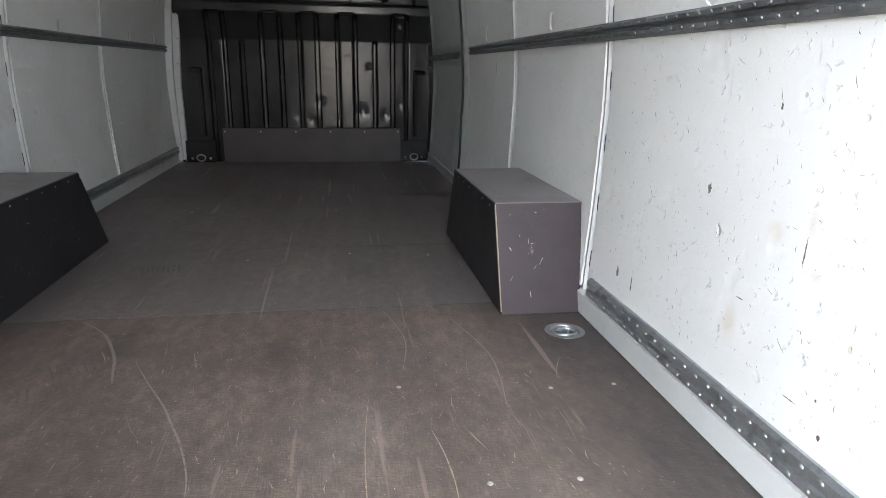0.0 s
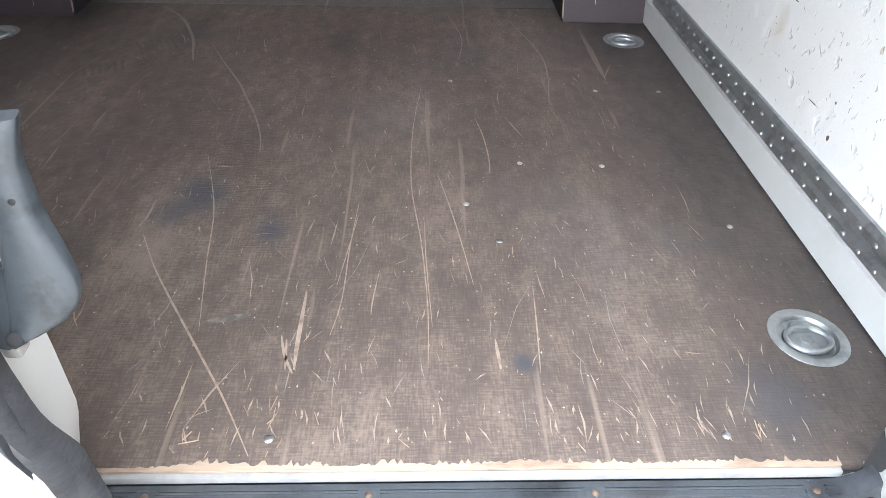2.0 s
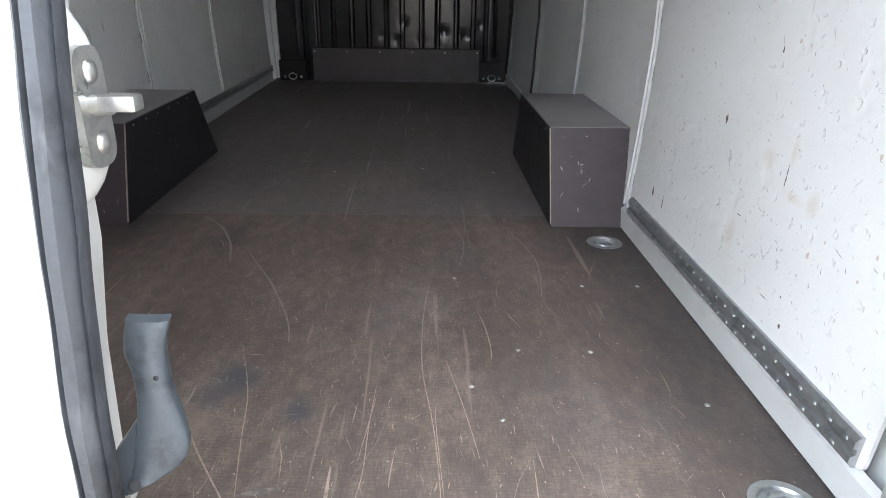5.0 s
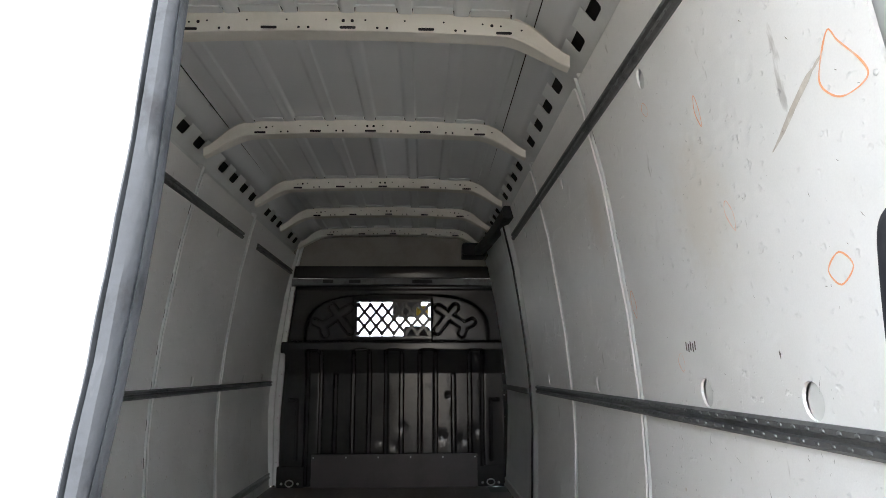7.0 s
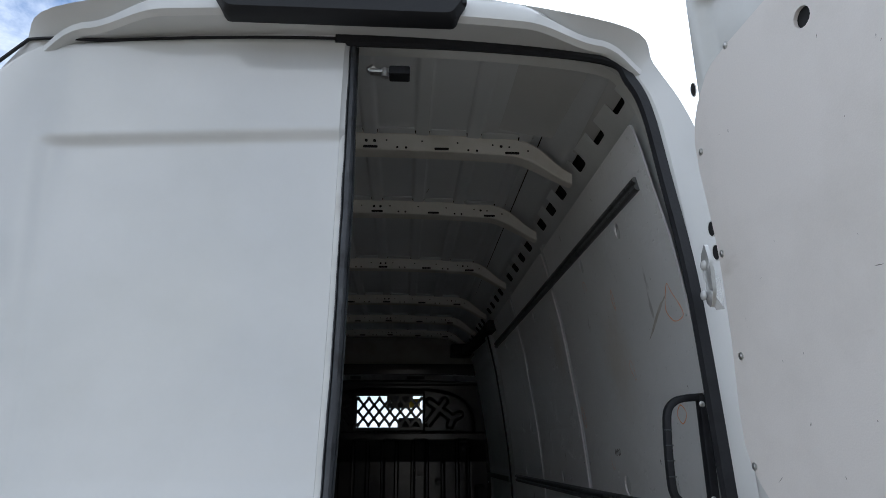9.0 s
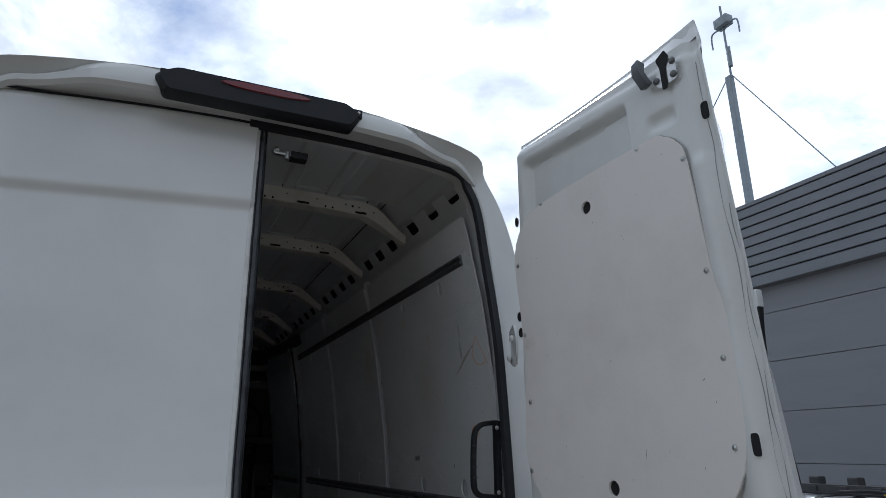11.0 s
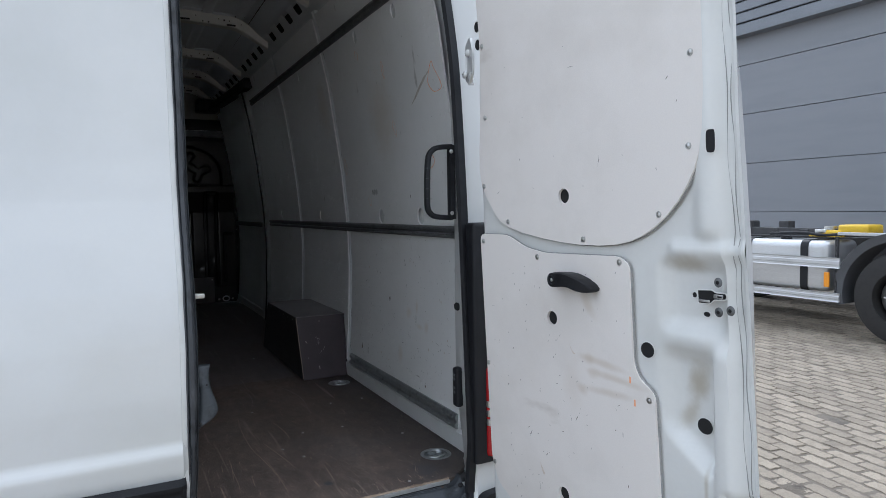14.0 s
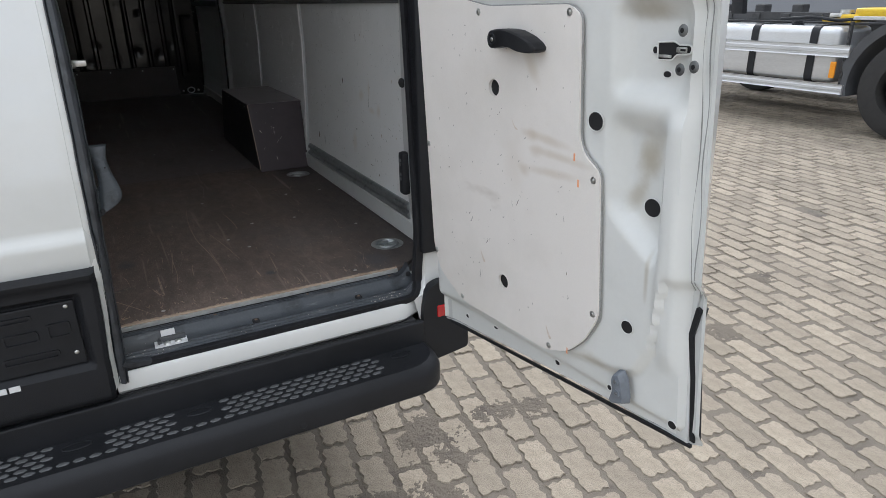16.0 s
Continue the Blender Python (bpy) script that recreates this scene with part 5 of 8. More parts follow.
    cyl(bm, (0.575, 4.215, 2.43), (0.575, 4.20, 2.43), 0.022, 14)
    part("roller_box", bm, PLASTIC, guide, True)
    # edge flanges where the bulkhead meets the sides: white on one side, black on the other
    for sx, mt, xs in ((-1, GREYPAINT, (0.812, 0.818, 0.790, 0.725, 0.668)), (1, BLACKSTEEL, (0.862, 0.868, 0.853, 0.790, 0.730))):
        bm = bmesh.new()
        zz = [0.72 + 0.08 * k for k in range(24)]
        inner_ = [lerp(z, (0.70, 1.22, 1.74, 2.33, 2.60), xs) for z in zz]
        ruled(bm, [[Vector((sx * (x + dx * max(0.02, wall_x(z) - 0.004 - x)), BULK_Y - dy, z)) for x, z in zip(inner_, zz)] for dx, dy in ((0.0, 0.012), (0.0, 0.048), (0.45, 0.052), (0.50, 0.072), (1.0, 0.076))])
        edge = part("edge_flange", bm, mt, van, True)
        bm = bmesh.new()
        for x, z in list(zip(inner_, zz))[::2]:
            dome(bm, Vector((sx * (x + 0.012), BULK_Y - 0.049, z)), (0, -1, 0), 0.0065, 0.5, 8)
        tagged(part("flange_bolt", bm, STEEL, edge, True), kind="stuff")
    # step well by the sliding door
    bm = bmesh.new()
    box(bm, 0.737, 0.872, 4.162, 4.498, 0.645, 0.650)
    part("step_well", bm, VOID, van)


build_bulkhead()


def build_sliding_door():
    """Inside of the sliding door and its white pillar with a black cable."""
    bm = bmesh.new()
    zz = [0.72 + 1.74 * i / 40 for i in range(41)]
    prof = [(3.02, 0.012), (3.04, -0.012), (3.09, -0.030), (3.17, -0.036), (3.235, -0.026), (3.25, 0.006)]
    ruled(bm, [[Vector((wall_x(z) + b - 0.004 + 0.018 * ramp(abs(z - 1.45), 0.9, 0.2), y + 0.03 * math.sin((z - 0.7) * 1.6), z)) for z in zz] for y, b in prof])
    pillar = part("door_pillar", bm, INNER, van, True)
    bm = bmesh.new()
    path = [Vector((wall_x(z) - 0.034, 3.075 + 0.03 * math.sin((z - 0.7) * 1.6) + 0.006 * math.sin(z * 19), z)) for z in zz]
    sweep(bm, path, circle(0.006, 7))
    part("cable", bm, RUBBER, pillar, True)
    bm = bmesh.new()

    def skin(s, t):
        y, z = 3.26 + 1.17 * s, 0.74 + 1.66 * t
        b = 0.012 * inside(y, z, 3.34, 4.34, 0.84, 1.40, 0.012) + 0.012 * inside(y, z, 3.34, 4.34, 1.47, 2.25, 0.012)
        return (wall_x(z) - 0.004 + b, y, z)

    door = part("sliding_door", grid(60, 70, skin), GREYPAINT, van, True)
    bm = bmesh.new()
    box(bm, 0.872, 0.884, 3.28, 4.40, 1.405, 1.440, 0.004)
    part("belt_rail", bm, DARKRAIL, door)


build_sliding_door()


def build_cab():
    """The cab as far as it shows through the grille: seats, roof, windscreen."""
    cab = thing_part("cab")
    for x0, x1 in ((-0.70, -0.22), (0.05, 0.36), (0.40, 0.72)):
        bm = bmesh.new()
        box(bm, x0, x1, 4.62, 4.76, 1.0, 1.70, 0.05, 3)
        box(bm, (x0 + x1) / 2 - 0.11, (x0 + x1) / 2 + 0.11, 4.63, 4.74, 1.72, 1.90, 0.04, 3)
        part("seat_back", bm, SEAT, cab, True)
    boxed("visor_case", -0.02, 0.24, 5.22, 5.30, 2.02, 2.20, SEAT, cab, 0.02)
    boxed("warning_vest", 0.20, 0.30, 4.80, 4.84, 2.00, 2.08, YELLOW, cab, 0.01)
    boxed("sun_visor", -0.80, 0.80, 5.30, 5.62, 2.20, 2.29, SEAT, cab, 0.02)
    boxed("cab_roof", -0.90, 0.90, 4.50, 5.70, 2.30, 2.36, GREYPAINT, cab, 0.01)
    boxed("cab_floor", -0.92, 0.92, 4.52, 6.4, 0.60, 0.66, CHASSIS, cab, 0)
    boxed("dashboard", -0.88, 0.88, 5.55, 6.25, 1.10, 1.52, SEAT, cab, 0.05)
    boxed("cab_front", -0.95, 0.95, 6.25, 6.55, 0.45, 1.45, PAINT, cab, 0.06)
    for sx in (-1, 1):
        boxed("cab_door", sx * 0.94 - 0.02, sx * 0.94 + 0.02, 4.55, 6.2, 0.6, 1.55, PAINT, cab, 0.01)
        bm = bmesh.new()
        sweep(bm, [Vector((sx * 0.90, 6.22, 1.45)), Vector((sx * 0.82, 5.60, 2.32))], [(-0.04, -0.03), (0.04, -0.03), (0.04, 0.03), (-0.04, 0.03)])
        part("windscreen_pillar", bm, PAINT, cab)
    bm = bmesh.new()
    ruled(bm, [[Vector((x, 6.22, 1.47)) for x in (-0.88, 0.88)], [Vector((x, 5.62, 2.31)) for x in (-0.80, 0.80)]])
    pane = part("windscreen", bm, GLASS, cab)
    pane.visible_shadow = False


build_cab()


# closed left rear door; its skin bulges behind the opening and its free edge laps past the middle
def left_face(z):
    """Outer skin of the closed door near its free edge: upright below the belt line, set back above it."""
    return lerp(z, (0.60, 0.70, 0.80, 0.88, 0.93, 1.00, 1.10, 1.22, 1.34, 1.46, 1.55, 1.65, 1.75, 1.90, 2.10, 2.30, 2.56), (-0.108, -0.101, -0.097, -0.106, -0.115, -0.117, -0.112, -0.098, -0.078, -0.050, -0.027, -0.010, 0.004, 0.022, 0.041, 0.052, 0.060))


def seal_l(z):
    return lerp(z, (0.60, 0.70, 0.80, 0.90, 1.00, 1.10, 1.22, 1.34, 1.46, 1.60, 1.75, 1.90, 2.10, 2.56), (-0.026, -0.024, -0.017, -0.013, -0.012, -0.010, -0.007, -0.005, -0.005, -0.005, -0.003, -0.002, -0.002, 0.000))


def free_edge(z):
    return lerp(z, (0.60, 0.70, 0.80, 0.90, 1.00, 1.10, 1.22, 1.34, 1.46, 1.60, 1.75, 1.90, 2.10, 2.56), (-0.005, 0.001, 0.004, 0.009, 0.013, 0.017, 0.020, 0.021, 0.019, 0.020, 0.023, 0.024, 0.025, 0.022))


def edge_turn(z):
    """How far the inner border of the seal lies behind its outer border."""
    return lerp(z, (0.60, 0.70, 0.80, 0.88, 0.95, 1.10, 1.34, 1.70, 2.00), (-0.010, -0.005, 0.013, 0.018, 0.010, 0.0, 0.004, 0.011, 0.006))


def door_top(x):
    return 2.572 - 0.085 * x * x


def left_y(x, z):
    """Outer skin of the closed door, with the large recessed panel."""
    y = left_face(z)
    lo, hi = 2.289 + 0.052 * x, 2.325 + 0.057 * x
    left = lerp(z, (1.2, 1.55, 2.2), (-0.600, -0.615, -0.690))
    panel = ramp(x, left, left + 0.045) * (1 - ramp(z, lo, hi)) * ramp(z, 0.968, 1.000)
    y -= 0.014 * (1 - panel)
    k = 1 - ramp(x, -0.80, -0.60)
    return y * (1 - k) + (rear_y(z) - 0.030) * k


def build_left_door():
    def x_left(z):
        return -lerp(z, (0.58, 0.9, 1.5, 2.0, 2.24, 2.39, 2.485, 2.525, 2.57), (0.800, 0.815, 0.832, 0.832, 0.826, 0.820, 0.800, 0.765, 0.70))

    def skin(s, t):
        z = 0.89 + (2.568 - 0.89) * t
        x1 = seal_l(z) + 0.002
        x = x_left(z) * (1 - s) + x1 * s
        z -= (2.568 - door_top(x)) * ramp(t, 0.5, 1)
        return (x, left_y(x, z) + 0.014 * ramp(s, 0.982, 0.997) + 0.010 * (1 - ramp(s, 0.0, 0.02)) + 0.008 * ramp(t, 0.992, 1.0), z)

    door = part("left_rear_door", thicken(grid(120, 220, skin), 0.004), PAINT, van, True)

    # dark gap round the hinge side and the top
    bm = bmesh.new()
    side = [Vector((x_left(z) - 0.003, rear_y(z) - 0.0235, z)) for z in [0.92 + 1.53 * i / 60 for i in range(61)]]
    top_ = [Vector((x, 0.030 + 0.022 * ramp(x, -0.72, -0.55), door_top(x) + 0.002)) for x in [-0.745 + 0.74 * i / 40 for i in range(41)]]
    sweep(bm, side + top_, circle(0.0042, 6))
    part("door_gap", bm, RUBBER, door, True)

    # inner shell of the door with its edge flange
    def flange(z):
        x = lerp(z, (0.62, 0.74, 0.82, 0.90, 1.10, 1.20, 1.40, 1.48, 1.60, 2.54), (-0.075, -0.065, -0.040, -0.034, -0.022, -0.008, -0.002, -0.004, -0.020, -0.020))
        y = lerp(z, (0.62, 1.30, 1.48, 1.60, 2.54), (-0.035, -0.035, -0.010, 0.045, 0.095))
        return x, y

    def inner(s, t):
        z = 0.62 + 1.92 * t
        x0, y0 = flange(z)
        x = -0.70 + (0.620 + x0) * s
        return (x, max(y0 + 0.045, 0.06), z)

    part("inner_shell", thicken(grid(12, 40, inner), 0.004), INNER, door, True)
    zz = [0.615 + 1.945 * i / 110 for i in range(111)]
    bm = bmesh.new()
    rows = [[], [], [], [], [], []]
    for z in zz:
        l, r, y = seal_l(z), free_edge(z), left_face(z)
        fx, fy = flange(z)
        for row, p in zip(rows, ((l - lerp(z, (0.88, 0.95), (0.006, 0.016)), y + lerp(z, (0.88, 0.95), (-0.028, 0.001))), (l + 0.004, y + 0.003), (r - 0.006, y + 0.010), (fx * 0.6 + (r - 0.006) * 0.4, y * 0.4 + fy * 0.6), (fx, fy), (fx - 0.012, fy + 0.045))):
            row.append(Vector((p[0], p[1], z)))
    part("door_edge", ruled(bm, rows), INNER, door, True)
    # broad rubber seal along the free edge, dust-grey where it is rubbed
    bm = bmesh.new()
    prof = [(0.0, 0.006), (0.02, -0.002), (0.10, -0.004), (0.17, 0.0005), (0.26, -0.005), (0.60, -0.007), (0.76, -0.004), (0.86, 0.002), (0.95, -0.002), (1.03, 0.004), (1.0, 0.012), (0.6, 0.014)]
    rows = []
    for a, b in prof + prof[:1]:
        row = []
        for z in zz:
            l, r = seal_l(z), free_edge(z)
            wob = 0.0012 * noise.noise((z * 14, a * 2, 0.3)) + 0.003 * math.exp(-((z - 0.955) / 0.02) ** 2) * math.sin(a * 6)
            row.append(Vector((l + (r - l) * a + wob, left_face(z) + edge_turn(z) * min(1.0, a) + b + wob, z)))
        rows.append(row)
    part("edge_seal", ruled(bm, rows), GREYSEAL, door, True)
    # lock mound with striker
    bm = bmesh.new()
    m = Matrix.Translation((-0.020, -0.014, 1.315)) @ Matrix.Diagonal((0.032, 0.046, 0.080, 1))
    bmesh.ops.create_uvsphere(bm, u_segments=24, v_segments=14, radius=1, matrix=m)
    part("lock_mound", bm, INNER, door, True)
    bm = bmesh.new()
    out = rounded([(-0.021, 1.270), (0.017, 1.270), (0.017, 1.358), (-0.021, 1.358)], 0.016, 5)
    vs0 = [bm.verts.new((0.000, -0.020 + a, b)) for a, b in out]
    vs1 = [bm.verts.new((0.0125 + 0.06 * a, -0.020 + a, b)) for a, b in out]
    bm.faces.new(vs0[::-1])
    bm.faces.new(vs1)
    for i in range(len(out)):
        j = (i + 1) % len(out)
        bm.faces.new((vs0[i], vs0[j], vs1[j], vs1[i]))
    for z in (1.288, 1.340):
        dome(bm, (0.0125, -0.021, z), (1, 0, 0), 0.009, 0.5, 10)
    cyl(bm, (0.011, -0.024, 1.316), (0.026, -0.026, 1.318), 0.008, 10)
    box(bm, 0.020, 0.047, -0.036, -0.018, 1.313, 1.325, 0.003)
    part("lock_striker", bm, STEEL, door, True)
    # pull lever on the free edge
    bm = bmesh.new()
    # a blade that widens towards its foot, with a web to the pivot
    rings = []
    stations = [(0.016, 0.051, -0.045, 1.152), (0.013, 0.046, -0.051, 1.130), (0.019, 0.047, -0.056, 1.112), (0.022, 0.051, -0.062, 1.092), (0.021, 0.058, -0.068, 1.070), (0.018, 0.062, -0.074, 1.050), (0.016, 0.054, -0.079, 1.034), (0.014, 0.030, -0.085, 1.020)]
    for p in smooth_path([(a, b, 0) for a, b, _, _ in stations], 4):
        rings.append([p.x, p.y])
    depth_ = smooth_path([(c, d, 0) for _, _, c, d in stations], 4)
    sections = []
    for i, ((xl, xr), q) in enumerate(zip(rings, depth_)):
        t = i / (len(rings) - 1)
        th = 0.0072 * (0.55 + 0.45 * math.sin(math.pi * min(1.0, 0.16 + t))) * (0.75 if i in (0, len(rings) - 1) else 1)
        cx, w = (xl + xr) / 2, (xr - xl) / 2
        sections.append([bm.verts.new((cx + a * w, q.x + b * th + 0.004 * a * a - 0.004, q.y + b * 0.35 * th)) for a, b in rounded([(-1, -1), (1, -1), (1, 1), (-1, 1)], 0.45, 4)])
    n = len(sections[0])
    for a, b in zip(sections, sections[1:]):
        for i in range(n):
            bm.faces.new((a[i], a[(i + 1) % n], b[(i + 1) % n], b[i]))
    bm.faces.new(sections[0][::-1])
    bm.faces.new(sections[-1])
    lever = part("pull_lever", bm, LEVERGREY, door, True)
    bm = bmesh.new()
    web = [(0.019, -0.068, 1.068), (0.008, -0.074, 1.052), (-0.004, -0.082, 1.036), (-0.008, -0.086, 1.022), (-0.004, -0.088, 1.010), (0.010, -0.090, 1.006), (0.024, -0.089, 1.014), (0.028, -0.087, 1.022)]
    f = [bm.verts.new(p) for p in web]
    g = [bm.verts.new((x, y + 0.022, z + 0.002)) for x, y, z in web]
    bm.faces.new(f)
    bm.faces.new(g[::-1])
    for i in range(len(f)):
        j = (i + 1) % len(f)
        bm.faces.new((f[i], f[j], g[j], g[i]))
    bmesh.ops.bevel(bm, geom=bm.edges[:], offset=0.0025, segments=2, affect="EDGES")
    pivot = part("lever_pivot", bm, LEVERGREY, lever, True)
    part("pivot_hole", dome(bmesh.new(), (0.019, -0.0915, 1.021), (0.2, -1, 0.5), 0.0052, 0.25, 12), VOID, lever, True)
    part("lever_dimple", dome(bmesh.new(), (0.040, -0.066, 1.108), (0, -1, 0.5), 0.0024, 0.4, 8), VOID, lever, True)
    bm = bmesh.new()
    box(bm, -0.002, 0.010, -0.084, -0.070, 0.994, 1.008, 0.003)
    part("lever_catch", bm, EDGEGREY, lever, True)
    # rubber corner piece at the foot of the seal
    bm = bmesh.new()
    sweep(bm, smooth_path([(-0.006, -0.112, 0.668), (0.008, -0.110, 0.660), (0.030, -0.102, 0.655), (0.050, -0.099, 0.652)], 4), [(-0.010, -0.008), (0.010, -0.008), (0.012, 0.004), (0.0, 0.008), (-0.012, 0.004)], up=Vector((0, 0, 1)))
    part("seal_foot", bm, GREYSEAL, door, True)
    # black lower cladding with the plate recess
    def clad(s, t):
        z = 0.575 + 0.340 * t
        x = -0.79 * (1 - s) + (seal_l(z) - 0.007) * s
        y = -0.145 + 0.012 * ramp(s, 0.985, 1.0) + 0.020 * inside(x, z, -0.585, -0.062, 0.690, 0.862, 0.008) - 0.012 * ramp(t, 0.90, 0.97) * (1 - ramp(t, 0.975, 1.0))
        return (x, y + 0.014 * ramp(t, 0.975, 1.0) + 0.03 * (1 - ramp(t, 0.0, 0.1)), z + 0.008 * (1 - s))

    part("lower_cladding", thicken(grid(160, 44, clad), 0.006), PLASTIC, door, True)
    bm = bmesh.new()
    yy = -0.127
    box(bm, -0.560, -0.072, yy - 0.006, yy, 0.700, 0.852, 0.004)
    plate = part("plate_holder", bm, PLASTIC, door)
    bm = bmesh.new()
    for i, (x, z, w, h) in enumerate([(-0.50, 0.825, 0.10, 0.012), (-0.36, 0.822, 0.14, 0.016), (-0.20, 0.828, 0.09, 0.010), (-0.48, 0.785, 0.07, 0.030), (-0.38, 0.783, 0.06, 0.026), (-0.28, 0.785, 0.07, 0.030), (-0.18, 0.785, 0.06, 0.022), (-0.11, 0.79, 0.04, 0.03), (-0.45, 0.735, 0.12, 0.010), (-0.30, 0.732, 0.08, 0.016), (-0.17, 0.737, 0.10, 0.014)]):
        out = rounded([(x - w / 2, z - h / 2), (x + w / 2, z - h / 2), (x + w / 2, z + h / 2), (x - w / 2, z + h / 2)], 0.004, 3)
        sweep(bm, [Vector((a, yy - 0.007, b)) for a, b in out], [(-0.0022, -0.003), (0.0022, -0.003), (0.0022, 0.003), (-0.0022, 0.003)], closed=True)
    part("holder_rib", bm, PLASTIC, plate)
    bm = bmesh.new()
    for z in (0.730, 0.840):
        dome(bm, (-0.088, yy - 0.007, z), (0, -1, 0), 0.005, 0.5, 8)
    tagged(part("holder_screw", bm, STEEL, plate, True), kind="stuff")
    for k, w in enumerate((0.015, 0.017, 0.015, 0.022, 0.018, 0.016, 0.014, 0.018, 0.004, 0.016, 0.018, 0.020)):
        x = -0.470 + k * 0.0225
        boxed("printed_bar", x, x + w, -0.1492, -0.1462, 0.677, 0.677 + (0.012 if w > 0.01 else 0.004), WHITEPRINT, plate, 0)
    # hinge at the pillar
    bm = bmesh.new()
    y = rear_y(2.0) - 0.036
    out = rounded([(-0.800, 1.945), (-0.705, 1.945), (-0.705, 2.045), (-0.800, 2.045)], 0.02, 4)
    a = [bm.verts.new((p, y + 0.012, q)) for p, q in out]
    b = [bm.verts.new((p, y - 0.004, q)) for p, q in out]
    bm.faces.new(a)
    bm.faces.new(b[::-1])
    for i in range(len(out)):
        j = (i + 1) % len(out)
        bm.faces.new((a[i], a[j], b[j], b[i]))
    hinge = part("hinge_plate", bm, PAINT, door)
    bm = bmesh.new()
    box(bm, -0.800, -0.725, y - 0.020, y - 0.004, 1.975, 1.990, 0.003)
    box(bm, -0.800, -0.735, y - 0.022, y - 0.004, 2.000, 2.014, 0.003)
    cyl(bm, (-0.752, y - 0.016, 1.955), (-0.752, y - 0.016, 2.032), 0.008, 10)
    part("hinge_arm", bm, STEEL, hinge, True)
    for z in (1.962, 2.030):
        part("hinge_bolt", dome(bmesh.new(), (-0.730, y - 0.006, z), (0, -1, 0), 0.009, 0.6, 10), RUBBER, hinge, True)


build_left_door()


# rubbed-in brown smears on the lower board
for y_, z_, sy_, sz_, k_, tilt_ in ((-0.635, 1.188, 0.060, 0.0075, 0.50, 0.12), (-0.600, 1.190, 0.018, 0.011, 0.45, 0.0), (-0.668, 1.160, 0.074, 0.0070, 0.50, 0.08), (-0.612, 1.162, 0.018, 0.010, 0.35, 0.0), (-0.645, 1.126, 0.070, 0.0075, 0.45, -0.04), (-0.578, 1.118, 0.016, 0.011, 0.45, 0.6), (-0.600, 1.315, 0.014, 0.030, 0.45, -0.5), (-0.55, 1.13, 0.03, 0.05, 0.2, 0.0)):
    stain_and_shade(DOORBOARD, (0.735 - 0.14 * y_ - 0.047 * z_, y_, z_), (0.1, sy_ * 1.25, sz_ * 1.5), (0.60, 0.52, 0.42), k_, tilt_)


# open right rear door: u runs from the hinge side outwards, w stands out towards the opening
def on_door(u, z, w):
    return Vector((0.735 + 0.14 * u - 0.047 * z - w, -u, z))


HINGE_Z, HINGE_U = (0.62, 1.10, 1.40, 1.80, 2.24, 2.46), (0.228, 0.238, 0.241, 0.250, 0.288, 0.304)
FREE_Z, FREE_U = (0.66, 0.95, 1.30, 1.67, 2.00, 2.40, 2.50), (0.975, 0.962, 0.950, 0.934, 0.930, 0.918, 0.910)

SKIN_Z = (0.66, 0.82, 0.89, 0.97, 1.20, 1.42, 1.72, 1.91, 2.05, 2.17, 2.25, 2.29, 2.40, 2.50)
SKIN_U = (0.950, 0.942, 0.930, 0.943, 0.939, 0.937, 0.922, 0.906, 0.904, 0.907, 0.912, 0.903, 0.898, 0.897)


def door_depth(u, z):
    """Relief of the pressed inner sheet."""
    w = -0.010
    w -= 0.022 * inside(u - 0.04 * (z - 2.3), z, 0.332, 0.698, 2.20, 2.400, 0.012)
    w -= 0.012 * inside(u, z, 0.765, 0.832, 2.310, 2.338, 0.010)
    edge = lerp(z, FREE_Z, FREE_U)
    w -= 0.018 * ramp(u, edge - 0.040, edge - 0.026) * 0.8
    w += 0.010 * ramp(u, edge - 0.016, edge - 0.004)
    w += 0.012 * inside(u, z, 0.858, 0.900, 1.46, 2.20, 0.018)
    # lock pocket with a sloping floor, a narrowing pocket below it and the set-back foot
    w += 0.010 * inside(u, z, 0.800, 0.945, 1.425, 1.450, 0.014)
    w -= 0.020 * ramp(u, 0.765, 0.800) * (1 - ramp(u, 0.885, 0.915)) * (1 - ramp(z, 1.395, 1.425)) * ramp(z, 1.270, 1.312)
    w -= 0.024 * ramp(u, 0.760, 0.802) * (1 - ramp(u, 0.864, 0.886)) * (1 - ramp(z, 1.215, 1.262)) * ramp(z - 1.08 + 0.76 * (u - 0.79), -0.018, 0.026)
    w -= 0.016 * (1 - ramp(z - lerp(u, (0.20, 0.55, 0.70, 0.80, 0.847, 0.874, 0.90), (0.71, 0.735, 0.752, 0.765, 0.784, 0.839, 0.99)), -0.014, 0.014))
    w += 0.010 * ramp(u, 0.876, 0.892) * (1 - ramp(u, 0.912, 0.925)) * ramp(z, 0.80, 0.86) * (1 - ramp(z, 1.24, 1.28))
    w -= 0.012 * (1 - ramp(z, 0.695, 0.715))
    w -= 0.010 * ramp(z, 2.435, 2.455)
    return w


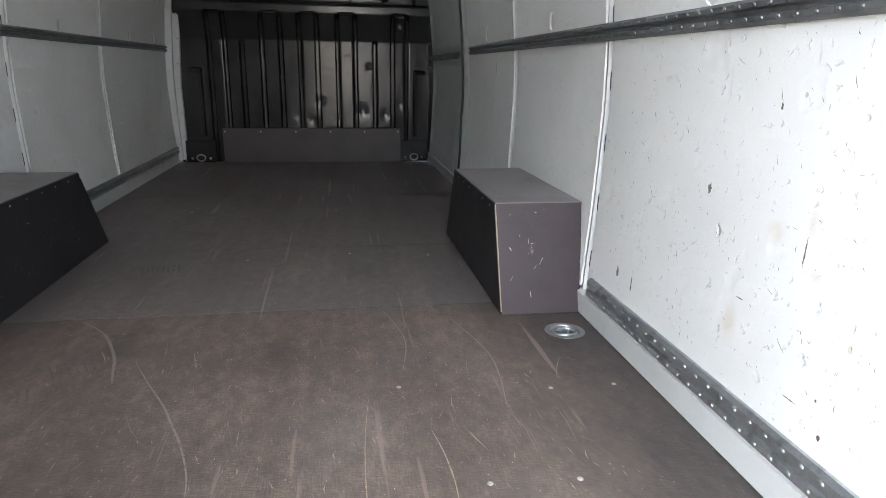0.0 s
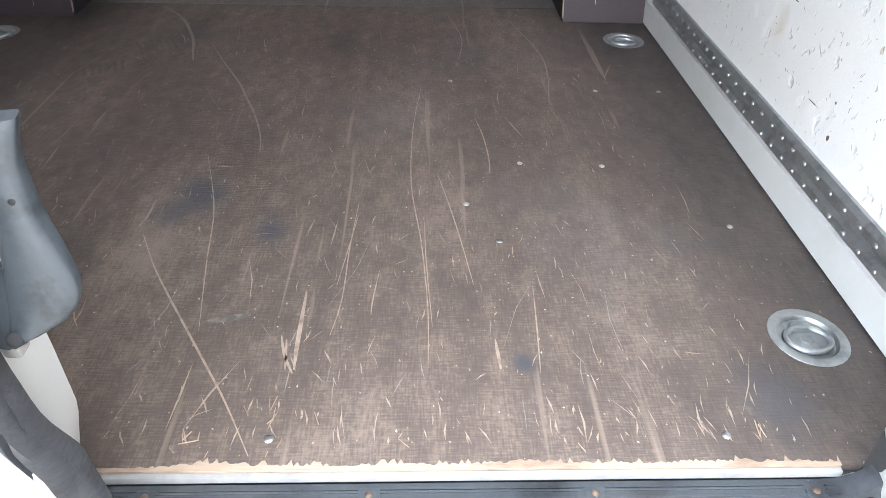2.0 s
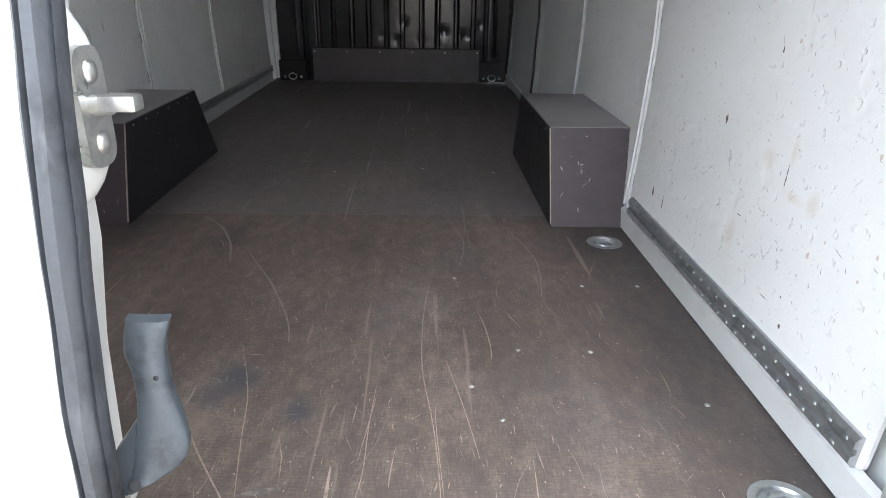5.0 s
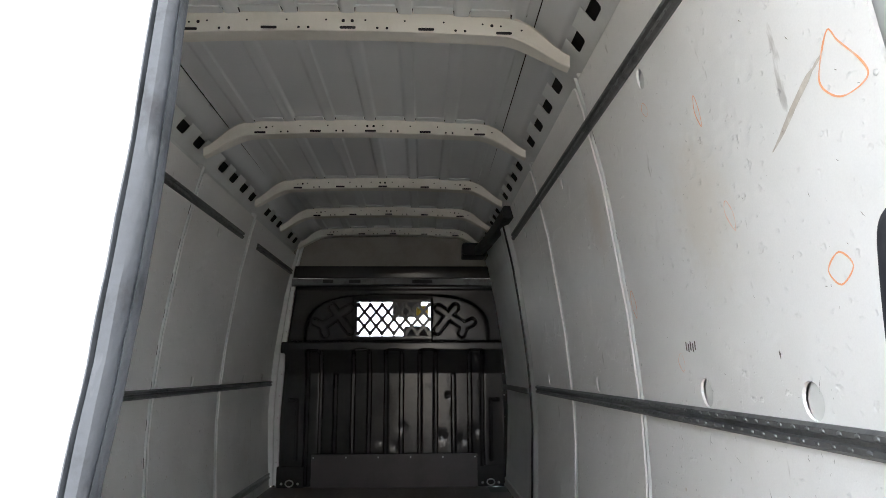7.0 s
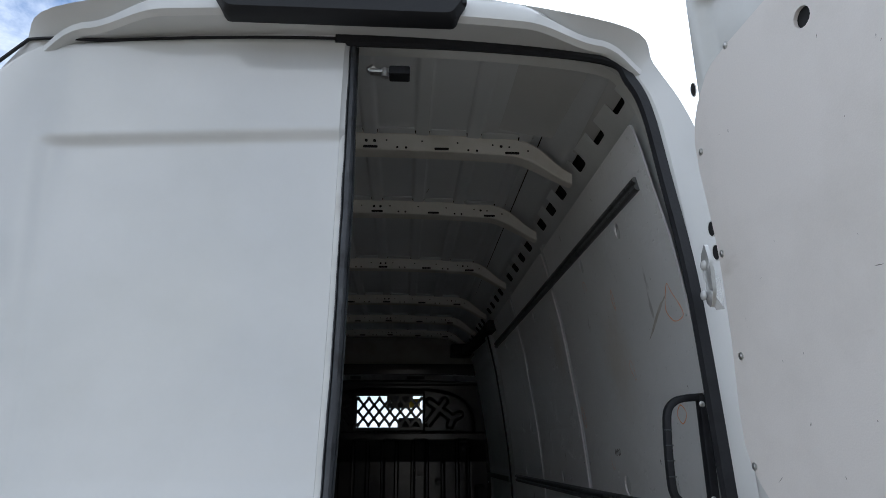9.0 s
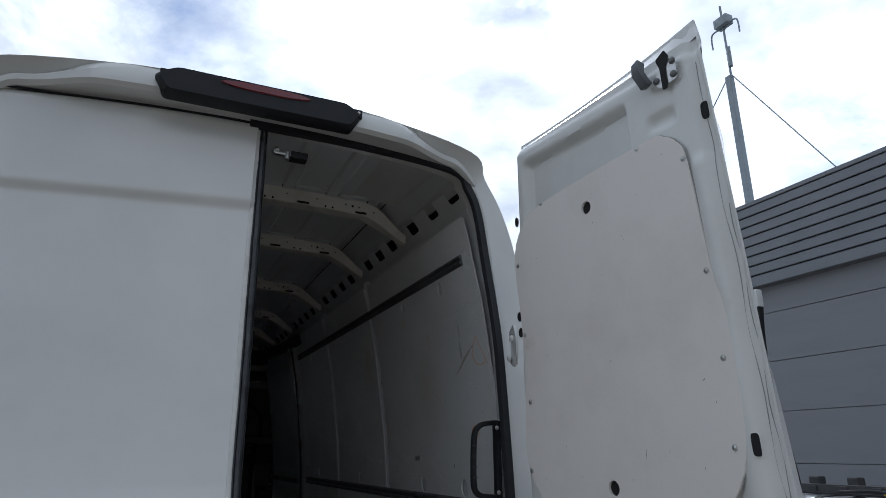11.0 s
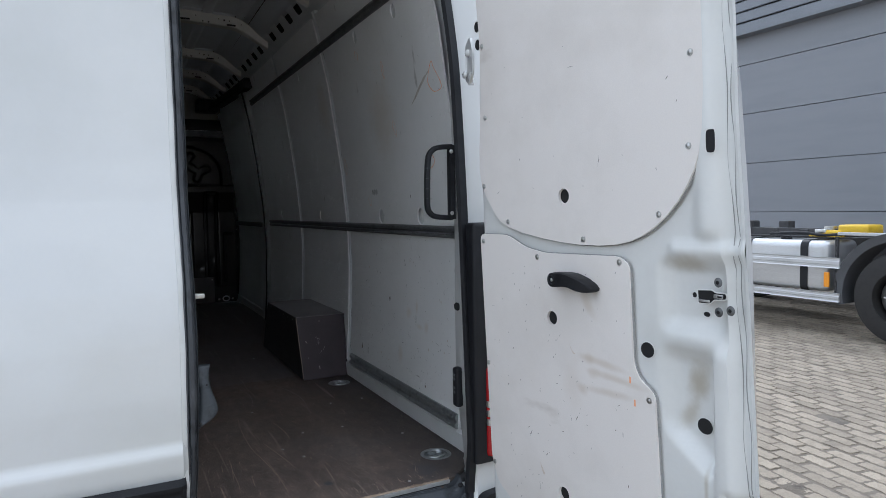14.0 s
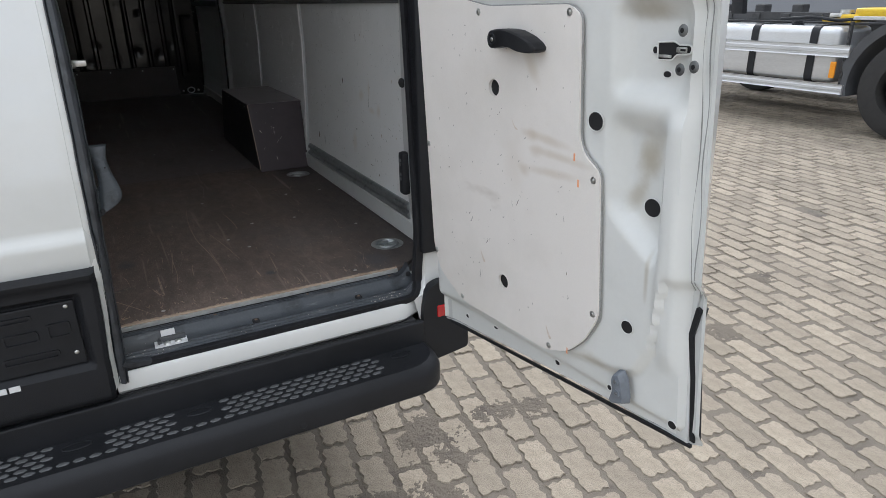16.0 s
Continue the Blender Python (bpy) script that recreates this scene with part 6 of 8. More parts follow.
def build_right_door():
    def point(s, t):
        z = 0.64 + (2.452 - 0.64) * t
        uh, uo = lerp(z, HINGE_Z, HINGE_U), lerp(z, FREE_Z, FREE_U)
        u = uh + (uo - uh) * s
        z += 0.050 * s * (1 - ramp(t, 0.0, 0.12)) + 0.028 * s * ramp(t, 0.9, 1.0)
        return on_door(u, z, door_depth(u, z) * ramp(s, 0.0, 0.012) - 0.03 * (1 - ramp(s, 0.0, 0.012)))

    door = part("right_rear_door", grid(110, 250, point), DOORSHEET, van, True)

    def outer(s, t):
        z = 0.63 + (2.478 - 0.63) * t
        uh, uo = lerp(z, HINGE_Z, HINGE_U) - 0.004, lerp(z, SKIN_Z, SKIN_U)
        z += 0.050 * s * (1 - ramp(t, 0.0, 0.12)) + 0.050 * s * ramp(t, 0.9, 1.0)
        return on_door(uh + (uo - uh) * s, z, -0.040 - 0.016 * (1 - (2 * s - 1) ** 2))

    part("outer_skin", thicken(grid(20, 60, outer), 0.004), PAINT, door, True)
    # folded rim that closes the door between both sheets
    bm = bmesh.new()
    rim = [(s, 0.0) for s in [i / 20 for i in range(20)]] + [(1.0, i / 60) for i in range(60)] + [(1 - i / 20, 1.0) for i in range(20)] + [(0.0, 1 - i / 60) for i in range(60)]
    a = [point(s, t) for s, t in rim]
    b = [outer(s, t) for s, t in rim]
    ruled(bm, [a + [a[0]], b + [b[0]]])
    part("door_rim", bm, PAINT, door, True)
    for s_at, t0, t1 in ((0.962, 0.02, 0.97), (0.975, 0.14, 0.80)):
        bm = bmesh.new()
        crease = [point(s_at + 0.003 * math.sin(i * 0.55), t0 + (t1 - t0) * i / 80) + Vector((-0.0006, 0, 0)) for i in range(81)]
        sweep(bm, crease, [(-0.0007, -0.0004), (0.0007, -0.0004), (0.0007, 0.0005), (-0.0007, 0.0005)], up=Vector((1, 0, 0)))
        part("seam_crease", bm, EDGEGREY, door, True)
    # boards
    up = [(0.278, 2.135), (0.325, 2.222), (0.410, 2.258), (0.752, 2.284), (0.806, 2.276), (0.838, 2.248), (0.853, 2.195), (0.866, 1.969), (0.881, 1.869), (0.878, 1.655), (0.846, 1.556), (0.776, 1.480), (0.684, 1.443), (0.531, 1.443), (0.361, 1.474), (0.299, 1.526), (0.262, 1.613), (0.280, 1.80), (0.285, 1.952)]
    low = [(0.251, 1.456), (0.353, 1.455), (0.415, 1.427), (0.479, 1.416), (0.690, 1.419), (0.713, 1.404), (0.716, 1.202), (0.728, 1.174), (0.765, 1.150), (0.773, 0.870), (0.742, 0.810), (0.700, 0.765), (0.640, 0.741), (0.357, 0.746), (0.272, 0.800), (0.252, 0.86)]

    def hole(u, z, r):
        return [(u + r * math.cos(2 * math.pi * i / 18), z + r * 1.05 * math.sin(2 * math.pi * i / 18)) for i in range(18)]

    for outline, holes, tag in ((smooth_path([(a_, b_, 0) for a_, b_ in up], 3, True), [(0.562, 2.193), (0.546, 1.545)], "u"), (rounded(low, 0.018, 3), [(0.495, 1.267), (0.509, 0.852)], "l")):
        outline = [(p[0], p[1]) for p in outline]
        board = part("door_board", sheet(outline, [hole(u, z, 0.0155) for u, z in holes], lambda u, z, w: on_door(u, z, w - 0.004), 0.006), DOORBOARD, door)
        for u, z in holes:
            bm = bmesh.new()
            bm.faces.new([bm.verts.new(on_door(p, q, -0.0052)) for p, q in hole(u, z, 0.017)])
            part("board_hole", bm, VOID, board)
        # saw-cut rim in dull grey
        bm = bmesh.new()
        sweep(bm, [on_door(u, z, -0.004) for u, z in outline], circle(0.0022, 5), closed=True, up=Vector((1, 0, 0)))
        part("sealed_edge", bm, EDGEGREY, board)
    screws = [(0.404, 2.257), (0.734, 2.277), (0.846, 2.207), (0.290, 2.113), (0.294, 1.920), (0.293, 1.746), (0.275, 1.576), (0.360, 1.487), (0.597, 1.451), (0.786, 1.504), (0.851, 1.627), (0.859, 1.790), (0.855, 1.962),
              (0.262, 1.437), (0.455, 1.406), (0.690, 1.407), (0.257, 1.117), (0.752, 1.134), (0.262, 0.850), (0.357, 0.757), (0.761, 0.876), (0.648, 0.755)]
    for u, z in screws:
        bm = bmesh.new()
        at = on_door(u, z, 0.002)
        dome(bm, at, (-1, 0, 0), 0.0050, 0.5, 10)
        cyl(bm, at + Vector((-0.001, 0, 0)), at + Vector((0.003, 0, 0)), 0.0064, 12)
        part("board_screw", bm, STEEL, door, True)
    # access holes in the sheet: round and slotted, with a folded rim
    for u, z, ru, rz in ((0.743, 1.234, 0.0165, 0.0165), (0.846, 1.102, 0.0165, 0.0165), (0.831, 0.876, 0.0130, 0.0130), (0.288, 2.242, 0.008, 0.014), (0.266, 1.975, 0.011, 0.014), (0.266, 1.931, 0.011, 0.014), (0.898, 2.302, 0.0085, 0.021), (0.894, 1.632, 0.0085, 0.021), (0.834, 1.353, 0.0050, 0.0060), (0.858, 1.319, 0.0075, 0.0055),
                       (0.319, 0.676, 0.006, 0.006), (0.430, 0.690, 0.008, 0.004), (0.633, 0.694, 0.007, 0.007), (0.785, 0.716, 0.006, 0.006), (0.926, 0.712, 0.009, 0.009), (0.99, 1.5, 0.0, 0.0)):
        if ru == 0:
            continue
        w = door_depth(u, z)
        n = 20
        k = 4 if rz > 1.8 * ru else 2
        pts = []
        for i in range(n):
            a_ = 2 * math.pi * i / n
            c, s = math.cos(a_), math.sin(a_)
            pts.append((u + ru * math.copysign(abs(c) ** (2 / k), c), z + rz * math.copysign(abs(s) ** (2 / k), s)))
        bm = bmesh.new()
        bm.faces.new([bm.verts.new(on_door(p, q, max(w, door_depth(p, q)) + 0.0022)) for p, q in pts])
        hole_ = part("access_hole", bm, VOID, door)
        bm = bmesh.new()
        sweep(bm, [on_door(p, q, max(w, door_depth(p, q)) + 0.002) for p, q in pts], circle(0.0010, 5), closed=True, up=Vector((1, 0, 0)))
        part("folded_rim", bm, INNER, hole_, True)
    # handle on the lower board: an arched grip that grows from a round eye
    bm = bmesh.new()
    arch_ = rounded([(0.521, 1.350), (0.521, 1.367), (0.537, 1.377), (0.566, 1.379), (0.592, 1.377), (0.622, 1.368), (0.644, 1.357), (0.653, 1.347), (0.648, 1.341), (0.632, 1.339), (0.614, 1.341), (0.596, 1.347), (0.578, 1.348), (0.553, 1.345), (0.533, 1.343)], 0.004, 3)
    mid = (0.577, 1.359)
    rings = [[bm.verts.new(on_door(mid[0] + (u - 0.585) * k * 0.94, mid[1] + (z - 1.359) * k, w + 0.010 * math.sin(math.pi * (u - 0.52) / 0.135) * (w > 0.005))) for u, z in arch_] for k, w in ((0.96, 0.002), (1.0, 0.008), (1.0, 0.022), (0.97, 0.027), (0.88, 0.030))]
    for a_, b_ in zip(rings, rings[1:]):
        for i in range(len(arch_)):
            j = (i + 1) % len(arch_)
            bm.faces.new((a_[i], a_[j], b_[j], b_[i]))
    bm.faces.new(rings[-1])
    cyl(bm, on_door(0.532, 1.360, 0.0), on_door(0.532, 1.360, 0.0325), 0.0155, 20)
    handle = part("pull_handle", bm, RUBBER, door, True)
    bm = bmesh.new()
    c = on_door(0.532, 1.360, 0.033)
    sweep(bm, [c + Vector((0, 0.0095 * math.cos(t), 0.0095 * math.sin(t))) for t in [2 * math.pi * i / 20 for i in range(20)]], circle(0.0016, 6), closed=True, up=Vector((1, 0, 0)))
    part("handle_eye", bm, PLASTIC, handle, True)
    bm = bmesh.new()
    dome(bm, on_door(0.532, 1.360, 0.032), (-1, 0, 0), 0.0045, 0.5, 10)
    part("handle_screw", bm, STEEL, handle, True)
    # lock in the edge column
    bm = bmesh.new()
    out = rounded([(0.853, 1.366), (0.881, 1.368), (0.889, 1.3635), (0.907, 1.364), (0.910, 1.359), (0.908, 1.352), (0.886, 1.350), (0.878, 1.342), (0.854, 1.341)], 0.0025, 3)
    w0 = max(door_depth(p, q) for p, q in out) + 0.002
    bm.faces.new([bm.verts.new(on_door(p, q, w0)) for p, q in out])
    lock = part("lock_opening", bm, VOID, door)
    bm = bmesh.new()
    sweep(bm, [on_door(p, q, w0) for p, q in out], circle(0.0013, 6), closed=True, up=Vector((1, 0, 0)))
    part("lock_rim", bm, INNER, lock, True)
    bm = bmesh.new()
    c = on_door(0.895, 1.357, w0 + 0.002)
    box(bm, c.x - 0.002, c.x + 0.002, c.y - 0.009, c.y + 0.009, c.z - 0.0038, c.z + 0.0038, 0.0012)
    c = on_door(0.867, 1.347, w0 + 0.002)
    box(bm, c.x - 0.002, c.x + 0.002, c.y - 0.012, c.y + 0.010, c.z - 0.0022, c.z + 0.0022, 0.0008)
    part("lock_claw", bm, STEEL, lock, True)
    bm = bmesh.new()
    c = on_door(0.899, 1.357, w0 + 0.0045)
    box(bm, c.x - 0.0008, c.x + 0.0008, c.y - 0.0045, c.y + 0.0045, c.z - 0.0016, c.z + 0.0016, 0.0006)
    part("claw_slot", bm, VOID, lock, True)
    for u, z in ((0.903, 1.384), (0.903, 1.331), (0.925, 1.336)):
        bm = bmesh.new()
        dome(bm, on_door(u, z, 0.002), (-1, 0, 0), 0.0088, 0.22, 14)
        bolt = part("lock_bolt", bm, DARKRAIL, door, True)
        bm = bmesh.new()
        dome(bm, on_door(u, z, 0.0042), (-1, 0, 0), 0.0036, 0.2, 8)
        part("bolt_socket", bm, VOID, bolt, True)
    # upper latch and catch block
    bm = bmesh.new()
    c0, c1 = on_door(0.777, 2.470, 0.008), on_door(0.792, 2.405, 0.008)
    sweep(bm, [c0, (c0 + c1) / 2 + Vector((-0.012, 0, 0)), c1], [(-0.011, -0.010), (0.011, -0.010), (0.010, 0.010), (-0.010, 0.010)], up=Vector((1, 0, 0)))
    part("catch_block", bm, FENDER, door, True)
    bm = bmesh.new()
    out = rounded([(0.806, 2.400), (0.824, 2.386), (0.866, 2.392), (0.868, 2.440), (0.845, 2.448), (0.812, 2.420)], 0.006, 3)
    bm.faces.new([bm.verts.new(on_door(p, q, 0.002)) for p, q in out])
    plate = part("latch_plate", bm, STEEL, door)
    bm = bmesh.new()
    out = rounded([(0.828, 2.378), (0.842, 2.378), (0.842, 2.430), (0.856, 2.448), (0.846, 2.470), (0.820, 2.456), (0.828, 2.43)], 0.005, 3)
    bm.faces.new([bm.verts.new(on_door(p, q, 0.0045)) for p, q in out])
    part("latch_slot", bm, VOID, plate)
    for u, z in ((0.814, 2.408), (0.860, 2.436), (0.858, 2.404)):
        part("latch_bolt", dome(bmesh.new(), on_door(u, z, 0.003), (-1, 0, 0), 0.0085, 0.6, 10), DARKRAIL, plate, True)
    # lower catch
    bm = bmesh.new()
    out = rounded([(0.820, 0.781), (0.838, 0.788), (0.848, 0.772), (0.857, 0.735), (0.856, 0.720), (0.840, 0.713), (0.818, 0.705), (0.812, 0.712), (0.822, 0.740), (0.817, 0.766)], 0.004, 3)
    rings = [[bm.verts.new(on_door(0.827 + (u - 0.836) * k * 0.82, 0.742 + (z - 0.747) * k, w)) for u, z in out] for k, w in ((1.0, -0.014), (0.86, 0.002), (0.80, 0.005), (0.66, 0.0055))]
    for a_, b_ in zip(rings, rings[1:]):
        for i in range(len(out)):
            j = (i + 1) % len(out)
            bm.faces.new((a_[i], a_[j], b_[j], b_[i]))
    bm.faces.new(rings[-1])
    catch = part("lower_catch", bm, CATCHGREY, door, True)
    for u, z in ((0.825, 0.761), (0.829, 0.737)):
        bm = bmesh.new()
        cyl(bm, on_door(u, z, 0.004), on_door(u, z, 0.0078), 0.0075, 14)
        washer = part("catch_washer", bm, CATCHGREY, catch, True)
        part("catch_bolt", dome(bmesh.new(), on_door(u, z, 0.0075), (-1, 0, 0), 0.0038, 0.6, 8), DARKRAIL, washer, True)
    # black outer cladding seen past the free edge and along the foot
    bm = bmesh.new()
    path = [on_door(0.948, 0.955, -0.040), on_door(0.936, 0.90, -0.044), on_door(0.946, 0.82, -0.046), on_door(0.956, 0.690, -0.048)]
    sweep(bm, path, [(-0.004, -0.010), (0.006, -0.010), (0.006, 0.008), (-0.004, 0.008)], up=Vector((1, 0, 0)))
    sweep(bm, [on_door(0.958, 0.680, -0.036), on_door(0.24, 0.630, -0.036)], [(-0.003, -0.002), (0.003, -0.002), (0.003, 0.004), (-0.003, 0.004)], up=Vector((1, 0, 0)))
    part("outer_cladding", bm, PLASTIC, door)
    # brown hand smears and marker ticks on the lower board
    for z0, z1, u0, u1, wd in ((1.215, 1.195, 0.545, 0.562, 0.0025), (0.905, 0.880, 0.435, 0.450, 0.006), (0.800, 0.775, 0.640, 0.655, 0.006)):
        bm = bmesh.new()
        pts = [(u0 + (u1 - u0) * i / 8, z0 + (z1 - z0) * i / 8 - 0.006 * math.sin(math.pi * i / 8)) for i in range(9)]
        ruled(bm, [[on_door(u, z + wd * math.sin(math.pi * (i + 0.6) / 9.2) * sg, 0.0026) for i, (u, z) in enumerate(pts)] for sg in (-1, 1)])
        part("hand_smear", bm, HANDSMEAR, door)
    # fine knocks and pen-like scratches on both boards
    bm = bmesh.new()
    rng = random.Random(19)
    for _ in range(150):
        u, z = rng.uniform(0.31, 0.83), rng.uniform(1.50, 2.24)
        if _ % 5:
            u, z = rng.uniform(0.28, 0.70), rng.uniform(0.78, 1.39)
        a, L_, w_ = rng.gauss(1.4, 0.6), rng.uniform(0.002, 0.008) * (3 if rng.random() < 0.10 else 1), rng.uniform(0.0003, 0.0009)
        du, dz = math.cos(a) * L_, math.sin(a) * L_
        bm.faces.new([bm.verts.new(on_door(p, q, 0.0027)) for p, q in ((u, z), (u + du * 0.5 + w_, z + dz * 0.5 - w_), (u + du, z + dz), (u + du * 0.5 - w_, z + dz * 0.5 + w_))])
    tagged(part("board_scuff", bm, SCUFF, door), kind="stuff")
    for u, z in ((0.708, 1.168), (0.718, 1.122), (0.700, 0.768)):
        part("marker_tick", ruled(bmesh.new(), [[on_door(u + d, z + e, 0.0027) for e in (-0.008, 0.006)] for d in (-0.002, 0.002)]), ORANGE, door)
    # hinge strap between door and pillar
    bm = bmesh.new()
    out = rounded([(-0.235, 1.925), (-0.215, 1.965), (-0.175, 1.95), (-0.175, 1.86), (-0.205, 1.845), (-0.235, 1.87)], 0.008, 3)
    a = [bm.verts.new((0.690 + 0.25 * (y + 0.235), y, z)) for y, z in out]
    b = [bm.verts.new((0.697 + 0.25 * (y + 0.235), y, z)) for y, z in out]
    bm.faces.new(a)
    bm.faces.new(b[::-1])
    for i in range(len(out)):
        j = (i + 1) % len(out)
        bm.faces.new((a[i], a[j], b[j], b[i]))
    sweep(bm, [Vector((0.705, -0.19, 1.905)), Vector((0.79, -0.06, 1.905))], [(-0.008, -0.03), (0.008, -0.03), (0.008, 0.03), (-0.008, 0.03)], up=Vector((0, 0, 1)))
    for y, z in ((-0.205, 1.925), (-0.190, 1.872)):
        dome(bm, (0.694, y, z), (-1, 0, 0), 0.010, 0.5, 12)
    part("door_hinge", bm, PAINT, door, True)


build_right_door()


def build_sill():
    """Black sill tray below the floor edge, white lower flange, rear step."""
    xs = (-0.745, 0.745)
    prof = [(0.004, 0.684), (-0.012, 0.6865), (-0.022, 0.684), (-0.027, 0.674), (-0.034, 0.666), (-0.046, 0.661), (-0.062, 0.660), (-0.066, 0.6625), (-0.070, 0.658), (-0.074, 0.661), (-0.079, 0.656), (-0.086, 0.653), (-0.090, 0.640)]
    bm = bmesh.new()
    ruled(bm, [[Vector((x, y, z)) for x in [xs[0] + (xs[1] - xs[0]) * i / 20 for i in range(21)]] for y, z in prof])
    tray = part("sill_tray", bm, SILLPLASTIC, van, True)
    for y, z in ((-0.004, 0.6860), (-0.008, 0.6868), (-0.016, 0.6868), (-0.0655, 0.6625), (-0.0745, 0.6612), (-0.0815, 0.6555)):
        bm = bmesh.new()
        sweep(bm, [Vector((xs[0], y, z)), Vector((xs[1] - 0.02, y, z))], [(-0.0011, -0.001), (0.0011, -0.001), (0.0011, 0.0012), (-0.0011, 0.0012)], up=Vector((0, 0, 1)))
        part("tray_rib", bm, SILLPLASTIC, tray)
    # rounded right-hand end of the tray
    bm = bmesh.new()
    ruled(bm, [[Vector((0.715, y, z + 0.0008)) for y, z in prof], [Vector((0.732, y * 0.97, z + 0.003)) for y, z in prof], [Vector((0.748, y * 0.9, max(z + 0.014, 0.672))) for y, z in prof], [Vector((0.758, y * 0.85, max(z + 0.03, 0.688))) for y, z in prof]])
    part("tray_end", bm, SILLPLASTIC, tray, True)
    for x in (-0.25, -0.02, 0.215, 0.458, 0.700):
        boss = boxed("tray_boss", x - 0.012, x + 0.012, -0.023, -0.002, 0.680, 0.6878, SILLPLASTIC, tray, 0.003)
        part("tray_screw", dome(bmesh.new(), (x, -0.012, 0.688), (0, 0, 1), 0.0045, 0.5, 10), RUSTY, boss, True)
    for x in (-0.16, 0.308, 0.590):
        bm = bmesh.new()
        box(bm, x - 0.009, x + 0.009, -0.058, -0.038, 0.655, 0.6665, 0.005, 3)
        sock = part("tray_socket", bm, VOID, tray, True)
        part("socket_screw", dome(bmesh.new(), (x, -0.050, 0.667), (0, 0, 1), 0.0042, 0.5, 10), RUSTY, sock, True)
    for x in (0.05, 0.34, 0.62):
        part("drain_plug", dome(bmesh.new(), (x, -0.1085, 0.648), (0, -1, 0.3), 0.004, 0.4, 8), VOID, tray)
    # dust and grit in the corners of the tray
    bm = bmesh.new()
    rng = random.Random(8)
    for _ in range(170):
        x = rng.choice((rng.uniform(0.62, 0.735), rng.uniform(0.62, 0.735), rng.uniform(-0.02, 0.07), rng.uniform(0.0, 0.72)))
        y = rng.choice((-0.0685, -0.0775, -0.083, -0.060)) + rng.gauss(0, 0.0012)
        z = lerp(-y, [-p[0] for p in prof], [p[1] for p in prof])
        bmesh.ops.create_icosphere(bm, subdivisions=1, radius=rng.uniform(0.0005, 0.0014), matrix=Matrix.Translation((x, y, z + 0.0004)))
    tagged(part("grit", bm, CHIP, tray), kind="stuff")
    # white hose end left of the striker
    bm = bmesh.new()
    cyl(bm, (-0.014, -0.046, 0.662), (-0.014, -0.046, 0.672), 0.008, 14)
    part("catch_base", bm, EDGEGREY, tray, True)
    # lower lock plate with two bolts
    bm = bmesh.new()
    box(bm, 0.064, 0.138, -0.0745, -0.042, 0.6615, 0.6655, 0.001)
    box(bm, 0.082, 0.114, -0.046, -0.041, 0.6615, 0.692, 0.001)
    strike = part("lower_striker", bm, WHITEPRINT, tray)
    bm = bmesh.new()
    box(bm, 0.077, 0.136, -0.056, -0.046, 0.665, 0.678, 0.003)
    box(bm, 0.071, 0.081, -0.064, -0.046, 0.665, 0.673, 0.002)
    part("striker_bar", bm, SILLPLASTIC, strike, True)
    for x in (0.092, 0.117):
        part("striker_bolt", dome(bmesh.new(), (x, -0.064, 0.6655), (0, 0, 1), 0.0085, 0.6, 12), STEEL, strike, True)
    bm = bmesh.new()
    ruled(bm, [[Vector((x, y + 0.030 * ramp(x, 0.69, 0.765), z)) for x in [-0.030 + 0.795 * i / 40 for i in range(41)]] for y, z in ((-0.090, 0.640), (-0.104, 0.638), (-0.109, 0.630), (-0.109, 0.592), (-0.100, 0.582), (-0.060, 0.575))])
    part("rear_panel", bm, PAINT, van, True)
    boxed("cross_beam", -0.74, 0.74, -0.098, -0.030, 0.36, 0.578, CHASSIS, van, 0.004)


build_sill()


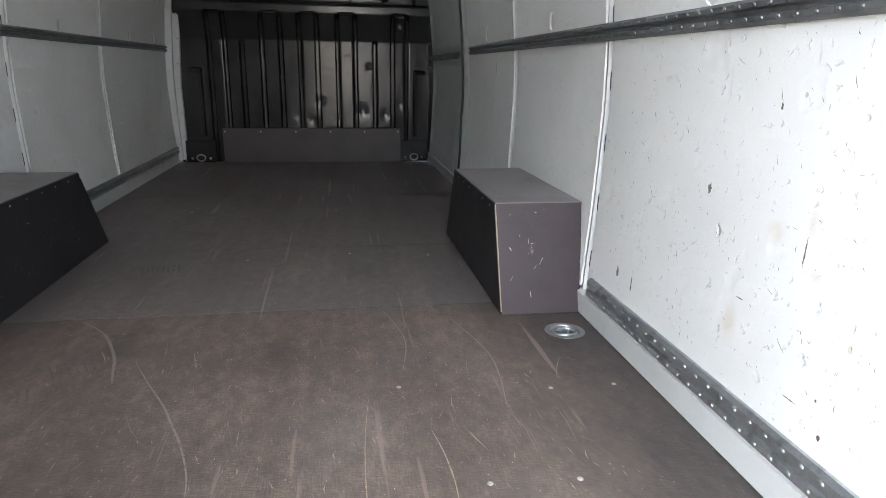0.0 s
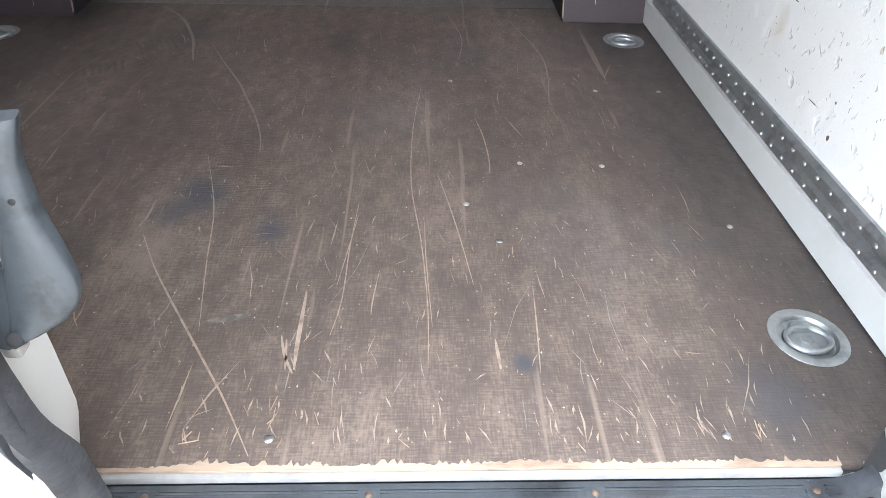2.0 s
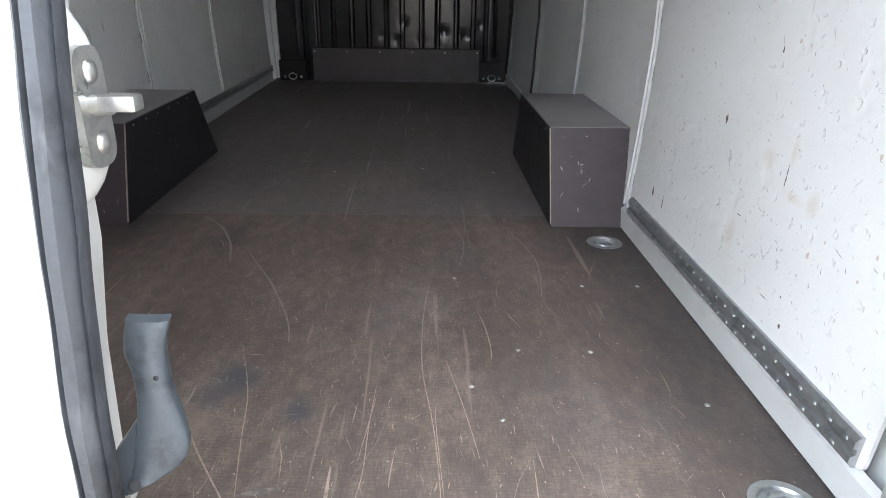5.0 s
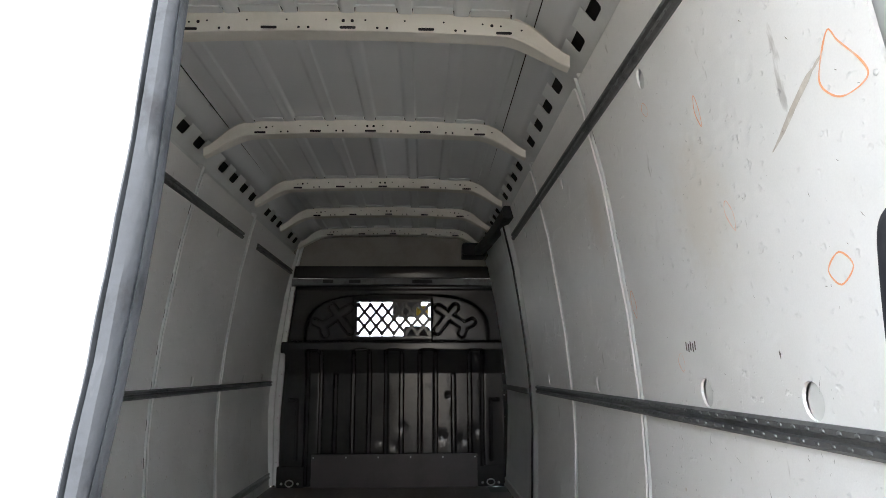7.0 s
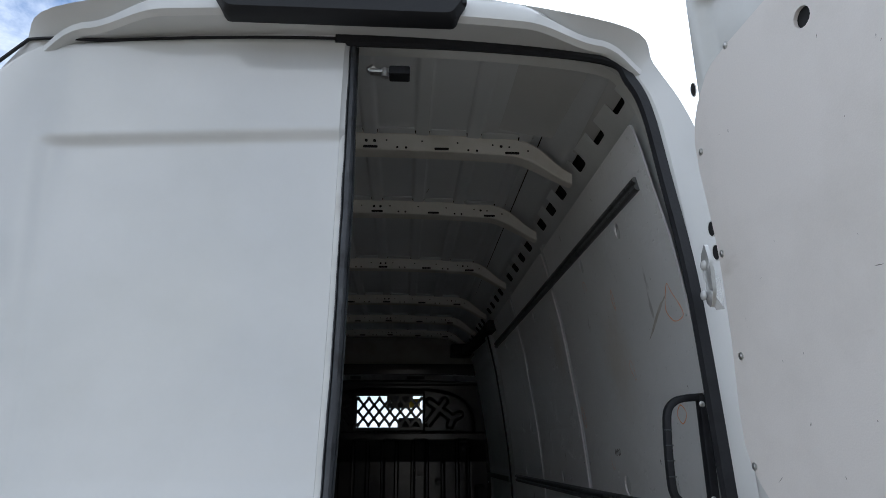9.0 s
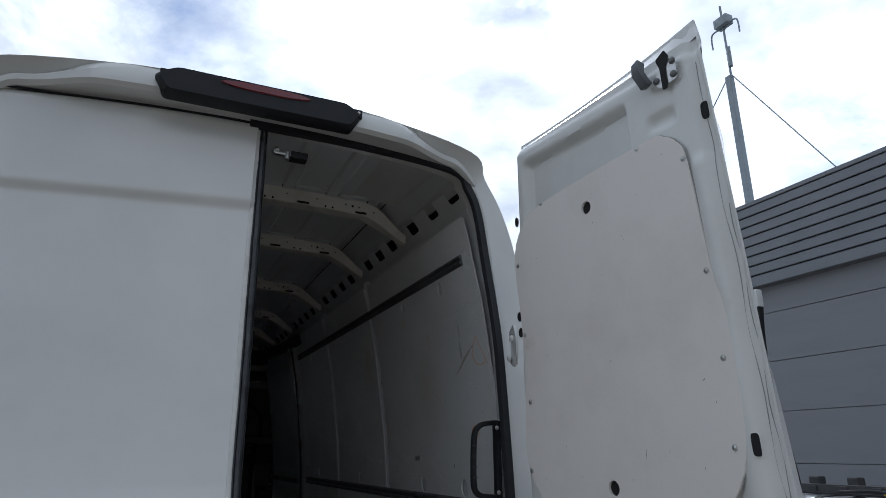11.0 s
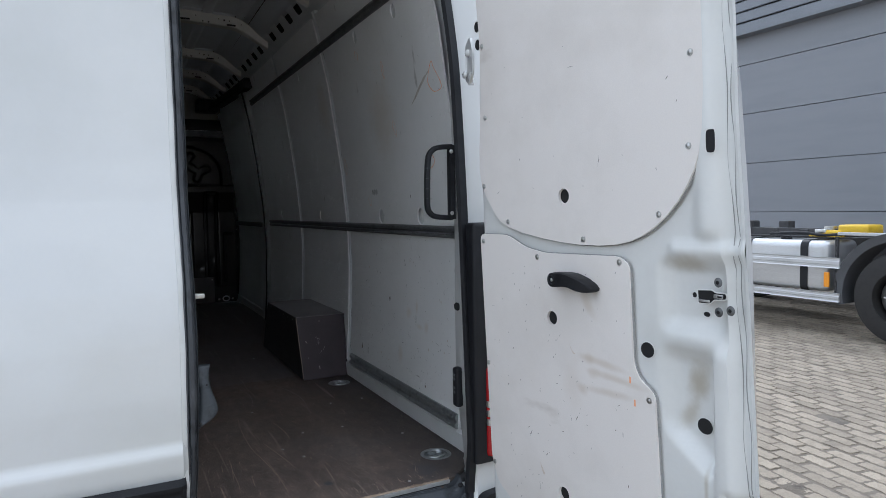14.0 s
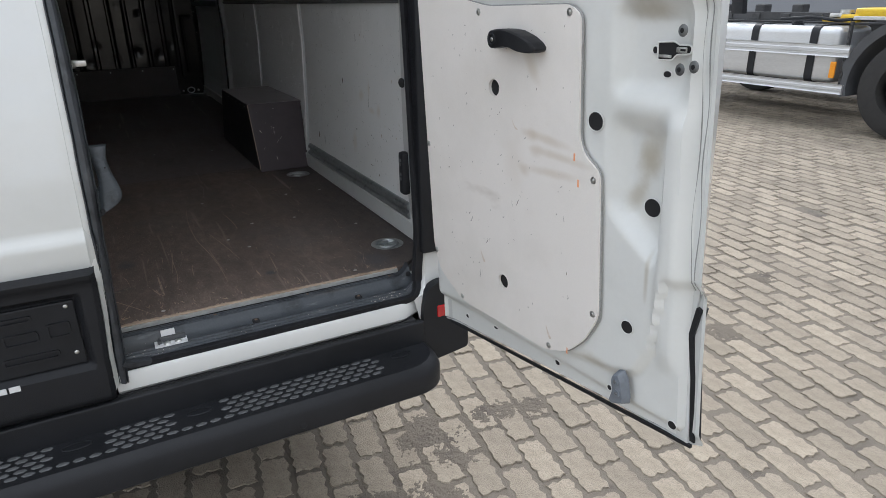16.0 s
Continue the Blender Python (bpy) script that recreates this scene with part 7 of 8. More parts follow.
def build_step():
    """Moulded rear step with rounded ends, tread pads and oval caps."""
    top = 0.520

    def outline(inset, dy):
        pts = [(-0.78 + inset, -0.100), (0.735 - inset, -0.100), (0.757 - inset, -0.112), (0.757 - inset, -0.215 + inset), (0.700 - inset, -0.262 + inset + dy), (-0.70 + inset, -0.262 + inset + dy), (-0.78 + inset, -0.20)]
        return rounded(pts, [0.01, 0.02, 0.03, 0.05, 0.06, 0.08, 0.05], 5)

    bm = bmesh.new()
    layers = [(outline(0.0, 0.02), 0.425), (outline(-0.004, 0), 0.445), (outline(-0.004, 0), 0.492), (outline(0.004, 0), 0.512), (outline(0.016, 0), top), (outline(0.022, 0), top - 0.003)]
    rings = [[bm.verts.new((x, y, z)) for x, y in o] for o, z in layers]
    for a, b in zip(rings, rings[1:]):
        for i in range(len(a)):
            j = (i + 1) % len(a)
            bm.faces.new((a[i], a[j], b[j], b[i]))
    bm.faces.new(rings[0][::-1])
    bm.faces.new(rings[-1])
    step = part("rear_step", bm, PLASTIC, van, True)
    bm = bmesh.new()
    box(bm, -0.775, 0.750, -0.134, -0.113, 0.480, 0.584, 0.006, 3)
    part("bumper_lip", bm, PLASTIC, step, True)
    pad = bmesh.new()
    w, d = 0.0130, 0.0056
    out = [(-w, 0), (-w * 0.55, -d), (w * 0.55, -d), (w, 0), (w * 0.55, d), (-w * 0.55, d)]
    a = [pad.verts.new((x, y, 0)) for x, y in out]
    b = [pad.verts.new((x * 0.86, y * 0.8, 0.0022)) for x, y in out]
    pad.faces.new(b)
    for i in range(6):
        pad.faces.new((a[i], a[(i + 1) % 6], b[(i + 1) % 6], b[i]))
    me = bpy.data.meshes.new("tread_pad")
    pad.to_mesh(me)
    pad.free()
    me.materials.append(PAD)
    caps = (-0.53, -0.13, 0.13, 0.66)
    for r in range(5):
        for i in range(-26, 24):
            x, y = i * 0.0315 + (0.01575 if r % 2 else 0), -0.146 - 0.0182 * r
            if not -0.66 < x < 0.585 or (min(abs(x - c) for c in caps) < 0.052 and r < 4):
                continue
            ob = new("tread_pad", me)
            ob.location = (x, y, top - 0.0028)
            attach(ob, step)
    for c in caps:
        bm = bmesh.new()
        out = [(c + 0.030 * math.cos(t), -0.160 + 0.0125 * math.sin(t)) for t in [2 * math.pi * i / 24 for i in range(24)]]
        sweep(bm, [Vector((x, y - 0.004, top - 0.002)) for x, y in out], circle(0.0016, 5), closed=True, up=Vector((0, 0, 1)))
        part("step_cap", bm, PLASTIC, step, True)
    for x in (-0.36, 0.35, 0.69):
        bm = bmesh.new()
        dome(bm, (x, -0.264 + (0.01 if x > 0.6 else 0), 0.462), (0, -1, 0), 0.012, 0.3, 12)
        part("step_plug", bm, RUBBER, step, True)
    for sx in (-1, 1):
        bm = bmesh.new()
        face = rounded([(0.757, 0.43), (0.757, 0.545), (0.760, 0.615), (0.768, 0.660), (0.800, 0.680), (0.900, 0.690), (0.905, 0.45)], 0.014, 3)
        A = [bm.verts.new((sx * x, -0.112, z)) for x, z in face]
        B = [bm.verts.new((sx * (0.84 + (x - 0.84) * 1.02), -0.082, z)) for x, z in face]
        bm.faces.new(A)
        bm.faces.new(B[::-1])
        for i in range(len(A)):
            j = (i + 1) % len(A)
            bm.faces.new((A[i], A[j], B[j], B[i]))
        box(bm, min(sx * 0.880, sx * 0.912), max(sx * 0.880, sx * 0.912), -0.090, 0.45, 0.43, 0.68, 0.012)
        corner = part("bumper_corner", bm, PLASTIC, van, True)
        bm = bmesh.new()
        box(bm, sx * 0.830 - 0.028, sx * 0.830 + 0.028, -0.116, -0.106, 0.573, 0.610, 0.005)
        part("reflector", bm, TAILRED, corner)
        bm = bmesh.new()
        box(bm, sx * 0.846 - 0.042, sx * 0.846 + 0.042, -0.112, -0.070, 0.79, 1.060, 0.014, 3)
        lamp = part("tail_lamp", bm, TAILRED, van, True)
        bm = bmesh.new()
        box(bm, sx * 0.829 - 0.062, sx * 0.829 + 0.062, -0.100, -0.050, 0.770, 1.480, 0.012, 3)
        part("lamp_housing", bm, PLASTIC, lamp, True)
        for z in (0.885, 0.912, 0.939):
            bm = bmesh.new()
            box(bm, sx * 0.820 - 0.018, sx * 0.820 + 0.018, -0.1135, -0.100, z, z + 0.020, 0.005)
            part("reversing_lens", bm, STEEL, lamp, True)



build_step()


def build_brake_lamp():
    """Black housing with a long dark-red lens above the doors."""
    def outline(k):
        return [(-0.300 * k, 0.0), (-0.270 * k, -0.050), (0.258 * k, -0.050), (0.288 * k, 0.0), (0.240 * k, 0.030), (-0.250 * k, 0.030)]

    bm = bmesh.new()
    yb, yf = -0.022, -0.072
    A = rounded(outline(1.0), 0.010, 3)
    B = rounded(outline(0.965), 0.014, 3)
    base = Vector((-0.006, 0, 2.606))
    r0 = [bm.verts.new(base + Vector((x, yb, z))) for x, z in A]
    r1 = [bm.verts.new(base + Vector((x, yf + 0.016, z))) for x, z in A]
    r2 = [bm.verts.new(base + Vector((x, yf, z * 0.86 + 0.002))) for x, z in B]
    for a, b in ((r0, r1), (r1, r2)):
        for i in range(len(a)):
            j = (i + 1) % len(a)
            bm.faces.new((a[i], a[j], b[j], b[i]))
    bm.faces.new(r0)
    bm.faces.new(r2[::-1])
    house = part("brake_lamp", bm, PLASTIC, van, True)
    bm = bmesh.new()
    n = 32
    out = [(0.128 * math.copysign(abs(math.cos(t)) ** 0.8, math.cos(t)), 0.0125 * math.sin(t)) for t in [2 * math.pi * i / n for i in range(n)]]
    a = [bm.verts.new(base + Vector((x - 0.002, yf - 0.001, 0.012 + z))) for x, z in out]
    b = [bm.verts.new(base + Vector((x * 0.96 - 0.002, yf - 0.0045, 0.012 + z * 0.8))) for x, z in out]
    bm.faces.new(b)
    for i in range(n):
        bm.faces.new((a[i], a[(i + 1) % n], b[(i + 1) % n], b[i]))
    part("lamp_lens", bm, REDLENS, house, True)
    for sx in (-1, 1):
        bm = bmesh.new()
        cx = base.x + sx * 0.274
        box(bm, cx - 0.012, cx + 0.012, yf + 0.004, yf + 0.020, base.z - 0.010, base.z + 0.018, 0.003)
        clip = part("housing_clip", bm, RUBBER, house)
        bm = bmesh.new()
        dome(bm, (cx, yf + 0.003, base.z + 0.006), (0, -1, 0), 0.005, 0.5, 8)
        part("clip_screw", bm, STEEL, clip, True)
    # upper door catch under the header
    bm = bmesh.new()
    box(bm, 0.098, 0.150, 0.070, 0.110, 2.492, 2.515, 0.004)
    catch = part("header_catch", bm, RUBBER, van)
    bm = bmesh.new()
    box(bm, 0.050, 0.105, 0.078, 0.098, 2.500, 2.512, 0.003)
    cyl(bm, (0.088, 0.084, 2.488), (0.088, 0.084, 2.512), 0.009, 12)
    cyl(bm, (0.045, 0.09, 2.508), (0.060, 0.09, 2.520), 0.009, 10)
    part("catch_bolt", bm, STEEL, catch, True)


build_brake_lamp()


def build_grab_handle():
    """Black loop handle on the right jamb with two screws, and small jamb fittings below it."""
    bm = bmesh.new()
    path = smooth_path([(0.770, 0.032, 1.708), (0.728, 0.028, 1.704), (0.706, 0.026, 1.696), (0.690, 0.024, 1.676), (0.684, 0.022, 1.630), (0.682, 0.022, 1.570), (0.684, 0.024, 1.526), (0.694, 0.026, 1.508), (0.716, 0.028, 1.498), (0.770, 0.032, 1.494)], 6)
    sweep(bm, path, rounded([(-0.0075, -0.0085), (0.0075, -0.0085), (0.0075, 0.0085), (-0.0075, 0.0085)], 0.004, 2))
    sweep(bm, [Vector((0.768, 0.030, 1.712)), Vector((0.768, 0.030, 1.490))], rounded([(-0.009, -0.012), (0.009, -0.012), (0.009, 0.012), (-0.009, 0.012)], 0.004, 2))
    h = part("grab_handle", bm, RUBBER, van, True)
    for z in (1.692, 1.508):
        part("handle_screw", dome(bmesh.new(), (0.762, 0.016, z), (0, -1, 0), 0.0065, 0.5, 10), STEEL, h, True)
    bm = bmesh.new()
    for k in range(4):
        box(bm, 0.6755, 0.6905, 0.0120, 0.0140, 1.55 + 0.03 * k, 1.552 + 0.03 * k)
    tagged(part("grip_line", bm, GREYSEAL, h), kind="stuff")
    bm = bmesh.new()
    box(bm, 0.766, 0.792, 0.010, 0.042, 0.912, 1.035, 0.011, 3)
    sw = part("jamb_switch", bm, RUBBER, van, True)
    bm = bmesh.new()
    for z in (0.955, 0.968, 0.996, 1.008):
        box(bm, 0.7640, 0.7670, 0.020, 0.032, z, z + 0.008, 0.001)
    tagged(part("switch_lens", bm, DARKRAIL, sw), kind="stuff")
    bm = bmesh.new()
    dome(bm, (0.7835, 0.033, 1.221), (-0.9, -0.35, 0), 0.013, 0.30, 12)
    part("jamb_plug", bm, VOID, van, True)


build_grab_handle()


def build_marks():
    """Orange marker rings and a smear on the right-hand lining."""
    def ring(pts, w, material, name):
        bm = bmesh.new()
        path = smooth_path([(y, z, 0) for y, z in pts], 6, True)
        k = len(path)
        A, B = [], []
        for i, p in enumerate(path):
            t = (path[(i + 1) % k] - path[i - 1]).normalized()
            s = Vector((-t.y, t.x, 0)) * w * (0.7 + 0.5 * noise.noise((p.x * 30, p.y * 30, 1)))
            for row, q in ((A, p - s), (B, p + s)):
                row.append(Vector((wall_x(q.y) - 0.0068, q.x, q.y)))
        part(name, ruled(bm, [A + [A[0]], B + [B[0]]]), material, van)

    ring([(0.265, 2.014), (0.298, 1.974), (0.304, 1.948), (0.280, 1.922), (0.250, 1.915), (0.216, 1.922), (0.220, 1.946), (0.250, 1.990)], 0.0021, ORANGE, "marker_ring")
    ring([(0.357, 1.714), (0.333, 1.690), (0.366, 1.667), (0.389, 1.692)], 0.0021, ORANGE, "marker_ring")
    ring([(0.912, 2.188), (0.926, 2.172), (0.908, 2.152), (0.894, 2.170)], 0.0011, ORANGE, "marker_ring")
    ring([(0.671, 2.100), (0.680, 2.066), (0.665, 2.030), (0.662, 2.066)], 0.0016, ORANGE, "marker_ring")
    ring([(0.640, 1.868), (0.652, 1.846), (0.628, 1.806), (0.622, 1.838)], 0.0008, ORANGE, "marker_ring")
    ring([(1.270, 1.770), (1.285, 1.730), (1.262, 1.690), (1.250, 1.730)], 0.0014, ORANGE, "marker_ring")
    ring([(0.99, 1.585), (1.01, 1.565), (0.99, 1.540), (0.975, 1.560)], 0.0008, ORANGE, "marker_ring")
    # single knocks and dirt spots with a shape of their own
    rng = random.Random(31)
    for y, z, ry, rz, mt in ((0.556, 1.098, 0.0020, 0.024, SCUFF), (1.137, 0.885, 0.006, 0.016, SCUFF), (1.061, 0.876, 0.003, 0.020, SCUFF), (0.818, 1.146, 0.006, 0.012, SCUFF), (0.456, 0.855, 0.004, 0.005, RUSTY), (0.476, 0.902, 0.003, 0.0025, SCUFF), (0.525, 0.878, 0.016, 0.0012, SCUFF), (0.66, 1.30, 0.003, 0.006, SCUFF), (0.562, 1.571, 0.003, 0.008, SCUFF), (0.681, 0.982, 0.010, 0.0012, SCUFF)):
        bm = bmesh.new()
        n = 16
        pts = [(y + ry * (0.55 + 0.6 * rng.random()) * math.cos(2 * math.pi * k / n), z + rz * (0.55 + 0.6 * rng.random()) * math.sin(2 * math.pi * k / n)) for k in range(n)]
        bm.faces.new([bm.verts.new((wall_x(q) - 0.0066, p, q)) for p, q in pts])
        part("dirt_spot", bm, mt, van)
    bm = bmesh.new()
    for i in range(5):
        y = 0.900 + 0.012 * i
        z = 1.600 - 0.004 * (i % 2)
        bm.faces.new([bm.verts.new((wall_x(q) - 0.0069, p, q)) for p, q in ((y, z - 0.012), (y + 0.007, z - 0.010), (y + 0.005, z + 0.010), (y - 0.001, z + 0.008))])
    part("dark_print_mark", bm, SCUFF, van)
    # long faint drag smears on the upper lining
    for y0, z0, y1, z1, w in ((0.285, 1.990, 0.455, 1.905, 0.010),):
        bm = bmesh.new()
        A, B = [], []
        for i in range(13):
            t = i / 12
            y, z = y0 + (y1 - y0) * t, z0 + (z1 - z0) * t + 0.004 * math.sin(5 * t)
            h = w * math.sin(math.pi * (0.06 + 0.88 * t)) * (0.7 + 0.5 * noise.noise((y * 40, z * 40, 2)))
            A.append(Vector((wall_x(z - h) - 0.0067, y, z - h)))
            B.append(Vector((wall_x(z + h) - 0.0067, y, z + h)))
        part("drag_smear", ruled(bm, [A, B]), DRAGSMEAR, van)


build_marks()


# wheels of the van, below the floor
def wheel(parent, x, y, r, w, side, rim_mat):
    bm = bmesh.new()
    prof = [(r * 0.58, -w / 2), (r * 0.86, -w / 2), (r * 0.97, -w * 0.42), (r, -w * 0.25), (r, w * 0.25), (r * 0.97, w * 0.42), (r * 0.86, w / 2), (r * 0.58, w / 2)]
    n = 48
    rings = [[bm.verts.new((x + b, y + a * math.cos(2 * math.pi * i / n), r + a * math.sin(2 * math.pi * i / n))) for i in range(n)] for a, b in prof]
    for p, q in zip(rings, rings[1:] + rings[:1]):
        for i in range(n):
            bm.faces.new((p[i], p[(i + 1) % n], q[(i + 1) % n], q[i]))
    tyre = part("wheel", bm, TYRE, parent, True)
    bm = bmesh.new()
    s = side
    prof = [(0.0, 0.10), (0.10, 0.10), (0.17, 0.07), (0.30, 0.02), (0.44, 0.00), (0.50, -0.02), (0.545, -0.10), (0.575, -0.14), (0.60, -0.12)]
    prev = None
    for a, b in prof:
        ring = [bm.verts.new((x + s * (w / 2 - 0.09 + b), y + a * r * math.cos(2 * math.pi * i / n), r + a * r * math.sin(2 * math.pi * i / n))) for i in range(n)] if a else None
        if ring and prev:
            for i in range(n):
                bm.faces.new((prev[i], prev[(i + 1) % n], ring[(i + 1) % n], ring[i]))
        elif ring:
            bm.faces.new(ring)
        prev = ring
    rim = part("rim", bm, rim_mat, tyre, True)
    return tyre


for sx in (-1, 1):
    wheel(van, sx * 0.80, 1.80, 0.34, 0.20, sx, STEEL)
    wheel(van, sx * 0.80, 5.60, 0.34, 0.20, sx, STEEL)
boxed("underbody", -0.78, 0.78, 0.10, 6.2, 0.36, 0.636, CHASSIS, van, 0.02)


# ---- parked chassis truck beside the van ----
def build_truck():
    tr = thing("chassis_truck", (8.2, 4.0, 0), "parked white chassis truck with aluminium tank and guard rails", "truck")
    X = 7.06
    # tank: rounded box with a filler cap and black straps
    bm = bmesh.new()
    box(bm, X + 0.02, X + 0.62, 2.70, 5.00, 0.50, 1.085, 0.085, 5)
    tank = part("fuel_tank", bm, ALU, tr, True)
    for y in (2.98, 3.72, 4.45):
        bm = bmesh.new()
        sec = rounded([(X + 0.014, 0.494), (X + 0.626, 0.494), (X + 0.626, 1.091), (X + 0.014, 1.091)], 0.088, 6)
        sweep(bm, [Vector((a, y, b)) for a, b in sec], [(-0.0035, -0.045), (0.0035, -0.045), (0.0035, 0.045), (-0.0035, 0.045)], closed=True)
        part("tank_strap", bm, RUBBER, tank, True)
    bm = bmesh.new()
    cyl(bm, (X + 0.16, 3.30, 1.075), (X + 0.16, 3.30, 1.110), 0.062, 20)
    box(bm, X + 0.10, X + 0.22, 3.285, 3.315, 1.108, 1.126, 0.006)
    part("filler_cap", bm, RUBBER, tank, True)
    # side guard rails
    for z0, z1 in ((0.405, 0.505), (0.785, 0.905)):
        bm = bmesh.new()
        sec = [(0, 0), (0.006, 0.012), (0.006, (z1 - z0) * 0.30), (0.0, (z1 - z0) * 0.36), (0.0, (z1 - z0) * 0.64), (0.006, (z1 - z0) * 0.70), (0.006, (z1 - z0) - 0.012), (0, z1 - z0), (0.028, z1 - z0), (0.028, 0)]
        ends = [[bm.verts.new((X - 0.030 + a, y, z0 + b)) for a, b in sec] for y in (2.545, 5.00)]
        for i in range(len(sec)):
            j = (i + 1) % len(sec)
            bm.faces.new((ends[0][i], ends[0][j], ends[1][j], ends[1][i]))
        bm.faces.new(ends[0])
        bm.faces.new(ends[1][::-1])
        part("guard_rail", bm, ALURAIL, tr)
    bm = bmesh.new()
    sweep(bm, [Vector((X + 0.02, 2.60, 0.44)), Vector((X + 0.02, 2.60, 1.14))], [(-0.02, -0.012), (0.02, -0.012), (0.02, 0.012), (-0.02, 0.012)])
    br = part("rail_bracket", bm, CHASSIS, tr)
    for k in range(11):
        part("bracket_hole", dome(bmesh.new(), (X - 0.001, 2.60, 0.52 + 0.058 * k), (-1, 0, 0), 0.010, 0.3, 8), VOID, br)
    boxed("side_marker", X - 0.035, X - 0.012, 2.655, 2.715, 0.565, 0.735, AMBER, tr, 0.008)
    # wheel and mudguard
    w = wheel(tr, X + 0.17, 1.93, 0.505, 0.30, -1, STEEL)
    bm = bmesh.new()
    for k in range(10):
        a = 2 * math.pi * k / 10
        dome(bm, (X + 0.03, 1.93 + 0.165 * math.cos(a), 0.505 + 0.165 * math.sin(a)), (-1, 0, 0), 0.016, 1.2, 8)
    part("wheel_nut", bm, STEEL, w, True)
    bm = bmesh.new()
    A, B, C, D = [], [], [], []
    for i in range(31):
        a = radians(-12 + 204 * i / 30)
        cy, cz = 1.93 + 0.60 * math.cos(a), 0.515 + 0.60 * math.sin(a)
        o = 0.69 if 0.1 < i / 30 < 0.9 else 0.65
        oy, oz = 1.93 + o * math.cos(a), 0.515 + o * math.sin(a)
        A.append(Vector((X + 0.36, cy, cz)))
        B.append(Vector((X + 0.01, cy, cz)))
        C.append(Vector((X - 0.010, oy, oz)))
        D.append(Vector((X + 0.36, oy, oz)))
    part("mudguard", ruled(bm, [A, B, C, D]), FENDER, tr, True)
    # ladder frame and fittings above the tank
    for x in (7.85, 8.75):
        boxed("frame_rail", x - 0.04, x + 0.04, -1.5, 6.5, 0.82, 1.10, CHASSIS, tr, 0.008)
    for y in (0.4, 1.4, 2.7, 3.6, 4.5):
        boxed("cross_member", 7.89, 8.71, y, y + 0.10, 0.90, 1.04, CHASSIS, tr, 0.008)
    bm = bmesh.new()
    box(bm, 7.42, 7.50, 2.60, 5.2, 1.125, 1.215, 0.008)
    for y in (3.15, 3.55, 3.95, 4.35, 4.75):
        box(bm, 7.405, 7.425, y, y + 0.12, 1.135, 1.20, 0.006)
    part("hook_lift_beam", bm, CHASSIS, tr)
    for y in (3.48, 3.98, 4.52):
        bm = bmesh.new()
        box(bm, 7.52, 7.66, y, y + 0.14, 1.12, 1.30, 0.02)
        part("twist_lock", bm, CHASSIS, tr)
    bm = bmesh.new()
    sweep(bm, smooth_path([(7.34, 3.60, 1.14), (7.33, 3.2, 1.165), (7.34, 2.9, 1.14), (7.36, 2.62, 1.17)], 6), circle(0.018, 8), up=Vector((0, 0, 1)))
    part("air_hose", bm, RUBBER, tr, True)
    # unseen blocks, axle and far tank, added to deepen the shade below the truck
    boxed("shade_block_front", 8.0, 8.6, 3.0, 5.4, 0.42, 0.88, CHASSIS, tr, 0.06)
    boxed("shade_block_rear", 8.0, 8.62, 0.6, 2.6, 0.52, 0.84, CHASSIS, tr, 0.03)
    bm = bmesh.new()
    cyl(bm, (7.2, 1.93, 0.505), (9.4, 1.93, 0.505), 0.075, 14)
    dome(bm, (8.3, 1.93, 0.505), (0, 1, 0), 0.24, 0.9, 16)
    part("unseen_axle", bm, CHASSIS, tr, True)
    bm = bmesh.new()
    box(bm, 9.0, 9.60, 2.70, 5.00, 0.50, 1.085, 0.085, 5)
    part("fuel_tank", bm, ALU, tr, True)
    # yellow turntable lock
    bm = bmesh.new()
    box(bm, 7.36, 7.66, 2.72, 3.02, 1.115, 1.20, 0.03, 3)
    box(bm, 7.38, 7.70, 2.44, 2.78, 1.155, 1.265, 0.03, 3)
    box(bm, 7.34, 7.40, 2.78, 3.10, 1.12, 1.155, 0.012)
    yl = part("yellow_lock_arm", bm, YELLOW, tr, True)
    bm = bmesh.new()
    cyl(bm, (7.45, 2.90, 1.20), (7.45, 2.90, 1.245), 0.07, 18)
    box(bm, 7.36, 7.40, 2.90, 3.04, 1.15, 1.21, 0.01)
    part("lock_pin", bm, STEEL, yl, True)
    boxed("mudguard_bar", X + 0.05, X + 0.10, 1.5, 2.62, 1.155, 1.19, ALURAIL, tr, 0.006)
    # black upright fairing with a white cap, standing on the frame
    bm = bmesh.new()
    rows = [[Vector((x, y + 0.10 * math.sin((z - 1.8) * 1.6), z)) for z in [1.20 + 2.26 * i / 14 for i in range(15)]] for x, y in ((7.12, 4.06), (7.10, 4.12), (7.12, 4.22), (7.20, 4.22), (7.20, 4.06), (7.12, 4.06))]
    stack = part("upright_fairing", ruled(bm, rows), RUBBER, tr, True)
    boxed("fairing_cap", 7.10, 7.22, 4.10, 4.24, 3.45, 3.70, PAINT, stack, 0.03)
    for sx, y in ((1, 1.93), (1, 5.2)):
        wheel(tr, 9.3, y, 0.505, 0.30, 1, STEEL)
    wheel(tr, X + 0.22, 5.2, 0.505, 0.30, -1, STEEL)


build_truck()


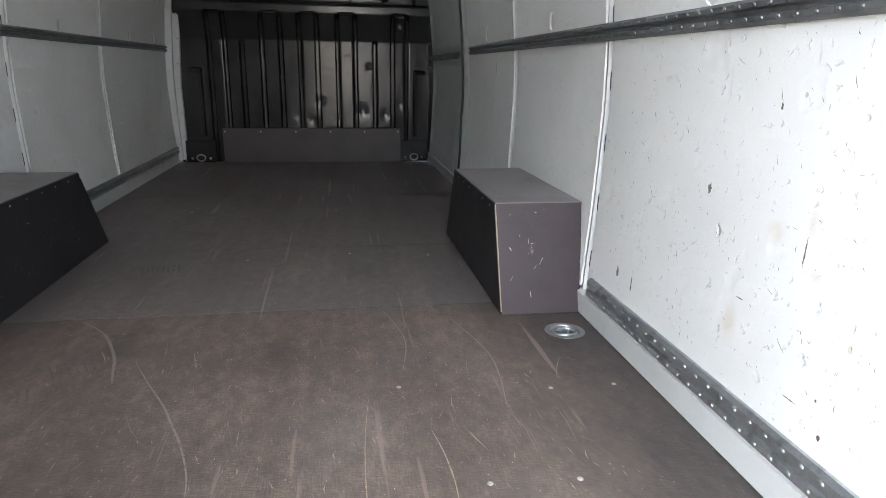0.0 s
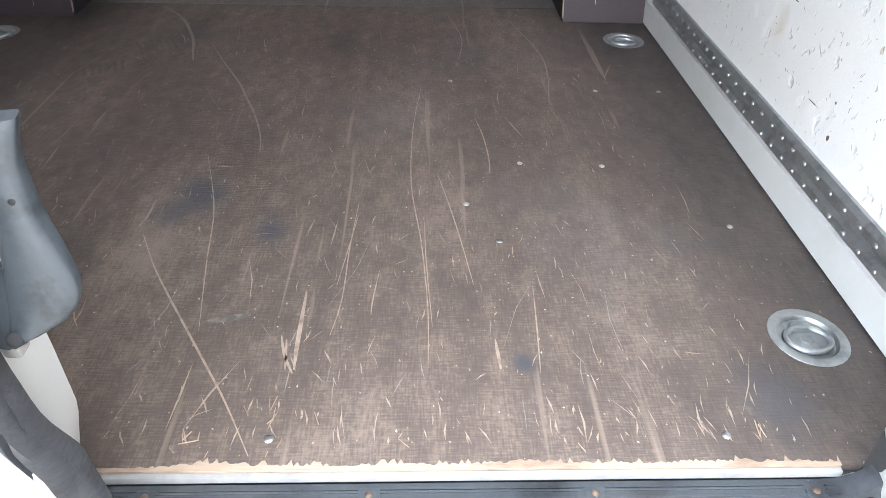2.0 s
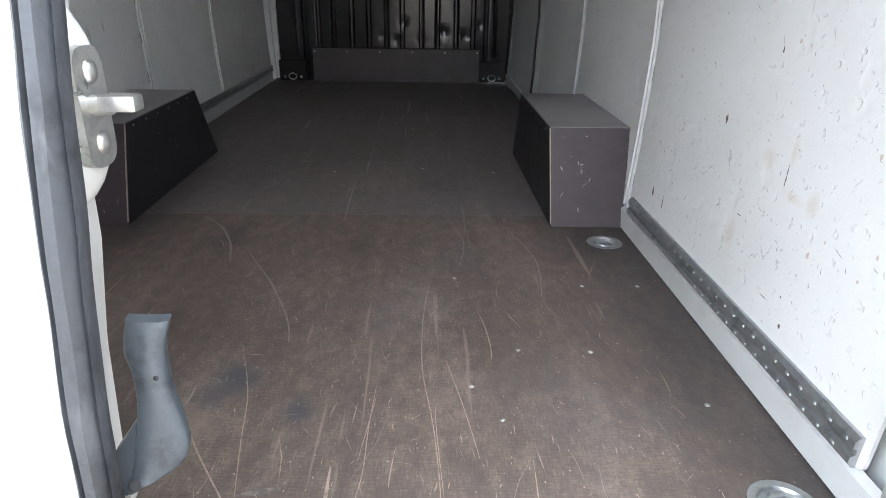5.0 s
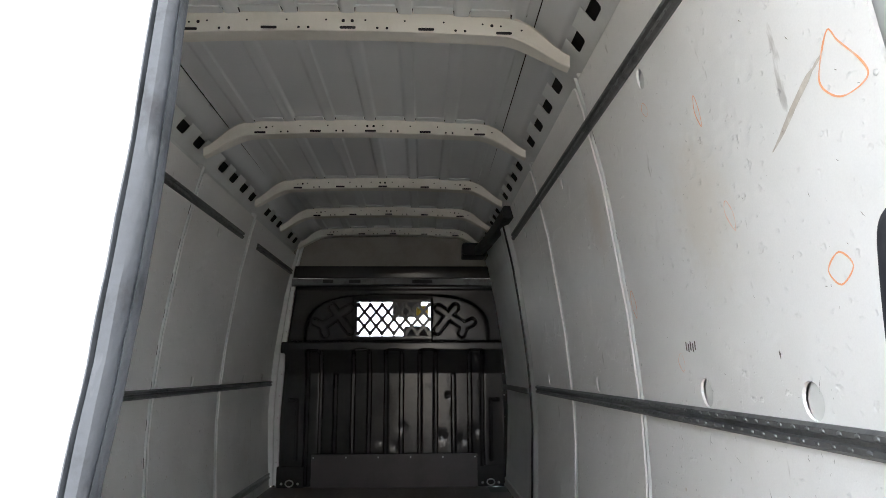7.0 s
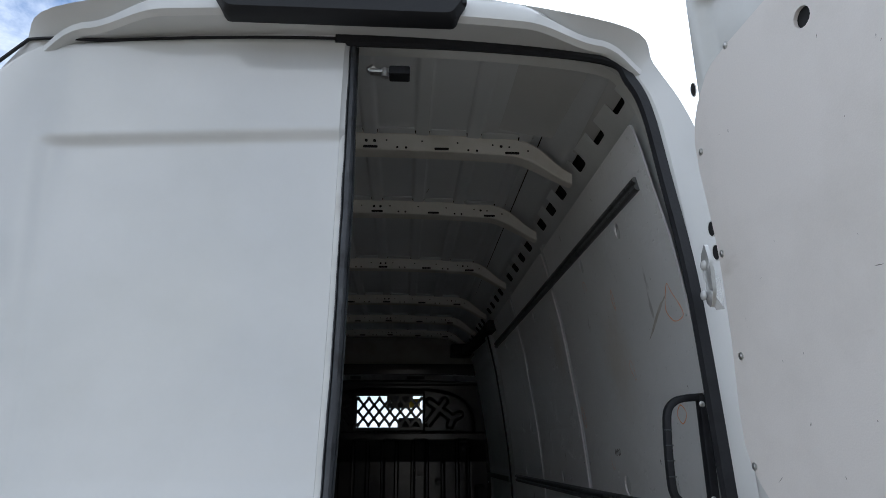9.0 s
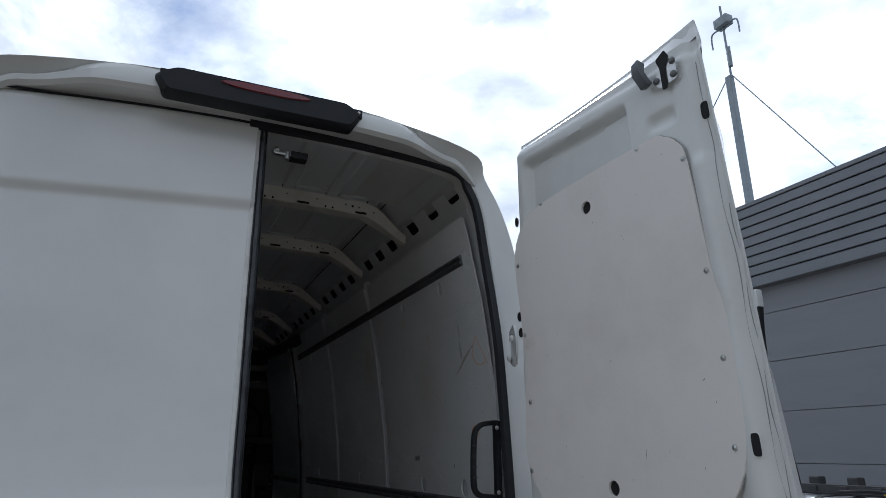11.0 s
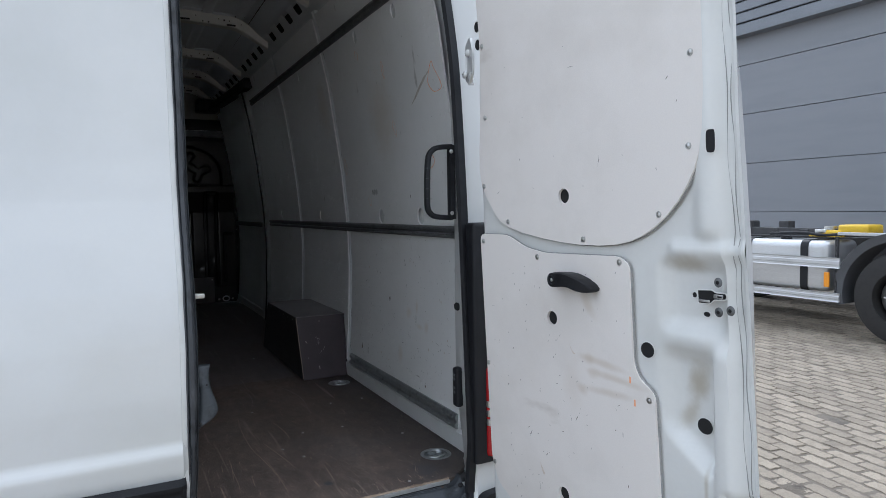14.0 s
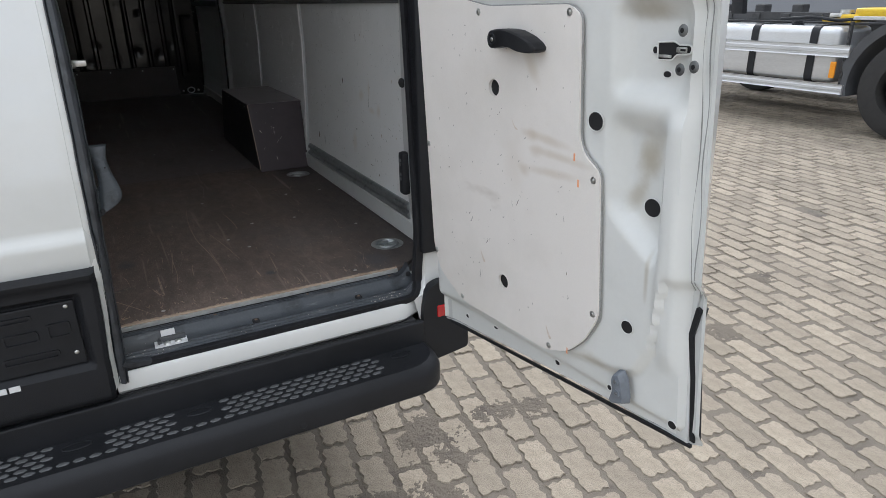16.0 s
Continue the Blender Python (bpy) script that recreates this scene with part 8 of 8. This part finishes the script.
# ---- workshop building behind the truck ----
def build_building():
    b = thing("industrial_building", (13, 8, 0), "grey metal-clad industrial hall with a profiled upper band", "building")
    X, y0, y1 = 11.4, -26.0, 42.0
    core = boxed("wall", X + 0.06, X + 16.0, y0, y1, -0.02, 4.92, CLADDARK, b, 0)
    joints = [0.0, 0.36, 1.36, 2.345, 3.345, 4.335, 4.93]
    me = {}
    for k, (a, c) in enumerate(zip(joints, joints[1:])):
        for i in range(12):
            ya = y0 + (y1 - y0) * i / 12
            bm = bmesh.new()
            box(bm, X, X + 0.07, ya + 0.004, ya + (y1 - y0) / 12 - 0.004, a + 0.006, c - 0.006, 0.003, 1)
            part("wall_panel", bm, CLAD, core)
    # profiled band: lapped strips with shadow gaps
    band = boxed("upper_band", X - 0.20, X + 16.0, y0, y1, 4.95, 6.62, VOID, b, 0)
    zs = [4.90 + 0.2167 * i for i in range(9)]
    for k, (a, c) in enumerate(zip(zs, zs[1:])):
        bm = bmesh.new()
        sec = [(0.0, a + 0.030), (-0.020, a + 0.012), (-0.048, a + 0.020), (-0.048, c - 0.026), (-0.020, c - 0.012), (0.0, c + 0.004)]
        ruled(bm, [[Vector((X - 0.205 + d, y, z)) for y in (y0, y1)] for d, z in sec])
        part("profiled_sheet", bm, CLADDARK, band)
    boxed("roof_edge", X - 0.27, X + 16.1, y0, y1, 6.635, 6.72, CLADDARK, b, 0.01)
    boxed("soffit", X - 0.25, X + 0.05, y0, y1, 4.885, 4.935, CLADDARK, b, 0.004)


build_building()


def build_mast():
    m = thing("antenna_mast", (12.0, 7.4, 6.7), "grey steel antenna mast with guy cable on the roof", "antenna")
    bm = bmesh.new()
    sweep(bm, [Vector((12.0, 7.80, 6.6)), Vector((12.0, 7.80, 10.45))], rounded([(-0.075, -0.075), (0.075, -0.075), (0.075, 0.075), (-0.075, 0.075)], 0.015, 2), up=Vector((1, 0, 0)))
    part("mast_post", bm, MASTGREY, m)
    bm = bmesh.new()
    cyl(bm, (12.0, 7.74, 10.40), (12.0, 7.74, 12.50), 0.028, 10)
    cyl(bm, (12.0, 7.70, 10.7), (12.0, 7.70, 11.25), 0.05, 10)
    box(bm, 11.85, 12.1, 7.50, 7.90, 11.85, 12.10, 0.02)
    part("antenna", bm, MASTGREY, m, True)
    for sg in (-1, 1):
        bm = bmesh.new()
        arm = smooth_path([(12.0, 7.72, 11.78), (12.0, 7.72 + sg * 0.22, 11.88), (12.0, 7.72 + sg * 0.40, 11.82), (12.0, 7.72 + sg * 0.42, 11.45)], 6)
        sweep(bm, arm, circle(0.022, 6), up=Vector((1, 0, 0)))
        part("antenna_arm", bm, MASTGREY, m, True)
    for a, b in (((12.0, 7.74, 10.50), (11.7, 5.36, 6.72)), ((12.0, 7.74, 10.50), (14.5, 9.8, 6.72)), ((12.0, 7.80, 10.50), (11.9, 11.5, 6.72))):
        part("guy_cable", cyl(bmesh.new(), a, b, 0.014, 6), MASTGREY, m, True)


build_mast()


# a pale trailer whose roof corner shows beyond the van's left side
def build_trailer():
    t = thing("box_trailer", (-4.8, 9.0, 0), "pale box trailer with a beige roof edge", "trailer")
    bm = bmesh.new()
    box(bm, -5.9, -3.6, 4.0, 12.0, 0.95, 3.95, 0.02)
    part("trailer_box", bm, PAINT, t)
    boxed("roof_edge", -5.92, -3.56, 3.96, 12.04, 3.93, 4.05, RAWWOOD, t, 0.03)
    boxed("chassis", -5.5, -4.0, 4.2, 11.8, 0.7, 0.948, CHASSIS, t, 0.02)
    for y in (9.4, 10.6):
        for x in (-5.6, -3.9):
            wheel(t, x, y, 0.48, 0.3, 1, STEEL)


build_trailer()


# far sheds behind the viewer, which the door paint mirrors
def build_far_sheds():
    for i, (x0, x1, y, h) in enumerate(((-26, -6, -34, 6.0), (-2, 22, -38, 7.5), (-60, -30, -20, 5.0))):
        s = thing("distant_shed", ((x0 + x1) / 2, y - 6, 0), "distant grey flat-roofed shed across the yard", "shed", "sheds across the yard")
        boxed("shed_wall", x0, x1, y - 12, y, -0.02, h, PALECLAD, s, 0.05)
        boxed("shed_roof", x0 - 0.3, x1 + 0.3, y - 12.3, y + 0.3, h + 0.002, h + 0.35, CLAD, s, 0.05)


build_far_sheds()


# ---- ground: one sheet to the horizon, concrete pavers laid on it ----
ground = new("ground", bpy.data.meshes.new("ground"))
gb = bmesh.new()
bmesh.ops.create_grid(gb, x_segments=40, y_segments=40, size=1500)
for v in gb.verts:
    v.co.z = -0.0042
gb.to_mesh(ground.data)
gb.free()
ground.data.materials.append(SAND)
tagged(ground, "sandy paved yard of worn concrete pavers", "ground", kind="structure")


def paver_outline(seed):
    """Wavy-edged block, 20 x 10 cm."""
    rng = random.Random(seed)
    L_, W = 0.0935, 0.0430
    long_side = [(-0.98, -0.0030), (-0.74, 0.0040), (-0.48, -0.0040), (-0.22, 0.0040), (0.05, -0.0035), (0.30, 0.0040), (0.55, -0.0040), (0.80, 0.0035)]
    short_side = [(-0.86, 0.0), (-0.40, 0.0042), (0.05, -0.0040), (0.48, 0.0035), (0.90, -0.002)]
    pts = [(W + d, a * L_) for a, d in long_side]
    pts += [(-a * W, L_ + d) for a, d in short_side]
    pts += [(-W + d, -a * L_) for a, d in long_side]
    pts += [(a * W, -L_ + d) for a, d in short_side]
    return [(x + rng.uniform(-0.0030, 0.0030), y + rng.uniform(-0.0034, 0.0034)) for x, y in pts]


TURN_P = radians(-9.0)
ca, sa = math.cos(TURN_P), math.sin(TURN_P)
outlines = [paver_outline(i) for i in range(9)]


def paver_geometry(out):
    k = len(out)
    top = [(x * 0.955, y * 0.978, 0.0) for x, y in out]
    mid = [(x, y, -0.0035) for x, y in out]
    low = [(x * 1.01, y * 1.005, -0.016) for x, y in out]
    faces = [tuple(range(k))]
    for a, b in ((0, k), (k, 2 * k)):
        faces += [(a + i, b + i, b + (i + 1) % k, a + (i + 1) % k) for i in range(k)]
    return top + mid + low, faces


meshes = []
for i, out in enumerate(outlines):
    me = bpy.data.meshes.new("paver")
    v, f = paver_geometry(out)
    me.from_pydata(v, [], f)
    me.materials.append(PAVER)
    meshes.append(me)

rng = random.Random(77)
cells = []
PX, PY = 0.1055, 0.2060
for i in range(-58, 90):
    for j in range(-26, 62):
        px, py = i * PX, (j + 0.5 * (i % 2)) * PY
        x, y = 1.250 + ca * px - sa * py, -0.116 + sa * px + ca * py
        if -3.2 < x < 9.6 and -2.6 < y < 11.0:
            cells.append((x, y, i, j))
near = sorted(cells, key=lambda c: (c[0] - 1.25) ** 2 + 1.3 * (c[1] + 0.35) ** 2)[:300]
near_set = {(c[2], c[3]) for c in near}
VV, FF = [], []
for x, y, i, j in cells:
    k = rng.randrange(9)
    turn = TURN_P + rng.gauss(0, 0.022) + (math.pi if rng.random() < 0.5 else 0)
    dx, dy, dz = rng.gauss(0, 0.0030), rng.gauss(0, 0.0034), min(0.003, rng.gauss(0, 0.0014))
    if (i, j) in near_set:
        ob = new("paver", meshes[k])
        ob.matrix_basis = Matrix.Translation((x + dx, y + dy, dz)) @ Matrix.Rotation(turn, 4, "Z") @ Matrix.Rotation(rng.gauss(0, 0.006), 4, "X")
        ob.parent = ground
    else:
        v, f = paver_geometry(outlines[k])
        c, s = math.cos(turn), math.sin(turn)
        n0 = len(VV)
        VV += [(x + dx + c * a - s * b, y + dy + s * a + c * b, dz + q) for a, b, q in v]
        FF += [tuple(n0 + q for q in face) for face in f]
# washed-up sand and damp grit that lies over some of the blocks
rng = random.Random(5)
for dx_, dy_, r_, high in ((0.86, 0.02, 0.26, 0.0075), (1.12, 0.10, 0.16, 0.0060), (1.27, 0.06, 0.12, 0.0055), (0.62, -0.22, 0.30, 0.0070), (2.36, 0.10, 0.13, 0.0050), (3.05, 0.42, 0.12, 0.0050)):
    waves = [(rng.uniform(14, 46), rng.uniform(0, math.pi), rng.uniform(0, 6.28), rng.uniform(0.3, 1.0)) for _ in range(16)]

    def drift(s_, t_):
        a_, b_ = 2 * s_ - 1, 2 * t_ - 1
        x_, y_ = dx_ + a_ * r_, dy_ + b_ * r_
        n_ = sum(k * math.sin(f * (x_ * math.cos(d) + y_ * math.sin(d)) + p) for f, d, p, k in waves) / 5.0
        n_ += 0.9 * noise.noise((x_ * 60, y_ * 60, 0.3)) + 0.7 * noise.noise((x_ * 190, y_ * 190, 1.7))
        return (x_, y_, -0.0100 + (0.0080 + high * (0.60 + 0.50 * n_)) * max(0.0, 1 - (a_ * a_ + b_ * b_) ** 1.2))

    tagged(part("sand_drift", grid(120, 120, drift), DAMPSAND, ground), kind="stuff")
me = bpy.data.meshes.new("paver_field")
me.from_pydata(VV, [], FF)
me.materials.append(PAVERFAR)
field = new("paver_field", me)
field.parent = ground
tagged(field, kind="stuff")
